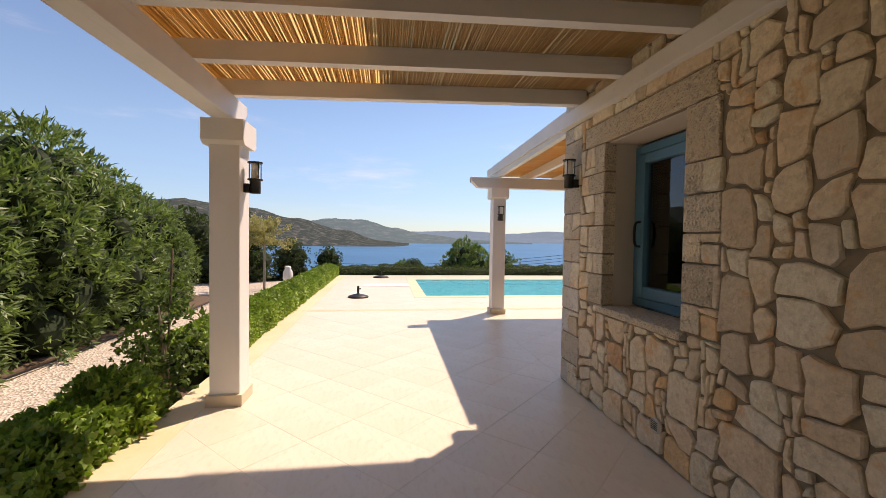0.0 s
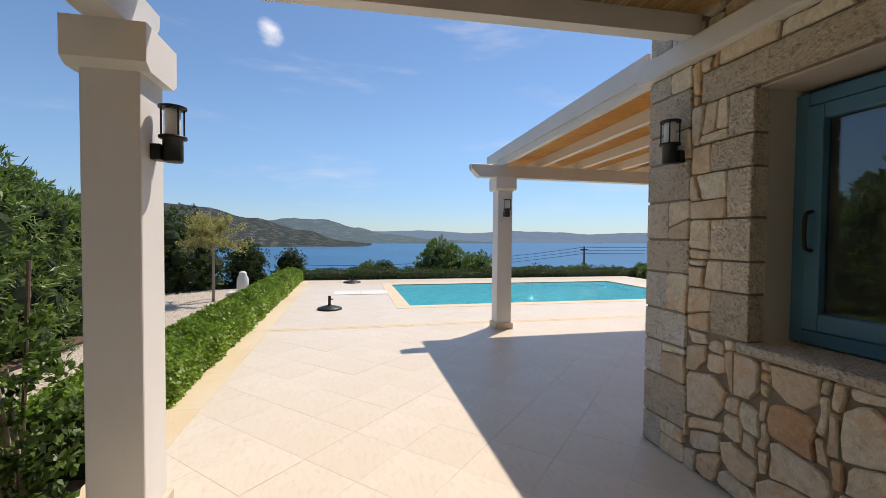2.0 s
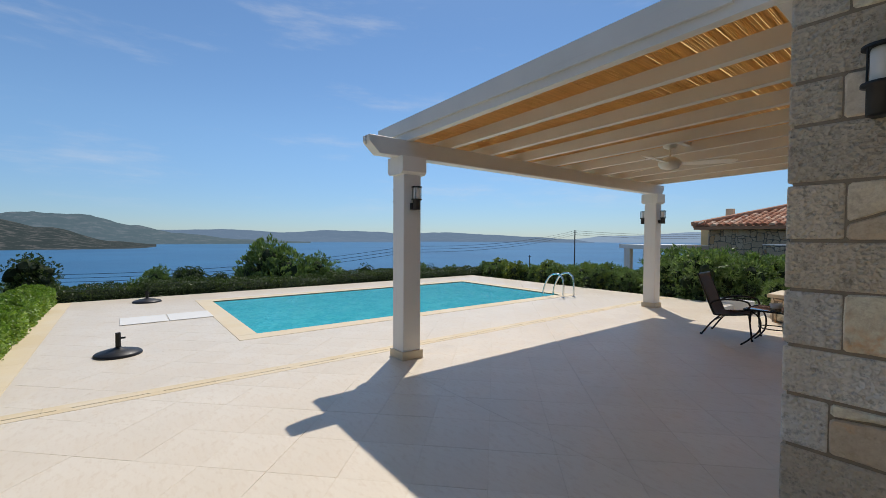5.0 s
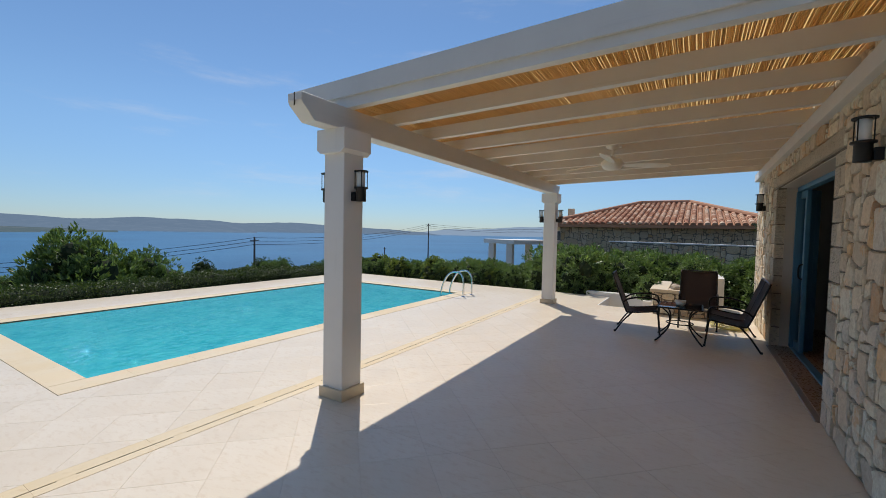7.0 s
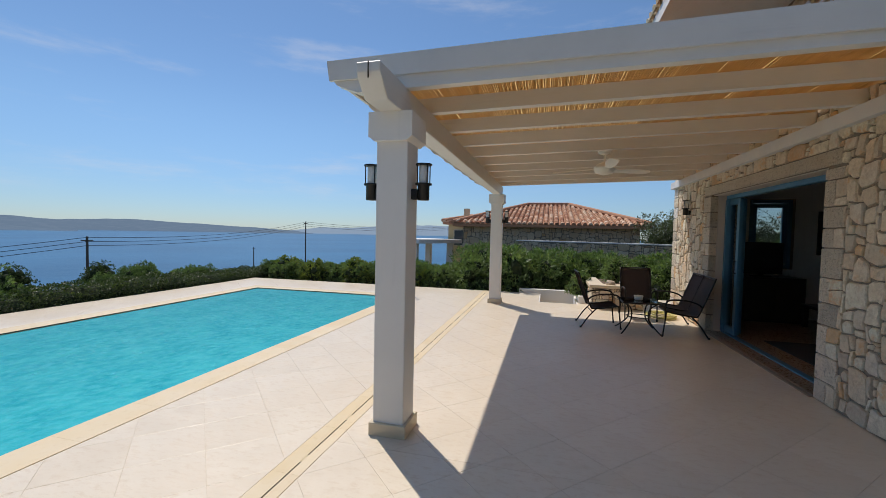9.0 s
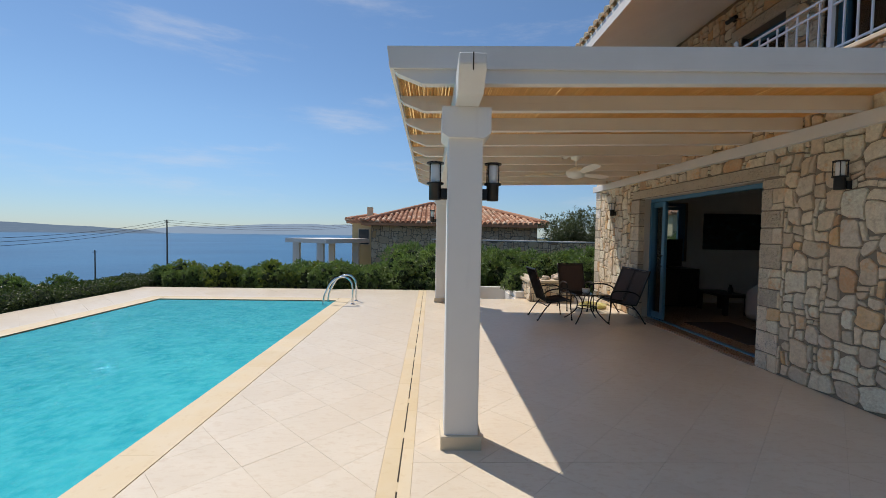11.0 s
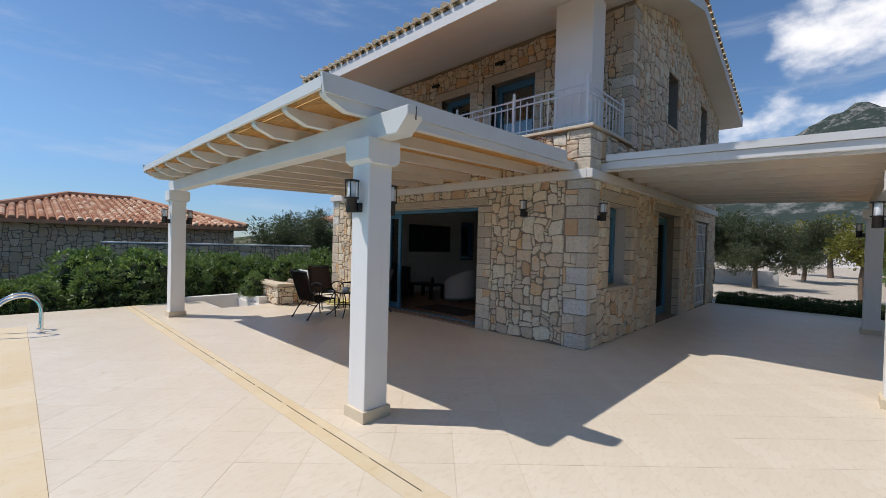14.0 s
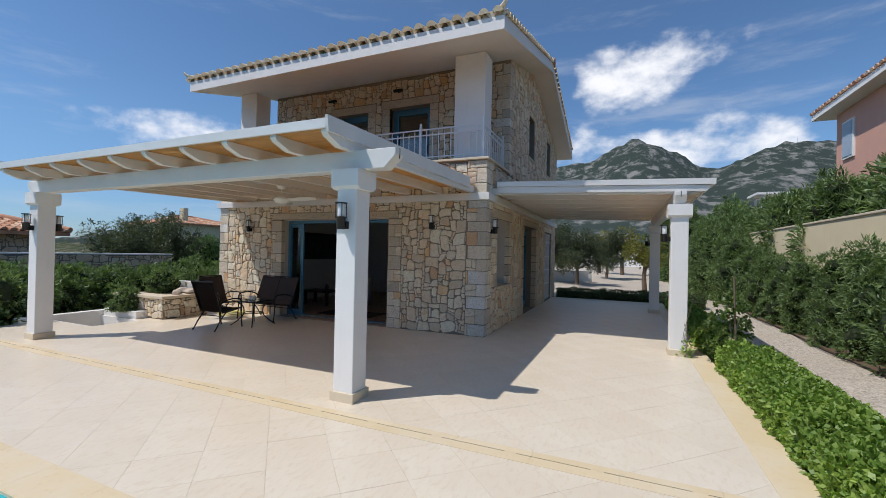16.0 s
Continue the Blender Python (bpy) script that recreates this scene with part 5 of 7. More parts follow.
for a in (-58, 62, 182):
    bm = bmesh.new()
    pts = [(0.08, 0.03), (0.20, 0.060), (0.42, 0.070), (0.66, 0.056), (0.71, 0.02), (0.71, -0.02), (0.66, -0.048), (0.42, -0.058), (0.20, -0.020), (0.08, -0.03)]
    prism(bm, pts, "z", -0.292, -0.282)
    for v in bm.verts:
        v.co.z -= v.co.y * 0.26
    bmesh.ops.rotate(bm, verts=bm.verts[:], cent=(0, 0, 0), matrix=Matrix.Rotation(radians(a), 3, "Z"))
    part("blade", bm, FAN_W, ob)


# ---- terrace furniture ----
def sling_chair(width, name, label, seats=1):
    """Faces -y; the back leans to +y. Base on the floor."""
    ob = thing(name, label, "chair", "chairs round the glass table" if seats == 1 else "")
    h = width / 2
    for s in (-1, 1):
        x = s * h
        pts = [(x, -0.30, 0.0), (x, -0.26, 0.36), (x, -0.25, 0.40), (x, -0.10, 0.375), (x, 0.16, 0.345), (x, 0.22, 0.40), (x, 0.34, 0.72), (x, 0.43, 0.97)]
        part("side_frame", tube(bmesh.new(), soft_path(pts, 4), 0.0125, 8), BRONZE, ob, "", True)
        part("rear_leg", tube(bmesh.new(), soft_path([(x, 0.10, 0.36), (x, 0.24, 0.20), (x, 0.37, 0.0)], 4), 0.0125, 8), BRONZE, ob, "", True)
        part("armrest", tube(bmesh.new(), soft_path([(x, -0.27, 0.30), (x, -0.27, 0.52), (x, -0.20, 0.595), (x, 0.02, 0.60), (x, 0.18, 0.56), (x, 0.26, 0.50)], 5), 0.014, 8), BRONZE, ob, "", True)
        for y, z in ((-0.30, 0.0), (0.37, 0.0)):
            part("foot_cap", tube(bmesh.new(), [(x, y, 0.0), (x, y, 0.03)], 0.016, 8), BLACK, ob)
    part("cross_bar", tube(bmesh.new(), [(-h, 0.17, 0.27), (h, 0.17, 0.27)], 0.010, 8), BRONZE, ob)
    part("cross_bar", tube(bmesh.new(), [(-h, -0.25, 0.385), (h, -0.25, 0.385)], 0.010, 8), BRONZE, ob)
    part("top_bar", tube(bmesh.new(), [(-h, 0.43, 0.97), (h, 0.43, 0.97)], 0.0125, 8), BRONZE, ob)
    w = width / seats
    for q in range(seats):
        x0, x1 = -h + q * w + 0.010, -h + (q + 1) * w - 0.010
        line = soft_path([(0, -0.255, 0.408), (0, -0.10, 0.372), (0, 0.14, 0.348), (0, 0.215, 0.405), (0, 0.33, 0.71), (0, 0.425, 0.965)], 6)
        bm = bmesh.new()
        rows = []
        for p in line:
            sag = -0.012
            rows.append([bm.verts.new((x0 + (x1 - x0) * j / 6, p.y, p.z + sag * math.sin(math.pi * j / 6))) for j in range(7)])
        for r0, r1 in zip(rows, rows[1:]):
            for j in range(6):
                bm.faces.new((r0[j], r0[j + 1], r1[j + 1], r1[j]))
        bmesh.ops.solidify(bm, geom=bm.faces[:], thickness=0.004)
        part("sling", bm, SLING, ob, "brown woven mesh sling", True)
        if q:
            x = -h + q * w
            part("middle_rail", tube(bmesh.new(), soft_path([(x, -0.25, 0.40), (x, -0.10, 0.375), (x, 0.16, 0.345), (x, 0.22, 0.40), (x, 0.34, 0.72), (x, 0.43, 0.97)], 4), 0.011, 8), BRONZE, ob, "", True)
    for c in ob.children:
        c.data.transform(Matrix.Scale(0.92, 4))
    return ob


ch = sling_chair(0.57, "garden_chair", "brown mesh sling garden chair with a dark metal frame")
ch.matrix_basis = pose(6.40, 5.74, 0.0, 0, 0, 4)
copy_thing(ch, pose(7.30, 4.98, 0.0, 0, 0, -90))
bench = sling_chair(1.16, "garden_bench", "two-seat brown mesh sling bench beside the open door", 2)
bench["category"] = "bench"
bench.matrix_basis = pose(6.45, 4.60, 0.0, 0, 0, 178)
ob = thing("garden_table", "small square glass garden table with curved dark metal legs", "table", at=(6.14, 5.20, 0))
part("glass_top", boxes((-0.27, 0.27, -0.27, 0.27, 0.482, 0.490), bevel=0.003), TABLE_GLASS, ob, "smoked glass top")
bm = bmesh.new()
for a, b in (((-0.27, -0.27), (0.27, -0.27)), ((0.27, -0.27), (0.27, 0.27)), ((0.27, 0.27), (-0.27, 0.27)), ((-0.27, 0.27), (-0.27, -0.27))):
    tube(bm, [(*a, 0.480), (*b, 0.480)], 0.012, 8)
part("top_frame", bm, BRONZE, ob)
for sx in (-1, 1):
    for sy in (-1, 1):
        part("leg", tube(bmesh.new(), soft_path([(sx * 0.22, sy * 0.22, 0.475), (sx * 0.13, sy * 0.13, 0.36), (sx * 0.13, sy * 0.13, 0.20), (sx * 0.22, sy * 0.22, 0.07), (sx * 0.29, sy * 0.29, 0.0)], 5), 0.011, 8), BRONZE, ob, "", True)
part("ring", tube(bmesh.new(), [(0.17 * math.cos(radians(a)), 0.17 * math.sin(radians(a)), 0.24) for a in range(0, 361, 20)], 0.008, 6), BRONZE, ob)
ob = thing("ashtray", "clear glass bowl on the garden table", "bowl", at=(6.18, 5.20, 0.490))
part("bowl", lathe(bmesh.new(), [(0.045, 0.0), (0.06, 0.01), (0.07, 0.07), (0.062, 0.07), (0.05, 0.015)], 18), LAMP_GLASS, ob, "", True)


def umbrella_foot(x, y, r, pole_h):
    ob = thing("umbrella_base", "black round parasol base with an empty tube", "parasol base", "parasol bases", at=(x, y, 0))
    part("disc", lathe(bmesh.new(), [(r, 0.0), (r, 0.018), (r * 0.93, 0.035), (r * 0.55, 0.062), (0.05, 0.078), (0.035, 0.09)], 32), BLACK, ob, "", True)
    part("tube", lathe(bmesh.new(), [(0.027, 0.08), (0.027, pole_h), (0.022, pole_h), (0.02, pole_h - 0.02)], 16), BLACK, ob)
    part("knob", tube(bmesh.new(), [(0.025, 0, pole_h * 0.75), (0.07, 0, pole_h * 0.75)], 0.012, 8), BLACK, ob)
    return ob


umbrella_foot(-0.70, 9.80, 0.235, 0.26)
umbrella_foot(-0.25, 14.4, 0.26, 0.24)
# steel pool ladder
ob = thing("pool_ladder", "curved polished steel pool ladder rails", "ladder", at=(0, 0, 0))
for x in (7.55, 7.96):
    pts = [(x, 9.52, -0.01), (x, 9.52, 0.36), (x, 9.60, 0.52), (x, 9.74, 0.56), (x, 9.92, 0.48), (x, 10.06, 0.25), (x, 10.12, 0.0), (x, 10.14, -0.55)]
    part("rail", tube(bmesh.new(), soft_path(pts, 6), 0.021, 10), CHROME, ob, "", True)
    part("flange", lathe(bmesh.new(), [(0.045, -0.004), (0.045, 0.010), (0.024, 0.016)], 16, (x, 9.52, 0)), CHROME, ob)
for z in (-0.22, -0.45):
    part("rung", boxes((7.55, 7.96, 10.11, 10.17, z - 0.012, z + 0.012), bevel=0.005), CHROME, ob)
# planter of stone with white coping
pl = thing("planter", "low stone planter with a cream coping", "planter", at=(0, 0, 0))
part("core", boxes((8.12, 9.70, 4.72, 5.70, -0.012, 0.42)), MORTAR, pl)
part("coping", boxes((8.06, 9.75, 5.46, 5.76, 0.42, 0.48), (8.06, 8.40, 4.68, 5.46, 0.42, 0.48), bevel=0.008), CREAM, pl, "cream stone coping")
part("soil", boxes((8.40, 9.70, 4.72, 5.46, 0.42, 0.45)), SOIL, pl)
part("upstand", boxes((8.7, 9.75, 4.56, 4.68, -0.012, 0.70), bevel=0.008), RENDER_W, pl)


def field_stone(x, y, z, s, seed):
    bm = bmesh.new()
    bmesh.ops.create_icosphere(bm, subdivisions=2, radius=s)
    for v in bm.verts:
        v.co *= 1 + 0.35 * noise.noise(v.co * (2.2 / s) + Vector((seed, 0, 0)))
        v.co.z *= 0.62
        if v.co.z < -s * 0.35:
            v.co.z = -s * 0.35
    ob = mesh_ob("rock", bm, ROCK)
    ob.location = (x, y, z + s * 0.34)
    return tagged(ob, "rough pale rock lying on the planter", "rock", "rocks on the planter")


field_stone(8.24, 5.02, 0.48, 0.13, 1)
field_stone(8.26, 5.33, 0.48, 0.10, 4)
field_stone(8.62, 4.95, 0.45, 0.15, 7)
# coiled hose by the wall
ob = thing("garden_hose", "yellow garden hose lying in coils by the wall", "hose", at=(7.55, 4.52, 0.0))
pts = []
for i in range(121):
    a = i / 120 * math.pi * 2 * 6
    r = 0.20 + 0.05 * math.sin(a * 0.37) + 0.025 * math.sin(a * 1.3)
    pts.append((r * 1.35 * math.cos(a), r * math.sin(a), 0.012 + 0.055 * i / 120 + 0.008 * math.sin(a * 0.8)))
part("coil", tube(bmesh.new(), pts, 0.0105, 7), HOSE, ob, "", True)
part("nozzle", tube(bmesh.new(), [(0.28, -0.05, 0.02), (0.42, -0.12, 0.02)], 0.014, 8), BLACK, ob)
# round vent in the side wall
ob = thing("wall_vent", "round pale plastic vent cover in the stone wall", "vent", at=(X0 - 0.018, 2.62, 0.21))
bm = bmesh.new()
lathe(bm, [(0.052, 0.0), (0.052, 0.012), (0.044, 0.02), (0.040, 0.016)], 22)
bmesh.ops.rotate(bm, verts=bm.verts[:], cent=(0, 0, 0), matrix=Matrix.Rotation(-math.pi / 2, 3, "Y"))
part("cover", bm, plain("vent_plastic", (0.52, 0.50, 0.42), 0.5), ob)
for i in range(5):
    z = -0.024 + i * 0.012
    part("slot", boxes((-0.020, -0.0165, -0.03, 0.03, z - 0.002, z + 0.002)), DARK_SLOT, ob)

# ---- balcony railing ----
rail = thing("railing", "white painted iron balcony railing with finials", "railing")
ZR = 3.25
posts_f = [1.82 + 1.285 * i for i in range(6)]


def rail_post(x, y):
    p = part("post", boxes((x - 0.022, x + 0.022, y - 0.022, y + 0.022, ZR, ZR + 0.70), bevel=0.004), STEEL_W, rail)
    part("finial", lathe(bmesh.new(), [(0.012, ZR + 0.69), (0.03, ZR + 0.70), (0.018, ZR + 0.715), (0.028, ZR + 0.735), (0.02, ZR + 0.757), (0.004, ZR + 0.775)], 12, (x, y, 0)), STEEL_W, p, "", True)


for x in posts_f:
    rail_post(x, 4.02)
rail_post(1.82, 2.68)
for a, b in zip(posts_f, posts_f[1:]):
    for z in (0.10, 0.53, 0.64):
        part("bar", boxes((a + 0.02, b - 0.02, 4.01, 4.03, ZR + z - 0.011, ZR + z + 0.011)), STEEL_W, rail)
    n = 9
    for i in range(1, n + 1):
        x = a + (b - a) * i / (n + 1)
        part("baluster", boxes((x - 0.007, x + 0.007, 4.013, 4.027, ZR + 0.06, ZR + (0.64 if i % 2 else 0.58))), STEEL_W, rail)
for z in (0.10, 0.53, 0.64):
    part("bar", boxes((1.81, 1.83, 2.70, 4.0, ZR + z - 0.011, ZR + z + 0.011)), STEEL_W, rail)
for i in range(1, 10):
    y = 2.68 + 1.34 * i / 10
    part("baluster", boxes((1.813, 1.827, y - 0.007, y + 0.007, ZR + 0.06, ZR + (0.64 if i % 2 else 0.58))), STEEL_W, rail)
# pool skimmer lids set in the paving
for i in range(2):
    ob = mesh_ob("service_lid", boxes((-0.70 + i * 0.66, -0.06 + i * 0.66, 11.75, 12.45, 0.004, 0.012), bevel=0.003), plain("lid_white", (0.80, 0.77, 0.70), 0.5, var=0.04))
    tagged(ob, "pale square service lid set in the paving", "lid", "service lids beside the pool")

# ---- neighbouring buildings ----
def hip_house(name, label, x0, x1, y0, y1, zb_, ze, zr, wall_mat, inset, over=0.45, tile=0.26, wins=()):
    """A house with a hipped tile roof. The ridge runs along y."""
    ob = thing(name, label, "house")
    part("wall", boxes((x0, x1, y0, y1, zb_, ze)), wall_mat, ob)
    ex0, ex1, ey0, ey1 = x0 - over, x1 + over, y0 - over, y1 + over
    xm = (x0 + x1) / 2
    bm = bmesh.new()
    v = [bm.verts.new(c) for c in ((ex0, ey0, ze), (ex1, ey0, ze), (ex1, ey1, ze), (ex0, ey1, ze), (xm, y0 + inset, zr), (xm, y1 - inset, zr),
                                   (ex0, ey0, ze - 0.14), (ex1, ey0, ze - 0.14), (ex1, ey1, ze - 0.14), (ex0, ey1, ze - 0.14))]
    for f in ((0, 3, 5, 4), (1, 4, 5, 2), (0, 4, 1), (3, 2, 5), (0, 1, 7, 6), (1, 2, 8, 7), (2, 3, 9, 8), (3, 0, 6, 9), (6, 7, 8, 9)):
        bm.faces.new([v[i] for i in f])
    rf = part("roof", bm, TERRA, ob, "hipped roof of terracotta barrel tiles")
    # rows of barrel tiles on the faces turned to the terrace
    jv, jf = [], []
    y = ey0 + tile / 2
    while y < ey1:
        top = zr
        run = xm - ex0
        lim = min(1.0, (y - ey0) / (y0 + inset - ey0) if y < y0 + inset else 1.0, (ey1 - y) / (ey1 - y1 + inset) if y > y1 - inset else 1.0)
        n = max(1, int(run * lim / 0.42))
        sl = math.atan2(zr - ze, run)
        for q in range(n):
            m = Matrix.Translation((ex0 + q * 0.42 - 0.03, y, ze + 0.02 + (zr - ze) * q * 0.42 / run)) @ Matrix.Rotation(-math.pi / 2, 4, "Z") @ Matrix.Rotation(sl, 4, "X") @ Matrix.Diagonal((1.25, 1.08, 1.1, 1))
            o = len(jv)
            jv += [tuple(m @ Vector(p)) for p in v_]
            jf += [tuple(i + o for i in t) for t in f_]
        y += tile
    x = ex0 + tile / 2
    while x < xm:
        lim = (x - ex0) / (xm - ex0)
        for e, sg, run in ((ey0, 1, y0 + inset - ey0), (ey1, -1, ey1 - y1 + inset)):
            n = max(1, int(run * lim / 0.42))
            for q in range(n):
                m = Matrix.Translation((x, e + sg * (q * 0.42 - 0.03), ze + 0.02 + (zr - ze) * q * 0.42 / run)) @ Matrix.Rotation(0 if sg > 0 else math.pi, 4, "Z") @ Matrix.Rotation(math.atan2(zr - ze, run), 4, "X") @ Matrix.Diagonal((1.25, 1.08, 1.1, 1))
                o = len(jv)
                jv += [tuple(m @ Vector(p)) for p in v_]
                jf += [tuple(i + o for i in t) for t in f_]
        x += tile
    tagged(data_ob("barrel_tiles", jv, jf, NTILE, rf), kind="stuff")
    bm = bmesh.new()
    for c in ((ex0, ey0), (ex0, ey1)):
        e = (xm, y0 + inset) if c[1] == ey0 else (xm, y1 - inset)
        tube(bm, [(*c, ze + 0.10), (*e, zr + 0.10)], 0.12, 8)
    tube(bm, [(xm, y0 + inset, zr + 0.10), (xm, y1 - inset, zr + 0.10)], 0.12, 8)
    part("ridge_tiles", bm, TERRA, rf)
    for (face, u0, u1, za_, zb2) in wins:
        w = part("window", boxes((x0 - 0.03, x0 + 0.02, u0 - 0.06, u1 + 0.06, za_ - 0.06, zb2 + 0.06)) if face == "x" else boxes((u0 - 0.06, u1 + 0.06, y1 - 0.02, y1 + 0.03, za_ - 0.06, zb2 + 0.06)), CREAM, ob)
        part("pane", boxes((x0 - 0.045, x0 - 0.031, u0, u1, za_, zb2)) if face == "x" else boxes((u0, u1, y1 + 0.031, y1 + 0.045, za_, zb2)), plain("dark_pane", (0.05, 0.06, 0.07), 0.15), w)
    return ob


k = Mat("neighbour_tile", 0.9, spec=0.15)
r_, n_ = k.random(True), k.noise(1.2, 4)
c_ = k.ramp(r_, [(0, (0.36, 0.15, 0.085)), (0.35, (0.50, 0.25, 0.15)), (0.7, (0.62, 0.38, 0.25)), (1, (0.70, 0.52, 0.38))])
k.color(k.mix(k.range(n_, 0.5, 0.7, 0, 0.5), c_, (0.50, 0.36, 0.25)))
NTILE = k.m
stone_house = hip_house("neighbour_house", "neighbouring stone house with a red tiled hip roof", 20.4, 33.0, 2.4, 11.0, -2.5, 1.98, 3.36, NMORTAR, 3.0)
yellow = hip_house("yellow_house", "yellow rendered house behind the stone house", 24.2, 31.0, 11.0, 12.7, -3.0, 2.15, 2.60, YELLOW, 0.8, 0.3, wins=(("x", 11.7, 12.3, 0.75, 1.65),))
part("chimney", boxes((25.7, 26.05, 11.7, 12.05, 2.2, 3.1), bevel=0.02), CREAM_W, yellow)
far_house = hip_house("villa", "cream rendered villa with a tiled roof among trees", 46.0, 56.0, -27.5, -20.0, 0.0, 4.2, 5.3, CREAM_W, 2.5, wins=(("x", -25.9, -25.1, 2.0, 3.2), ("x", -22.4, -21.6, 2.0, 3.2)))
part("chimney", boxes((47.2, 47.8, -21.8, -21.2, 4.4, 6.1)), CREAM_W, far_house)
pink = thing("pink_house", "pink rendered house with white soffits and tiled roof", "house")
part("wall", boxes((-16.0, -7.8, -8.6, -1.5, 0.0, 6.9)), PINK, pink)
bm = boxes((-16.6, -7.25, -9.2, -0.9, 6.9, 7.1))
rf = part("soffit", bm, RENDER_W, pink)
jv, jf = [], []
for i in range(34):
    y = -9.1 + i * 0.25
    for q in range(6):
        m = Matrix.Translation((-7.2 - q * 0.42, y, 7.12 + q * 0.12)) @ Matrix.Rotation(math.pi / 2, 4, "Z") @ Matrix.Rotation(0.28, 4, "X") @ Matrix.Diagonal((1.2, 1.1, 1.1, 1))
        o = len(jv)
        jv += [tuple(m @ Vector(p)) for p in v_]
        jf += [tuple(t_ + o for t_ in t) for t in f_]
tagged(data_ob("barrel_tiles", jv, jf, NTILE, rf), kind="stuff")
w = part("window", boxes((-7.82, -7.74, -8.05, -7.25, 5.10, 6.45), bevel=0.01), RENDER_W, pink)
part("shutter", boxes((-7.74, -7.72, -7.98, -7.32, 5.18, 6.38)), plain("grey_shutter", (0.36, 0.44, 0.52), 0.5), w)
# garden walls
gw = thing("garden_wall", "tall cream rendered boundary wall", "wall", kind="structure")
part("wall_body", boxes((-5.15, -4.95, -7.6, 7.0, -0.3, 2.42)), CREAM_W, gw)
part("wall_coping", boxes((-5.18, -4.92, -7.62, 7.02, 2.42, 2.47), bevel=0.01), CREAM, gw)
nw = thing("boundary_wall", "neighbour's long grey stone wall with a white coping", "wall", kind="structure")
bm = boxes((-0.17, 0.17, 0.0, 6.4, -2.2, 1.22))
wl = part("wall_body", bm, NMORTAR, nw)
part("wall_coping", boxes((-0.2, 0.2, -0.02, 6.42, 1.22, 1.26)), RENDER_W, nw)
NWM = Matrix.Translation((13.6, 2.0, 0)) @ Matrix.Rotation(radians(-25), 4, "Z")
nw.matrix_basis = NWM
np_ = thing("neighbour_pergola", "neighbour's white pergola beyond the shrubs", "pergola")
for x, y in ((20.7, 14.9), (19.7, 13.4), (23.3, 13.7), (22.2, 12.1)):
    part("post", boxes((x - 0.16, x + 0.16, y - 0.16, y + 0.16, -2.5, 0.90)), RENDER_W, np_)
bm = bmesh.new()
prism(bm, [(21.0, 15.6), (19.2, 13.0), (22.2, 11.4), (24.0, 14.0)], "z", 0.90, 1.12)
part("roof_frame", bm, RENDER_W, np_)
cw = thing("court_wall", "low white wall at the end of the gravel court", "wall", kind="structure")
part("wall_body", boxes((-3.2, 4.0, -40.3, -40.0, 0.0, 2.1)), RENDER_W, cw)
cw2 = thing("court_kerb", "low white planter wall beside the gravel court", "wall", kind="structure")
part("wall_body", boxes((1.1, 5.6, -15.3, -15.0, -0.3, 0.55)), RENDER_W, cw2)
hp = thing("hill_pergola", "small white pergola on the slope", "pergola")
for x, y in ((-10.4, -22.0), (-9.0, -22.0), (-10.4, -23.6), (-9.0, -23.6)):
    part("post", boxes((x - 0.06, x + 0.06, y - 0.06, y + 0.06, 0.0, 5.72)), RENDER_W, hp)
part("roof_frame", boxes((-10.8, -8.6, -24.0, -21.7, 5.72, 5.86)), RENDER_W, hp)

# electricity poles and lines
poles = [(33.0, 55.4, 0.25, -6.5), (80.0, 58.8, 3.3, -8.0), (92.0, 82.0, -3.4, -11.0), (140.0, 30.0, 5.0, -6.0), (-10.0, 70.0, -3.0, -9.0)]
for x, y, top, foot in poles[:4]:
    ob = thing("utility_pole", "dark wooden electricity pole with a cross arm", "pole", "electricity poles", at=(x, y, 0))
    part("pole", tube(bmesh.new(), [(0, 0, foot - 3), (0, 0, top)], 0.17, 10, 0.11), POLE, ob)
    part("cross_arm", boxes((-0.6, 0.6, -0.06, 0.06, top - 0.5, top - 0.38)), POLE, ob)
ob = thing("power_line", "three sagging electricity wires", "wire")
for a, b in ((4, 0), (0, 1), (1, 3)):
    for dz in (0.0, -0.45, -0.9):
        p, q = Vector(poles[a][:3]), Vector(poles[b][:3])
        part("wire", tube(bmesh.new(), [p.lerp(q, t / 14) + Vector((0, 0, dz - 0.1 - (p - q).length * 0.022 * 4 * t / 14 * (1 - t / 14))) for t in range(15)], 0.028, 5), WIRE, ob)
# wind turbine on the ridge
ob = thing("wind_turbine", "white wind turbine on the mountain ridge", "turbine", at=(-345, -1110, ground_height(-345, -1110) - 3))
part("tower", tube(bmesh.new(), [(0, 0, -40), (0, 0, 14)], 1.2, 8, 0.7), STEEL_W, ob)
for a in (90, 210, 330):
    part("blade", tube(bmesh.new(), [(0, 1.5, 14), (13 * math.cos(radians(a)), 1.5, 14 + 13 * math.sin(radians(a)))], 0.7, 6, 0.15), STEEL_W, ob)


# ---- plants ----
def dirs(n, g, up=0.25):
    d = g.normal(size=(n, 3))
    d[:, 2] += up
    return d / np.linalg.norm(d, axis=1, keepdims=True)


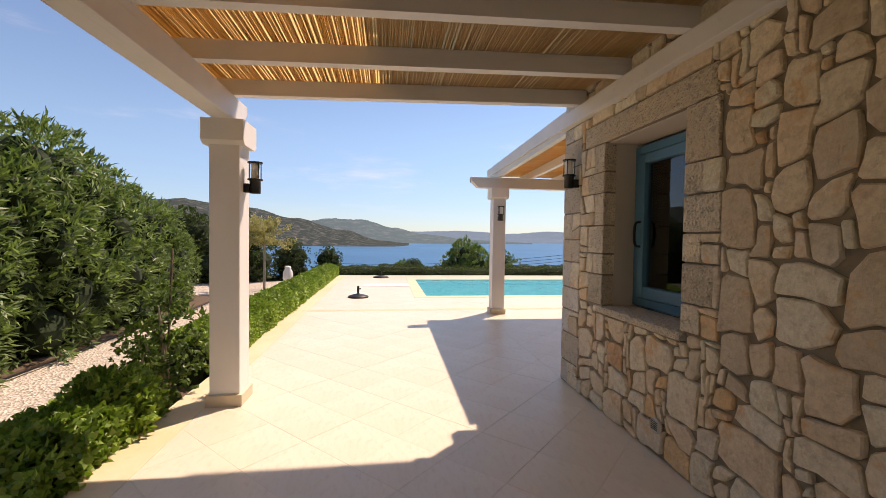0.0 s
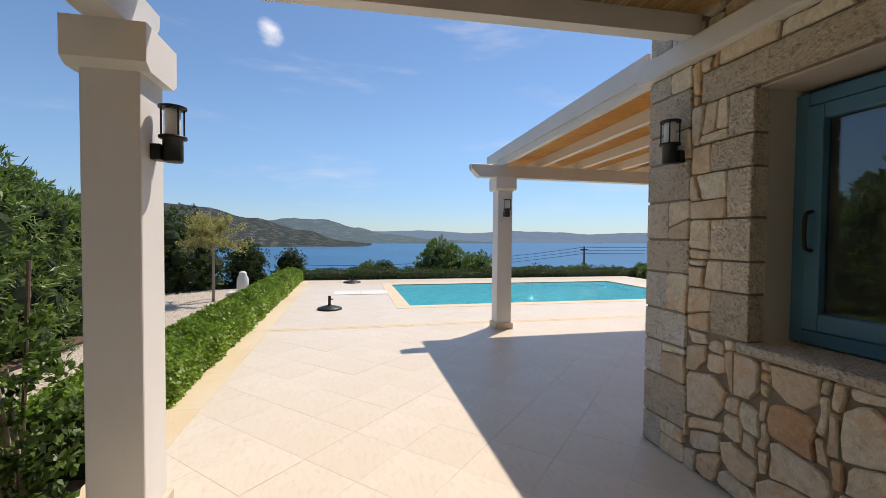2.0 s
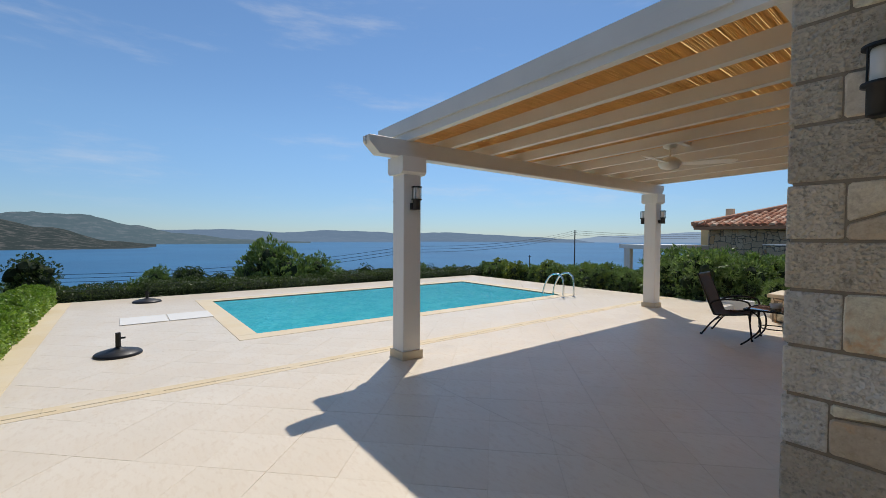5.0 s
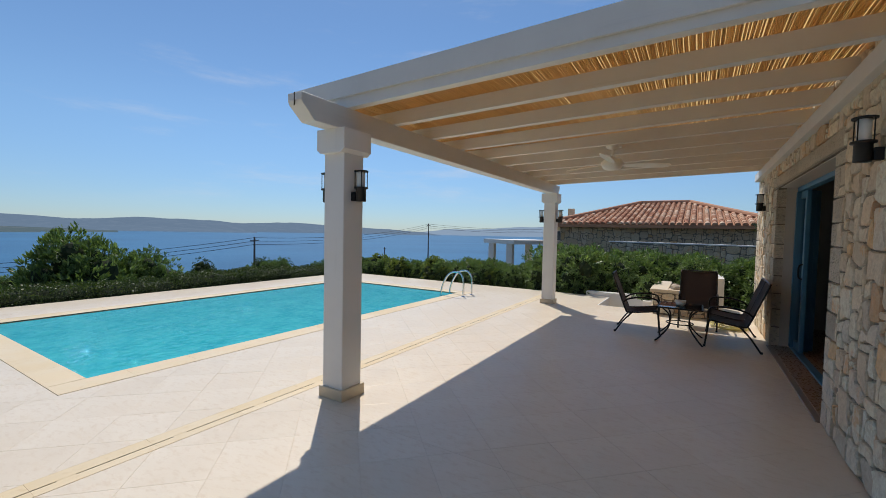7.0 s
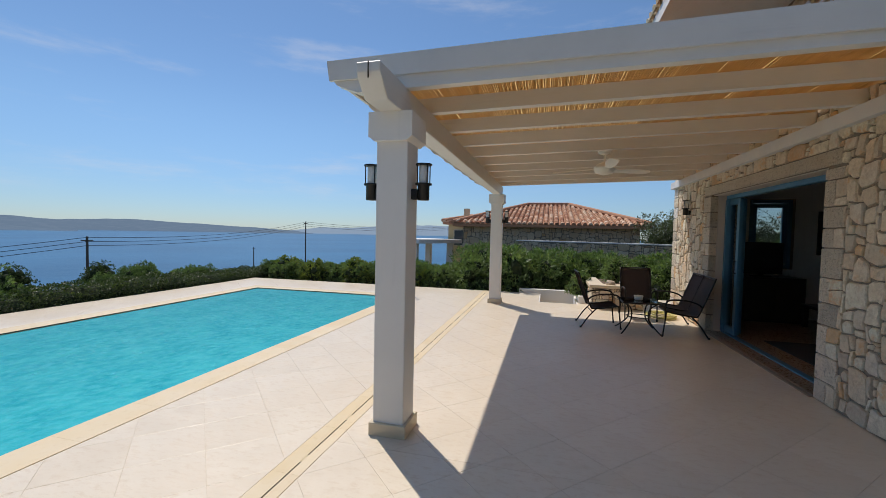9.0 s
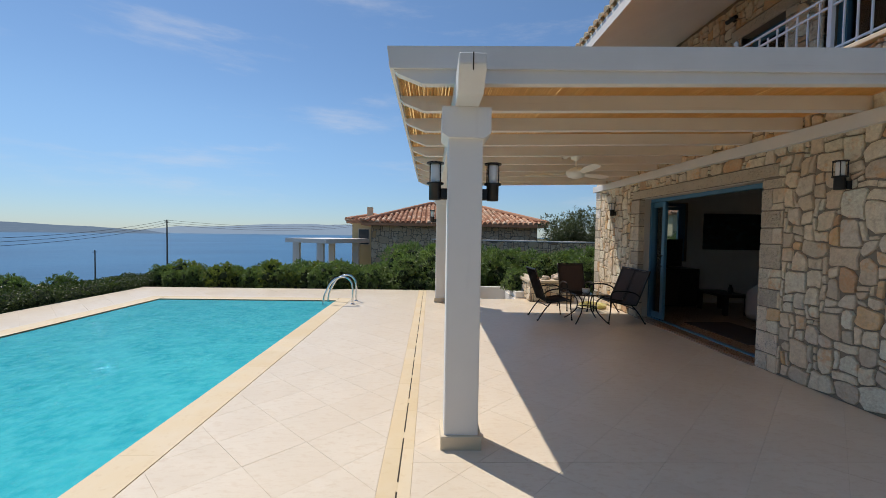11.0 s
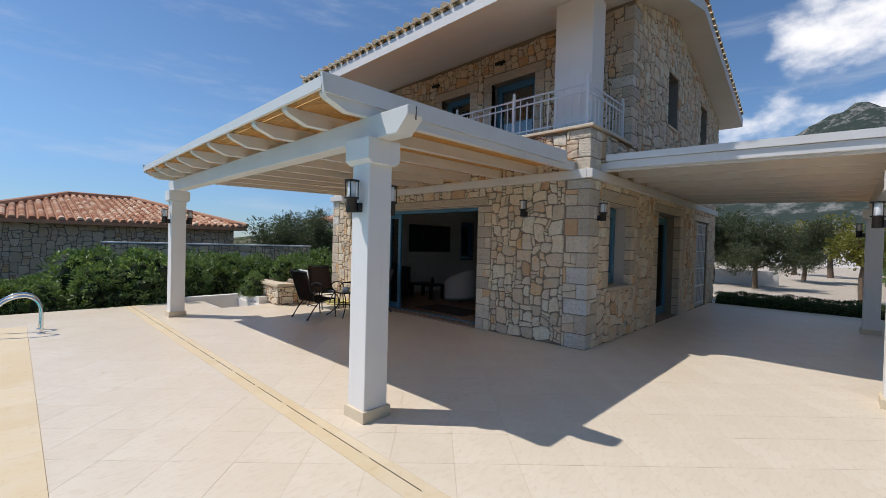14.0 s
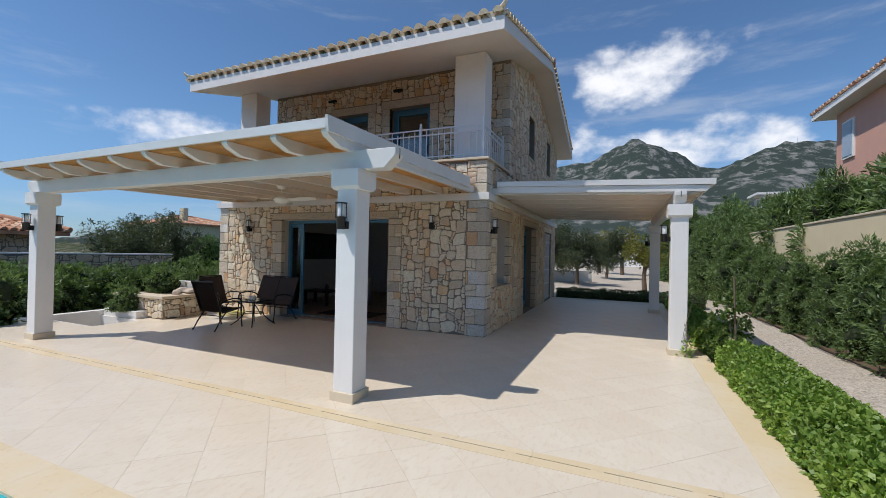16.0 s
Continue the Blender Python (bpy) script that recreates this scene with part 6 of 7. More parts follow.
def shrub(name, label, category, h, rad, twigs, per, leaf, mat, seed, lobes=16, low=0.12, stems=5, upward=0.35, bark=BARK, group="", lobe_r=0.42, core=0.52):
    """Stems and a crown of many small leaves in uneven lobes. Base at the origin."""
    g, rr = np.random.default_rng(seed), random.Random(seed)
    ob = thing(name, label, category, group)
    bm = bmesh.new()
    cs = []
    for i in range(lobes):
        z = h * (low + (1 - low) * (i + 0.5) / lobes)
        a = i * 2.4 + rr.uniform(-0.5, 0.5)
        s = math.sin(math.pi * min(0.98, 0.22 + 0.68 * z / h)) ** 0.7
        q = rad * s * rr.uniform(0.25, 0.72)
        cs.append((q * math.cos(a), q * math.sin(a), z - lobe_r * rad * 0.35, rad * lobe_r * rr.uniform(0.75, 1.25) * (0.75 + 0.4 * s)))
    for i in range(stems):
        c = cs[min(lobes - 1, int(lobes * (0.35 + 0.6 * (i + 0.5) / stems)))]
        b = (rad * 0.12 * math.cos(i * 2.1), rad * 0.12 * math.sin(i * 2.1), -0.05)
        m = ((b[0] + c[0]) * 0.4, (b[1] + c[1]) * 0.4, c[2] * 0.5)
        tube(bm, soft_path([b, m, c[:3]], 4), 0.014 + 0.010 * h, 6, 0.006)
    tagged(part("stem", bm, bark, ob), kind="stuff")
    # Near-black blobs added inside the lobes, as the shade in the crown's gaps.
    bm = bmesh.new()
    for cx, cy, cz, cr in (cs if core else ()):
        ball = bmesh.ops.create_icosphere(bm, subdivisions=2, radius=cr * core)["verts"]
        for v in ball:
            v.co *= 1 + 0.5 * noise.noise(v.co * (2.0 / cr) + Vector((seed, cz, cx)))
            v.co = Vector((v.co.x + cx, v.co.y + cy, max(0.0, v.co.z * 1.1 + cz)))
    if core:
        tagged(part("shade_core", bm, CORE, ob), kind="stuff")
    cs = np.array(cs)
    pick = g.integers(0, lobes, twigs)
    d = dirs(twigs, g, 0.2)
    tip = cs[pick, :3] + d * cs[pick, 3:4] * g.uniform(0.70, 1.08, (twigs, 1)) * np.array([1, 1, 1.15])
    tip[:, 2] = np.maximum(tip[:, 2], 0.03)
    P = np.repeat(tip, per, axis=0) + g.normal(scale=leaf[0] * 0.25, size=(twigs * per, 3))
    P[:, 2] = np.maximum(P[:, 2], 0.02)
    W = np.repeat(d, per, axis=0) * 0.8 + g.normal(scale=0.5, size=P.shape) + np.array([0, 0, upward * 0.6])
    leaf_mesh("crown", P, W, dirs(len(P), g, 0.6), leaf[0], leaf[1], mat, ob, g)
    return ob


def hedge_run(name, label, length, width, h, n, leaf, mat, seed, group=""):
    """A clipped, lumpy strip along +y from the origin, centred on x."""
    g = np.random.default_rng(seed)
    ob = thing(name, label, "hedge", group)
    # Filler sheet below the leaves, coloured near-black for the hedge's inner shade.
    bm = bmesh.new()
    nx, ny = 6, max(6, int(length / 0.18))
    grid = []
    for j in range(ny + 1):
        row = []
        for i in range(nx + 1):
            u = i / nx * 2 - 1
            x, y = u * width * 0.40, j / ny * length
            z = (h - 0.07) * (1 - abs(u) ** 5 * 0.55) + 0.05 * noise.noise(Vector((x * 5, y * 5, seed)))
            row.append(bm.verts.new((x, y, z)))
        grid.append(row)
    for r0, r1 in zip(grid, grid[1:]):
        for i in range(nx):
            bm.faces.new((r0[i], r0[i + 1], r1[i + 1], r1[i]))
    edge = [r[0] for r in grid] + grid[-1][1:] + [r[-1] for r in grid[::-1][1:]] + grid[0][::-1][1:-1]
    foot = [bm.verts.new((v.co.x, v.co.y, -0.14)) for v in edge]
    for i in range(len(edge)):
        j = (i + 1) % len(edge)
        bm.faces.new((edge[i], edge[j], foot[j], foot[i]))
    part("shade_core", bm, CORE, ob)
    side = g.random(n) < 0.42
    u, y = g.uniform(-1, 1, n), g.uniform(-0.02, length + 0.02, n)
    lump = np.array([noise.noise(Vector((a * 1.6, b * 2.6, seed + 3.0))) for a, b in zip(u, y)])
    lump2 = np.array([noise.noise(Vector((a * 5, b * 8, seed + 9.0))) for a, b in zip(u, y)])
    z_top = h * (1 - np.abs(u) ** 4 * 0.35) + lump * h * 0.30 + lump2 * 0.05
    x = np.where(side, np.sign(u) * width * 0.5 * (1 + 0.16 * lump), u * width * 0.47)
    z = np.where(side, g.uniform(0.0, 0.9, n) * h, z_top) - g.exponential(0.025, n)
    P = np.stack([x + g.normal(scale=0.018, size=n), y, np.maximum(z, -0.1)], axis=1)
    out = np.stack([np.where(side, np.sign(u), u * 0.35), g.normal(scale=0.25, size=n), np.where(side, 0.45, 1.0)], axis=1)
    W = out * 0.75 + g.normal(scale=0.6, size=(n, 3))
    leaf_mesh("leaves", P, W, out + g.normal(scale=0.35, size=(n, 3)), leaf[0], leaf[1], mat, ob, g)
    return ob


def put(ob, x, y, z=None, turn=0.0, s=1.0, sz=None, first=False):
    m = Matrix.LocRotScale((x, y, ground_height(x, y) + 0.02 if z is None else z), Euler((0, 0, radians(turn))), (s, s, sz or s))
    if first:
        ob.matrix_basis = m
        return ob
    made = copy_thing(ob, m)
    made.scale = (s, s, sz or s)
    return made


vr = random.Random(31)
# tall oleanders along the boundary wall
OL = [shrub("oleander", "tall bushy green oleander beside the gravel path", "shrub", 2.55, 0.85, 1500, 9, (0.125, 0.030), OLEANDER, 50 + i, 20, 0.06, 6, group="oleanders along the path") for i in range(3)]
spots = [(-4.50, 4.6, 0.98), (-4.60, 5.7, 1.06), (-4.55, 6.8, 1.02), (-4.60, 7.9, 0.92), (-4.60, 9.0, 0.74), (-4.75, 10.1, 0.6), (-4.5, 3.4, 0.85), (-4.4, 2.2, 0.70), (-4.4, 1.0, 0.64), (-4.3, -0.3, 0.60),
         (-4.4, -1.6, 0.62), (-4.3, -2.8, 0.66), (-4.3, -4.1, 0.74), (-4.2, -5.3, 0.84), (-4.2, -6.6, 0.95), (-4.1, -7.9, 1.1), (-4.0, -9.3, 1.16), (-4.2, -10.8, 1.2)]
for i, (x, y, s) in enumerate(spots):
    put(OL[i % 3], x, y, -0.12, i * 77, s, first=i < 3)
# green slope above the wall
for i in range(22):
    x, y = -6.0 - (i % 3) * 1.5 + vr.uniform(-0.4, 0.4), 3.0 - i * 0.95
    put(OL[i % 3], x, y, 0.0, i * 49, vr.uniform(1.25, 1.6) + (0.25 if i % 3 == 2 else 0))
for i in range(12):
    put(OL[i % 3], vr.uniform(-11, -3.6), -14 - i * 1.6, None, i * 61, vr.uniform(1.4, 1.9))
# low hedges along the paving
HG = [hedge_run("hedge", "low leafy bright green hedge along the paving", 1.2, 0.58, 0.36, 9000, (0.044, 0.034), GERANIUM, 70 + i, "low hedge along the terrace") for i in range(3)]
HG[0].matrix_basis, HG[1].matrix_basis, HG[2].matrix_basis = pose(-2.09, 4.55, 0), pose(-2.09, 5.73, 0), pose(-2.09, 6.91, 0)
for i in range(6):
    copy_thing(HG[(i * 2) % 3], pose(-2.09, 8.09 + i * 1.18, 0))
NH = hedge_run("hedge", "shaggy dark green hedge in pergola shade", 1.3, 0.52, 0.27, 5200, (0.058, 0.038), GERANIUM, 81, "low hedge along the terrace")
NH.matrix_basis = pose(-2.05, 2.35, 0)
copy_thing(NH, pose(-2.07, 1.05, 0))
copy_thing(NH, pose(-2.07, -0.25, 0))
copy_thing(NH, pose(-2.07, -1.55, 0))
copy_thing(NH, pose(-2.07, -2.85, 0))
SH = [shrub("shrub", "loose green shrub growing beside the column", "shrub", 1.05, 0.34, 300, 6, (0.055, 0.036), SHADELEAF, 90, 12, 0.05, 5, bark=PALE_BARK, core=0),
      shrub("shrub", "rounded bright green shrub at the hedge's end", "shrub", 0.48, 0.30, 520, 7, (0.050, 0.036), GERANIUM, 91, 10, 0.05, 4, core=0)]
SH[0].matrix_basis, SH[1].matrix_basis = pose(-2.0, 4.15, -0.1), pose(-1.95, 3.35, -0.1)
put(SH[0], -2.05, 3.8, -0.1, 70, 0.62)
ob = thing("plant_stake", "thin cane stake tied to the shrub", "stake", at=(-2.05, 4.25, -0.1))
part("stake", tube(bmesh.new(), [(0, 0, 0), (0.05, 0.02, 1.36)], 0.011, 7), BARK, ob)
CR = thing("creeper", "thin creeper shoots climbing the column", "creeper", at=(-1.38, 3.99, 0.02))
g = np.random.default_rng(5)
bm = bmesh.new()
for q in range(4):
    tube(bm, soft_path([(-0.08 - 0.03 * q, 0.03, 0), (-0.10 + 0.02 * q, 0.012, 0.25), (-0.05 - 0.04 * q, 0.010, 0.5 + 0.12 * q)], 5), 0.003, 5)
part("shoots", bm, BARK, CR)
P = np.stack([g.normal(-0.08, 0.06, 60), 0.03 + np.abs(g.normal(0, 0.02, 60)), np.abs(g.normal(0, 0.13, 60))], axis=1)
leaf_mesh("leaves", P, dirs(60, g), dirs(60, g), 0.05, 0.036, GERANIUM, CR, g)
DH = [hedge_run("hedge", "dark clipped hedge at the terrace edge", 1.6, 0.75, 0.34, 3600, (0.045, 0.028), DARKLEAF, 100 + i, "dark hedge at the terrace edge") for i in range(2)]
x = -1.9
i = 0
while x < 10.4:
    m = pose(x + 1.6, 15.72, -0.06 + 0.05 * math.sin(i * 1.7), 0, 0, 90)
    if i < 2:
        DH[i].matrix_basis = m
    else:
        copy_thing(DH[i % 2], m)
    x += 1.56
    i += 1
for i in range(3):
    copy_thing(DH[i % 2], pose(1.6 - i * 1.5, -4.35, -0.05, 0, 0, 90))
# oleander shrubs at the far side of the terrace
SO = [shrub("oleander_shrub", "leafy oleander shrub beyond the paving", "shrub", 1.15, 0.72, 700, 8, (0.115, 0.036), OLEANDER, 110 + i, 14, 0.02, 5, group="oleanders beyond the terrace") for i in range(3)]
YO = [shrub("garden_shrub", "yellow-green leafy shrub beyond the paving", "shrub", 1.1, 0.7, 600, 8, (0.085, 0.045), YOUNGLEAF, 115 + i, 13, 0.02, 5, group="shrubs beyond the pool") for i in range(2)]
for i in range(9):
    put(YO[i % 2], 10.35 + 0.3 * (i % 3), 9.9 + i * 0.62 + vr.uniform(-0.15, 0.15), -0.16, i * 71, vr.uniform(0.42, 0.68), first=i < 2)
n = 0
for row, (x, hs) in enumerate(((10.55, 0.92), (11.5, 1.02), (12.6, 1.0))):
    y = 1.2
    while y < 15.6:
        s = hs * vr.uniform(0.85, 1.1) * (1.0 if y < 9.3 else 0.62 if y < 12.5 else 0.5)
        if not (row == 0 and 4.4 < y < 6.2):
            put(SO[n % 3], x + vr.uniform(-0.2, 0.2), y, -0.15 - 0.10 * row, n * 53, s, first=n < 3)
        n += 1
        y += (0.82 if y < 9.3 else 0.5) + 0.1 * row
put(SO[0], 9.15, 5.05, 0.38, 20, 0.5)
put(SO[2], 9.10, 5.86, 0.14, 20, 0.40)
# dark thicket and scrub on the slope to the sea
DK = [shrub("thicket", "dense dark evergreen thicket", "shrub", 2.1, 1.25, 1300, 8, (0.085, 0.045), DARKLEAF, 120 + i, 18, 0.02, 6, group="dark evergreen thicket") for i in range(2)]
for i, (x, y, s) in enumerate(((-4.9, 14.6, 0.92), (-6.6, 14.9, 1.05), (-8.4, 14.4, 1.05), (-10.2, 13.6, 1.1), (-12.2, 12.4, 1.1), (-3.4, 15.4, 0.62), (-5.6, 16.4, 1.0), (-2.3, 16.6, 0.5), (-9.2, 16.4, 1.0), (-7.3, 11.6, 0.8), (-14.2, 11.0, 1.1), (-16, 9.4, 1.2))):
    put(DK[i % 2], x, y, -0.2, i * 83, s, first=i < 2)
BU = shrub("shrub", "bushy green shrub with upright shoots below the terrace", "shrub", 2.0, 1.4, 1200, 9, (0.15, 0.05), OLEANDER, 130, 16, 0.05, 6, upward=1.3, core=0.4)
put(BU, 3.9, 20.2, -1.05, 0, 1.0, first=True)
put(BU, 5.7, 20.7, -1.15, 40, 0.78)
for i in range(70):
    a, r = radians(vr.uniform(-30, 98)), vr.uniform(19, 75)
    x, y = r * math.sin(a), r * math.cos(a)
    if -1 < x < 9.5 and y < 19 or (17 < x < 34 and 1 < y < 16.5):
        continue
    top = 1.45 - math.hypot(x + 0.8, y - 6) * math.tan(radians(4.1))
    gh = ground_height(x, y)
    s = min(1.5, max(0.3, (top - gh) / 2.1)) * vr.uniform(0.7, 1.0)
    put((DK[i % 2], BU, SO[0])[i % 3], x, y, gh - 0.05, i * 37, s if i % 3 < 2 else s * 1.5)
for i in range(46):
    x, y = vr.uniform(14, 60), vr.uniform(-34, 1.0)
    if (45 < x < 57 and -28 < y < -19) or (x < 27 and y > -18):
        continue
    put((DK[i % 2], BU, OL[0])[i % 3], x, y, None, i * 37, vr.uniform(0.6, 1.2))


def tree(name, label, h, trunk, rad, twigs, leaf, mat, seed, bark=BARK):
    g, rr = np.random.default_rng(seed), random.Random(seed)
    ob = thing(name, label, "tree")
    bm = bmesh.new()
    tube(bm, soft_path([(0, 0, -0.1), (0.05, 0.02, trunk * 0.5), (0, 0, trunk)], 4), 0.05 + 0.02 * h, 8, 0.04 + 0.01 * h)
    part("trunk", bm, bark, ob)
    tips = []
    bm = bmesh.new()
    for i in range(11):
        a, e = i * 2.4, rr.uniform(0.15, 1.2)
        L = rad * rr.uniform(0.65, 1.0)
        q = Vector((math.cos(a) * math.cos(e), math.sin(a) * math.cos(e), math.sin(e))) * L
        q.z *= (h - trunk) / rad
        p0 = Vector((0, 0, trunk * rr.uniform(0.8, 1.0)))
        tube(bm, soft_path([p0, p0 + q * 0.5 + Vector((0, 0, 0.1)), p0 + q], 3), 0.03 + 0.006 * h, 6, 0.008)
        tips += [p0 + q * t for t in (0.45, 0.7, 0.95)]
    part("limbs", bm, bark, ob)
    T = np.array(tips)
    pick = g.integers(0, len(T), twigs)
    d = dirs(twigs, g, 0.15)
    C = T[pick] + d * rad * 0.34 * g.uniform(0.2, 1.0, (twigs, 1))
    P = np.repeat(C, 8, axis=0) + g.normal(scale=leaf[0] * 0.4, size=(twigs * 8, 3))
    leaf_mesh("crown", P, np.repeat(d, 8, axis=0) * 0.5 + g.normal(scale=0.6, size=P.shape), dirs(len(P), g, 0.6), leaf[0], leaf[1], mat, ob, g)
    return ob


OT = tree("olive_tree", "grey-green olive tree with a full crown", 3.3, 0.85, 1.8, 3000, (0.10, 0.030), OLIVE, 140)
put(OT, 15.6, 2.4, -0.6, 0, 1.0, first=True)
for i, (x, y, z, s) in enumerate(((18.0, -0.4, -0.4, 1.1), (1.7, -12.6, 0, 1.0), (3.6, -14.0, 0, 1.15), (0.4, -19.0, 0.1, 1.0))):
    put(OT, x, y, z, i * 66, s)
YT = tree("young_tree", "young tree with thin yellow-green leaves", 3.0, 1.3, 0.95, 520, (0.09, 0.045), YELLEAF, 141)
put(YT, -1.5, -8.9, -0.1, 0, 1.0, first=True)
put(YT, -0.6, -24.5, 0.0, 30, 1.5)
put(YT, 1.2, -26.0, 0.0, 80, 1.4)
# pruned umbrella-shaped tree with bare twigs
ob = thing("pruned_tree", "small pruned tree with a flat crown of budding twigs", "tree", at=(-3.42, 12.15, -0.14))
g, rr = np.random.default_rng(9), random.Random(9)
part("trunk", tube(bmesh.new(), soft_path([(0, 0, -0.05), (0.01, 0.0, 0.6), (0, 0, 1.34)], 5), 0.038, 8, 0.026), PALE_BARK, ob)
bm = bmesh.new()
pts = []
for i in range(26):
    a, L = i * 2.4, rr.uniform(0.35, 0.92)
    rise = rr.uniform(-0.12, 0.62) if i % 3 else rr.uniform(0.45, 0.85)
    e = Vector((math.cos(a) * L * (0.5 if rise > 0.45 else 1), math.sin(a) * L * (0.5 if rise > 0.45 else 1), 1.34 + rise))
    s = Vector((0, 0, rr.uniform(1.22, 1.38)))
    line = soft_path([s, s.lerp(e, 0.5) + Vector((0, 0, 0.10)), e], 5)
    tube(bm, line, 0.014, 6, 0.004)
    pts += line[3:]
    for q in range(4):
        b = line[3 + q * 2]
        w = b + Vector((rr.uniform(-0.2, 0.2), rr.uniform(-0.2, 0.2), rr.uniform(-0.12, 0.16)))
        tube(bm, [b, b.lerp(w, 0.5) + Vector((0, 0, 0.02)), w], 0.006, 5, 0.002)
        pts += [b.lerp(w, 0.4), b.lerp(w, 0.7), w]
part("limbs", bm, PALE_BARK, ob)
P = np.repeat(np.array([tuple(p) for p in pts]), 15, axis=0)
P = P + g.normal(scale=0.035, size=P.shape)
leaf_mesh("foliage", P, dirs(len(P), g, 0.3), dirs(len(P), g), 0.042, 0.030, BUDLEAF, ob, g)
# pale garden ornament on a slab
ob = thing("garden_ornament", "weathered white stone urn on a pale slab", "ornament", at=(-3.05, 13.3, -0.14))
part("slab", boxes((-0.35, 0.45, -0.22, 0.22, 0.0, 0.06), bevel=0.01), RENDER_W, ob)
part("urn", lathe(bmesh.new(), [(0.10, 0.06), (0.12, 0.12), (0.15, 0.22), (0.14, 0.42), (0.09, 0.52), (0.10, 0.56), (0.06, 0.60)], 16), RENDER_W, ob, "", True)
# soil strips under the planting, edging pipe along the path
tagged(mesh_ob("ground_bed", boxes((-2.62, -1.79, -3.9, 15.2, -0.30, -0.10), (-4.9, -4.0, -12, 11.0, -0.30, -0.105)), SOIL), "brown soil of the planting beds", "soil", kind="structure")
ob = thing("irrigation_pipe", "black irrigation pipe along the planting bed", "pipe")
part("pipe", tube(bmesh.new(), [(-3.95 + 0.05 * math.sin(i * 0.9), -11 + i * 0.55, -0.105) for i in range(40)], 0.012, 6), BLACK, ob)


# ---- stones of the house walls ----
srng = random.Random(21)
P_ = 0.006


def quoin_stack(parent, make, z0, z1, rng, wide=(0.33, 0.17)):
    z, i = z0, rng.randint(0, 1)
    while z < z1 - 0.02:
        h = min(rng.uniform(0.17, 0.28), z1 - z)
        if z1 - z - h < 0.08:
            h = z1 - z
        make(z + 0.006, z + h - 0.006, wide[i % 2] * rng.uniform(0.9, 1.1), wide[(i + 1) % 2] * rng.uniform(0.9, 1.1))
        z += h
        i += 1


extra_side, extra_front = [], []


def filler(store, u0, u1, z0, z1):
    if u1 - u0 > 0.035:
        store.append([(u0 + 0.005, z0), (u1 - 0.005, z0), (u1 - 0.005, z1), (u0 + 0.005, z1)])


def cut_up(rects):
    return [c for r in rects for c in split(r, lambda: srng.uniform(0.012, 0.05), srng)]


def corner_quoin(z0, z1, a, b):
    filler(extra_side, 3.77, YF - b, z0, z1)
    filler(extra_front, X0 + a, X0 + 0.37, z0, z1)
    block("quoin", front_wall, (X0 - P_, X0 + a, YF - b, YF + P_, z0, z1), QUOIN if srng.random() < 0.62 else QUOIN_W, 0.010)


quoin_stack(front_wall, corner_quoin, 0.0, 2.47, srng)
quoin_stack(front_wall, corner_quoin, 2.60, 3.20, srng)


def end_quoin(z0, z1, a, b):
    block("quoin", front_wall, (X1 - a, X1 + P_, YF - b, YF + P_, z0, z1), QUOIN if srng.random() < 0.62 else QUOIN_W, 0.010)
    filler(extra_front, X1 - 0.29, X1 - a, z0, z1)


quoin_stack(front_wall, end_quoin, 0.0, 2.47, srng, (0.26, 0.17))


def jamb_side(y, sgn, z1, z0=0.0):
    def make(a, b, w, _):
        y0, y1 = sorted((y - sgn * 0.005, y + sgn * w))
        block("jamb_stone", side_wall, (X0 - P_, X0 + 0.135, y0, y1, a, b), QUOIN if srng.random() < 0.5 else LINTEL, 0.008)
        lim = y + sgn * 0.28 if not (sgn > 0 and y > 3) else 3.77
        filler(extra_side, *sorted((y + sgn * w, lim)), a, b)
    quoin_stack(side_wall, make, z0, z1, srng, (0.25, 0.15))


def jamb_front(x, sgn, z1):
    def make(a, b, w, _):
        x0, x1 = sorted((x - sgn * 0.005, x + sgn * w))
        block("jamb_stone", front_wall, (x0, x1, YF - 0.135, YF + P_, a, b), QUOIN, 0.008)
        filler(extra_front, *sorted((x + sgn * w, x + sgn * 0.30)), a, b)
    quoin_stack(front_wall, make, 0.0, z1, srng, (0.27, 0.15))


jamb_side(2.45, -1, 2.20, 0.86)
jamb_side(3.38, 1, 2.20, 0.86)
jamb_side(0.98, 1, 2.22)
jamb_side(-0.60, -1, 2.22)
jamb_front(3.72, -1, 2.15)
jamb_front(6.52, 1, 2.15)
block("lintel", side_wall, (X0 - 0.010, X0 + 0.10, 2.22, 3.70, 2.205, 2.375), LINTEL, 0.012, "long hammered stone lintel")
block("lintel", side_wall, (X0 - 0.010, X0 + 0.10, -0.86, 1.22, 2.225, 2.375), LINTEL, 0.012, "long hammered stone lintel")
block("lintel", side_wall, (X0 - 0.010, X0 + 0.10, -3.5, -1.85, 2.225, 2.375), LINTEL, 0.012, "long hammered stone lintel")
block("lintel", front_wall, (3.50, 6.78, YF - 0.10, YF + 0.010, 2.175, 2.312), LINTEL, 0.012, "long hammered stone lintel")
side_holes = SIDE_HOLES + [(3.77, 4.3, -1, 2.47), (3.77, 4.3, 2.60, 3.3), (2.17, 3.77, 0.855, 2.20), (-0.88, 1.26, -1, 2.22), (2.22, 3.70, 2.20, 2.38), (-0.86, 1.22, 2.22, 2.38), (-3.5, -1.85, 2.22, 2.38), (2.40, 3.44, 0.80, 0.86)]
front_holes = FRONT_HOLES + [(1.5, X0 + 0.37, -1, 2.47), (1.5, X0 + 0.37, 2.60, 3.3), (X1 - 0.29, 9, -1, 2.47), (3.42, 6.82, -1, 2.16), (3.50, 6.78, 2.17, 2.316)]

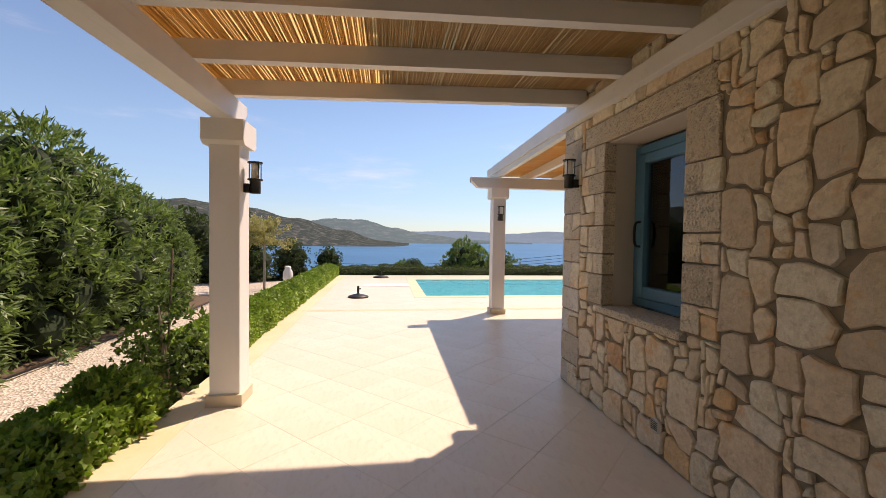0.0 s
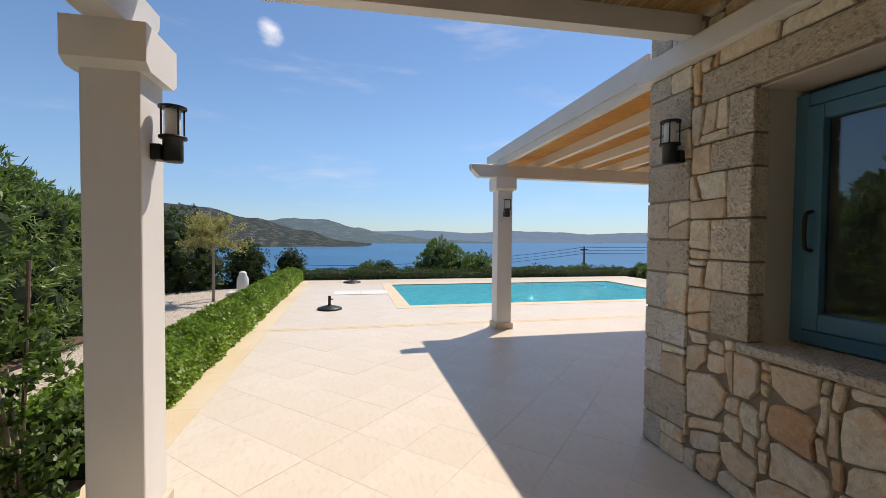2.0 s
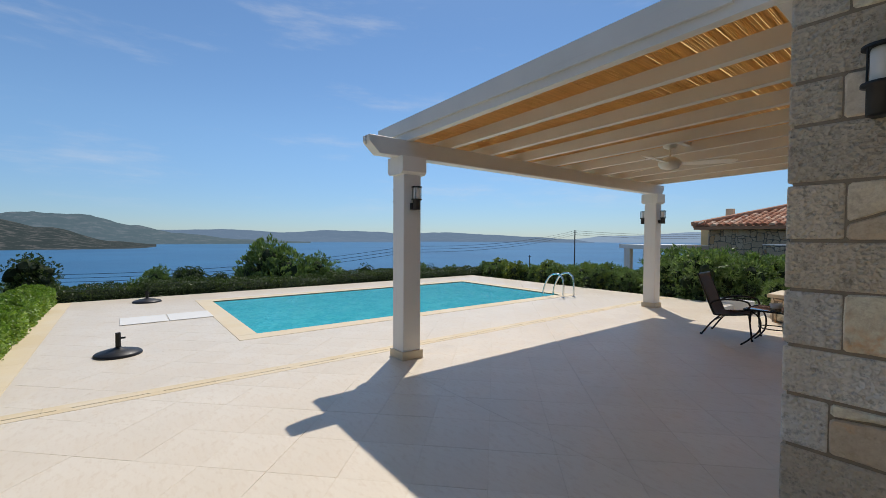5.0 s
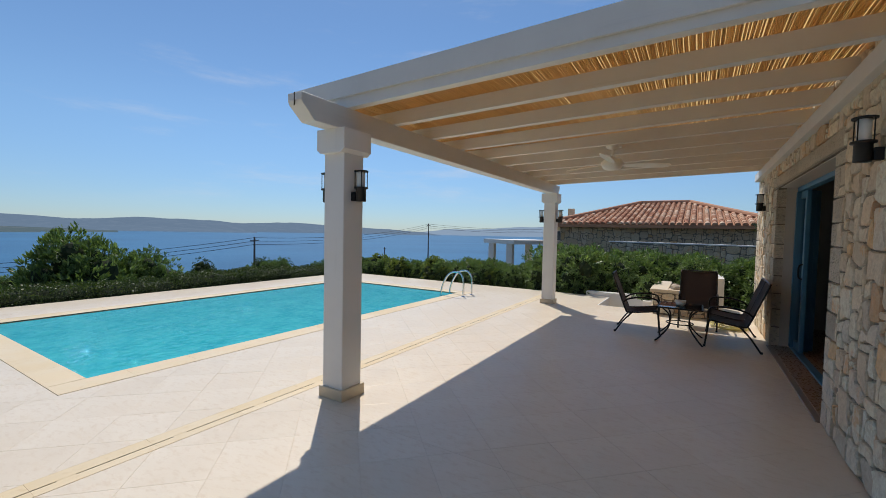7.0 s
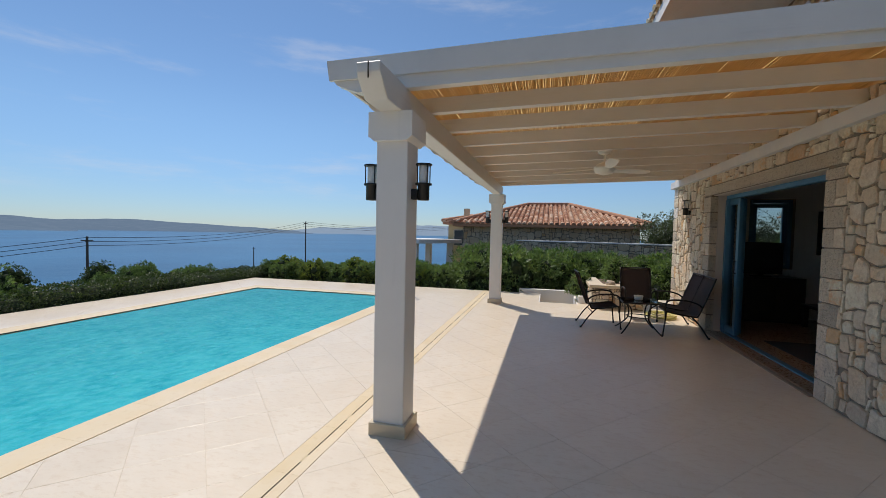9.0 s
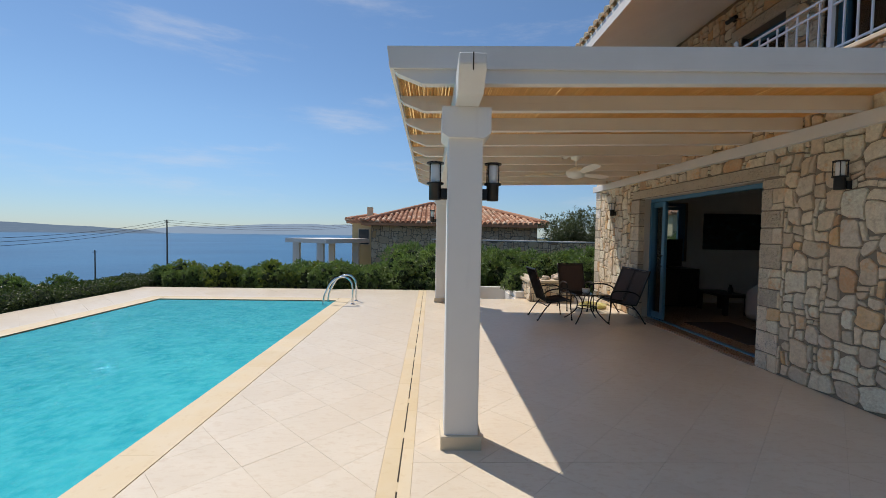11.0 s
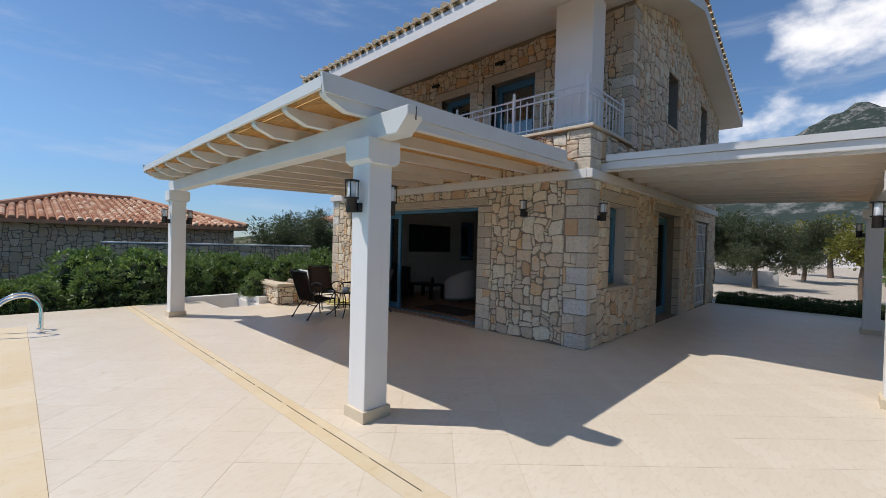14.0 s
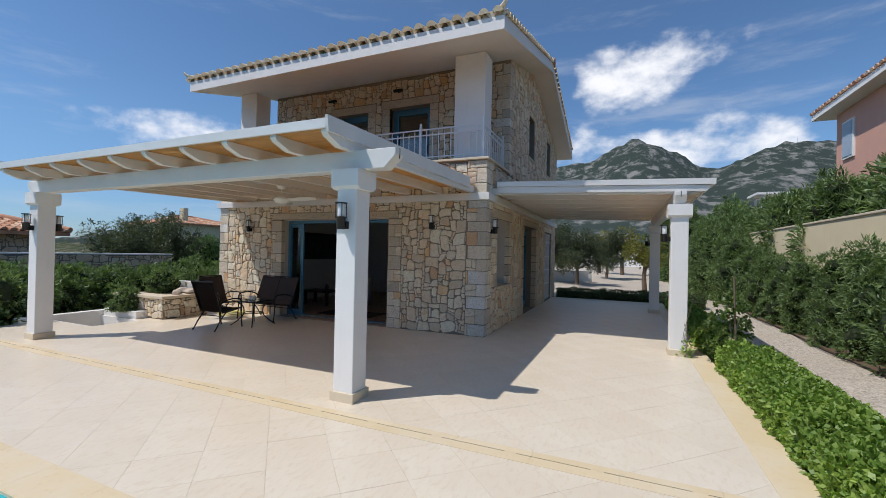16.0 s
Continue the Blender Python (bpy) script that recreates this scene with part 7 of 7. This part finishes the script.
cells = cut_up(extra_side) + masonry(YB, YF, 0.0, 3.20, side_holes, srng, 0.90, 0.0068)
lay_stones(side_wall, cells, lambda u, v, o: (X0 - o, u, v), srng, lambda u, v: u > 1.3 and v < 2.5, STONE_J, STONE)
cells = cut_up(extra_front) + masonry(X0, X1, 0.0, 3.20, front_holes, srng, 0.90, 0.0075)
lay_stones(front_wall, cells, lambda u, v, o: (u, YF + o, v), srng, lambda u, v: v < 2.5, STONE_J, STONE, True)
uq = []


def upper_quoin(z0, z1, a, b):
    block("quoin", up_front, (X0 - P_, X0 + a, YU - b, YU + P_, z0, z1), QUOIN if srng.random() < 0.62 else QUOIN_W, 0.010)
    uq.append((a, b, z0, z1))


quoin_stack(up_front, upper_quoin, 3.25, 5.60, srng)
hs = UP_SIDE + [(YU - b, YU + 0.1, z0, z1) for a, b, z0, z1 in uq]
cells = masonry(YB, YU, 3.20, 6.35, hs, srng, 0.95, 0.008)
cut = []
for p in cells:
    for yy, zz, y2, z2 in ((EY, EZ, RY, RZ), (BY, EZ, RY, RZ)):
        nx, ny = (zz - z2), (y2 - yy)
        if ny < 0:
            nx, ny = -nx, -ny
        L = math.hypot(nx, ny)
        p = clip(p, nx / L, ny / L, (nx * yy + ny * zz) / L - 0.01) if p else p
    if len(p) > 2 and area(p) > 0.002:
        cut.append(p)
lay_stones(up_side, cut, lambda u, v, o: (X0 - o, u, v), srng, lambda u, v: False, STONE_J, STONE)
hs = UP_FRONT + [(X0 - 0.1, X0 + a, z0, z1) for a, b, z0, z1 in uq]
for u0, u1, z1 in ((3.60, 4.68, 4.97), (5.30, 6.20, 4.95)):
    hs += [(u0 - 0.22, u0, 3.2, z1), (u1, u1 + 0.22, 3.2, z1), (u0 - 0.24, u1 + 0.24, z1, z1 + 0.2)]
    for a, b in ((u0 - 0.21, u0), (u1, u1 + 0.21)):
        z = 3.2
        while z < z1 - 0.05:
            h = min(0.27, z1 - z)
            block("jamb_stone", up_front, (a, b, YU - 0.13, YU + P_, z + 0.005, z + h - 0.005), QUOIN, 0.008)
            z += h
    block("lintel", up_front, (u0 - 0.23, u1 + 0.23, YU - 0.1, YU + 0.010, z1 + 0.005, z1 + 0.185), LINTEL, 0.010)
cells = masonry(X0, 8.30, 3.20, 5.62, hs, srng, 0.95, 0.008)
lay_stones(up_front, cells, lambda u, v, o: (u, YU + o, v), srng, lambda u, v: False, STONE_J, STONE, True)
cells = masonry(4.72, 5.70, 0.0, 0.42, [], srng, 0.7)
lay_stones(pl, cells, lambda u, v, o: (8.12 - 0.014 - o, u, v), srng, lambda u, v: True, STONE_J, STONE)
cells = masonry(8.12, 9.70, 0.0, 0.42, [], srng, 0.7)
lay_stones(pl, cells, lambda u, v, o: (u, 5.70 + 0.014 + o, v), srng, lambda u, v: True, STONE_J, STONE, True)
cells = masonry(2.4, 11.0, -1.2, 1.86, [], srng, 2.0, 0.011)
lay_stones(stone_house, cells, lambda u, v, o: (20.4 - 0.014 - o, u, v), srng, lambda u, v: False, STONE_N, STONE)
cells = masonry(0.0, 6.4, -0.9, 1.21, [], srng, 1.5, 0.010)
lay_stones(nw, cells, lambda u, v, o: (-0.17 - 0.014 - o, u, v), srng, lambda u, v: False, STONE_N, STONE)

# ---- paving ----
floor = thing("floor", "large cream stone tiles laid diagonally on the terrace", "floor", kind="structure")
TS, GAP = 0.439, 0.0007
S2 = math.sqrt(0.5)


def tile_data(poly, top=0.0):
    n = len(poly)
    cx, cy = sum(p[0] for p in poly) / n, sum(p[1] for p in poly) / n
    v = [(x, y, -0.0115) for x, y in poly] + [(x, y, top - 0.0004) for x, y in poly]
    for x, y in poly:
        L = math.hypot(x - cx, y - cy) or 1
        v.append((x + (cx - x) * 0.0018 / L, y + (cy - y) * 0.0018 / L, top))
    f = [tuple(range(2 * n, 3 * n))]
    for r in (0, 1):
        for i in range(n):
            j = (i + 1) % n
            f.append((r * n + i, r * n + j, (r + 1) * n + j, (r + 1) * n + i))
    return v, f


regions = [(-1.50, 1.70, -3.85, 8.02, 8.06, -3.06), (1.70, 8.43, 4.13, 8.02, 8.06, -3.06), (8.43, 9.80, 6.80, 8.02, 8.06, -3.06), (8.43, 9.80, 3.6, 5.65, 8.06, -3.06),
           (-1.50, 9.80, 8.22, 9.657, 11.99, -6.20), (-1.50, 0.587, 9.657, 15.22, 11.99, -6.20), (8.33, 9.80, 9.657, 15.22, 11.99, -6.20), (0.587, 8.33, 14.03, 15.22, 11.99, -6.20)]
full_me = None
singles, jv, jf = 0, [], []
per_ = TS / S2
trng = random.Random(3)
for x0, x1, y0, y1, off_s, off_d in regions:
    s_lo, s_hi, d_lo, d_hi = x0 + y0, x1 + y1, x0 - y1, x1 - y0
    a = off_s + math.floor((s_lo - off_s) / per_) * per_
    while a < s_hi:
        b = off_d + math.floor((d_lo - off_d) / per_) * per_
        while b < d_hi:
            e = GAP / S2
            sq = [(a + e, b + e), (a + per_ - e, b + e), (a + per_ - e, b + per_ - e), (a + e, b + per_ - e)]
            poly = [((s + d) / 2, (s - d) / 2) for s, d in sq][::-1]
            whole = all(x0 < p[0] < x1 and y0 < p[1] < y1 for p in poly)
            if not whole:
                for nx, ny, dd in ((-1, 0, -x0 - GAP), (1, 0, x1 - GAP), (0, -1, -y0 - GAP), (0, 1, y1 - GAP)):
                    poly = clip(poly, nx, ny, dd) if poly else poly
            if len(poly) > 2 and area(poly) > 0.0006:
                cx, cy = (a + b + per_) / 2, (a - b) / 2
                near = cx < 2.6 and -0.2 < cy < 10.4
                if near and singles < 300:
                    singles += 1
                    if whole:
                        if full_me is None:
                            v, f = tile_data([(px - cx, py - cy) for px, py in poly])
                            full_me = bpy.data.meshes.new("tile")
                            full_me.from_pydata(v, [], f)
                            full_me.materials.append(TILE)
                        ob = new("tile", full_me)
                        ob.location = (cx, cy, trng.uniform(-0.0006, 0.0006))
                        ob.parent = floor
                    else:
                        v, f = tile_data(poly)
                        data_ob("tile", v, f, TILE, floor)
                else:
                    v, f = tile_data(poly)
                    o = len(jv)
                    jv += v
                    jf += [tuple(i + o for i in q) for q in f]
            b += per_
        a += per_
tagged(data_ob("tiles_beyond", jv, jf, TILE_J, floor), kind="stuff")


def slab_row(parent, name, x0, x1, y0, y1, along, step, mat, top=0.001):
    n = max(1, round(((x1 - x0) if along == "x" else (y1 - y0)) / step))
    for i in range(n):
        if along == "x":
            a, b = x0 + (x1 - x0) * i / n, x0 + (x1 - x0) * (i + 1) / n
            poly = [(a + 0.0006, y0), (b - 0.0006, y0), (b - 0.0006, y1), (a + 0.0006, y1)]
        else:
            a, b = y0 + (y1 - y0) * i / n, y0 + (y1 - y0) * (i + 1) / n
            poly = [(x0, a + 0.0006), (x1, a + 0.0006), (x1, b - 0.0006), (x0, b - 0.0006)]
        v, f = tile_data(poly, top)
        data_ob(name, v, f, mat, parent)


slab_row(floor, "edge_slab", -1.78, -1.503, -3.85, 8.02, "y", 0.9, OCHRE)
slab_row(floor, "edge_slab", -1.78, -1.503, 8.22, 15.22, "y", 0.9, OCHRE)
drain = thing("drain_channel", "ochre stone channel with a long slot along the terrace", "drain", kind="structure")
slab_row(drain, "channel_slab", -1.78, 9.80, 8.023, 8.098, "x", 0.62, OCHRE)
slab_row(drain, "channel_slab", -1.78, 9.80, 8.108, 8.217, "x", 0.62, OCHRE)
part("slot", boxes((-1.78, 9.80, 8.0985, 8.1075, -0.05, -0.0015)), DARK_SLOT, drain)
x = -1.7
while x < 9.7:
    part("bridge", boxes((x, x + 0.09, 8.098, 8.108, -0.011, 0.0005)), OCHRE, drain)
    x += 0.62
cop = thing("pool_coping", "ochre limestone coping round the pool", "coping", kind="structure")
for args in ((0.59, 8.327, 9.66, 9.955, "x"), (0.59, 8.327, 13.70, 14.027, "x"), (0.59, 0.88, 9.963, 13.697, "y"), (8.00, 8.327, 9.963, 13.697, "y")):
    slab_row(cop, "coping_slab", *args, 0.6, OCHRE, 0.004)
part("coping_edge", boxes((0.872, 0.880, 9.96, 13.70, -0.04, 0.0), (8.0, 8.008, 9.96, 13.70, -0.04, 0.0), (0.88, 8.0, 9.952, 9.960, -0.04, 0.0), (0.88, 8.0, 13.70, 13.708, -0.04, 0.0)), OCHRE, cop)
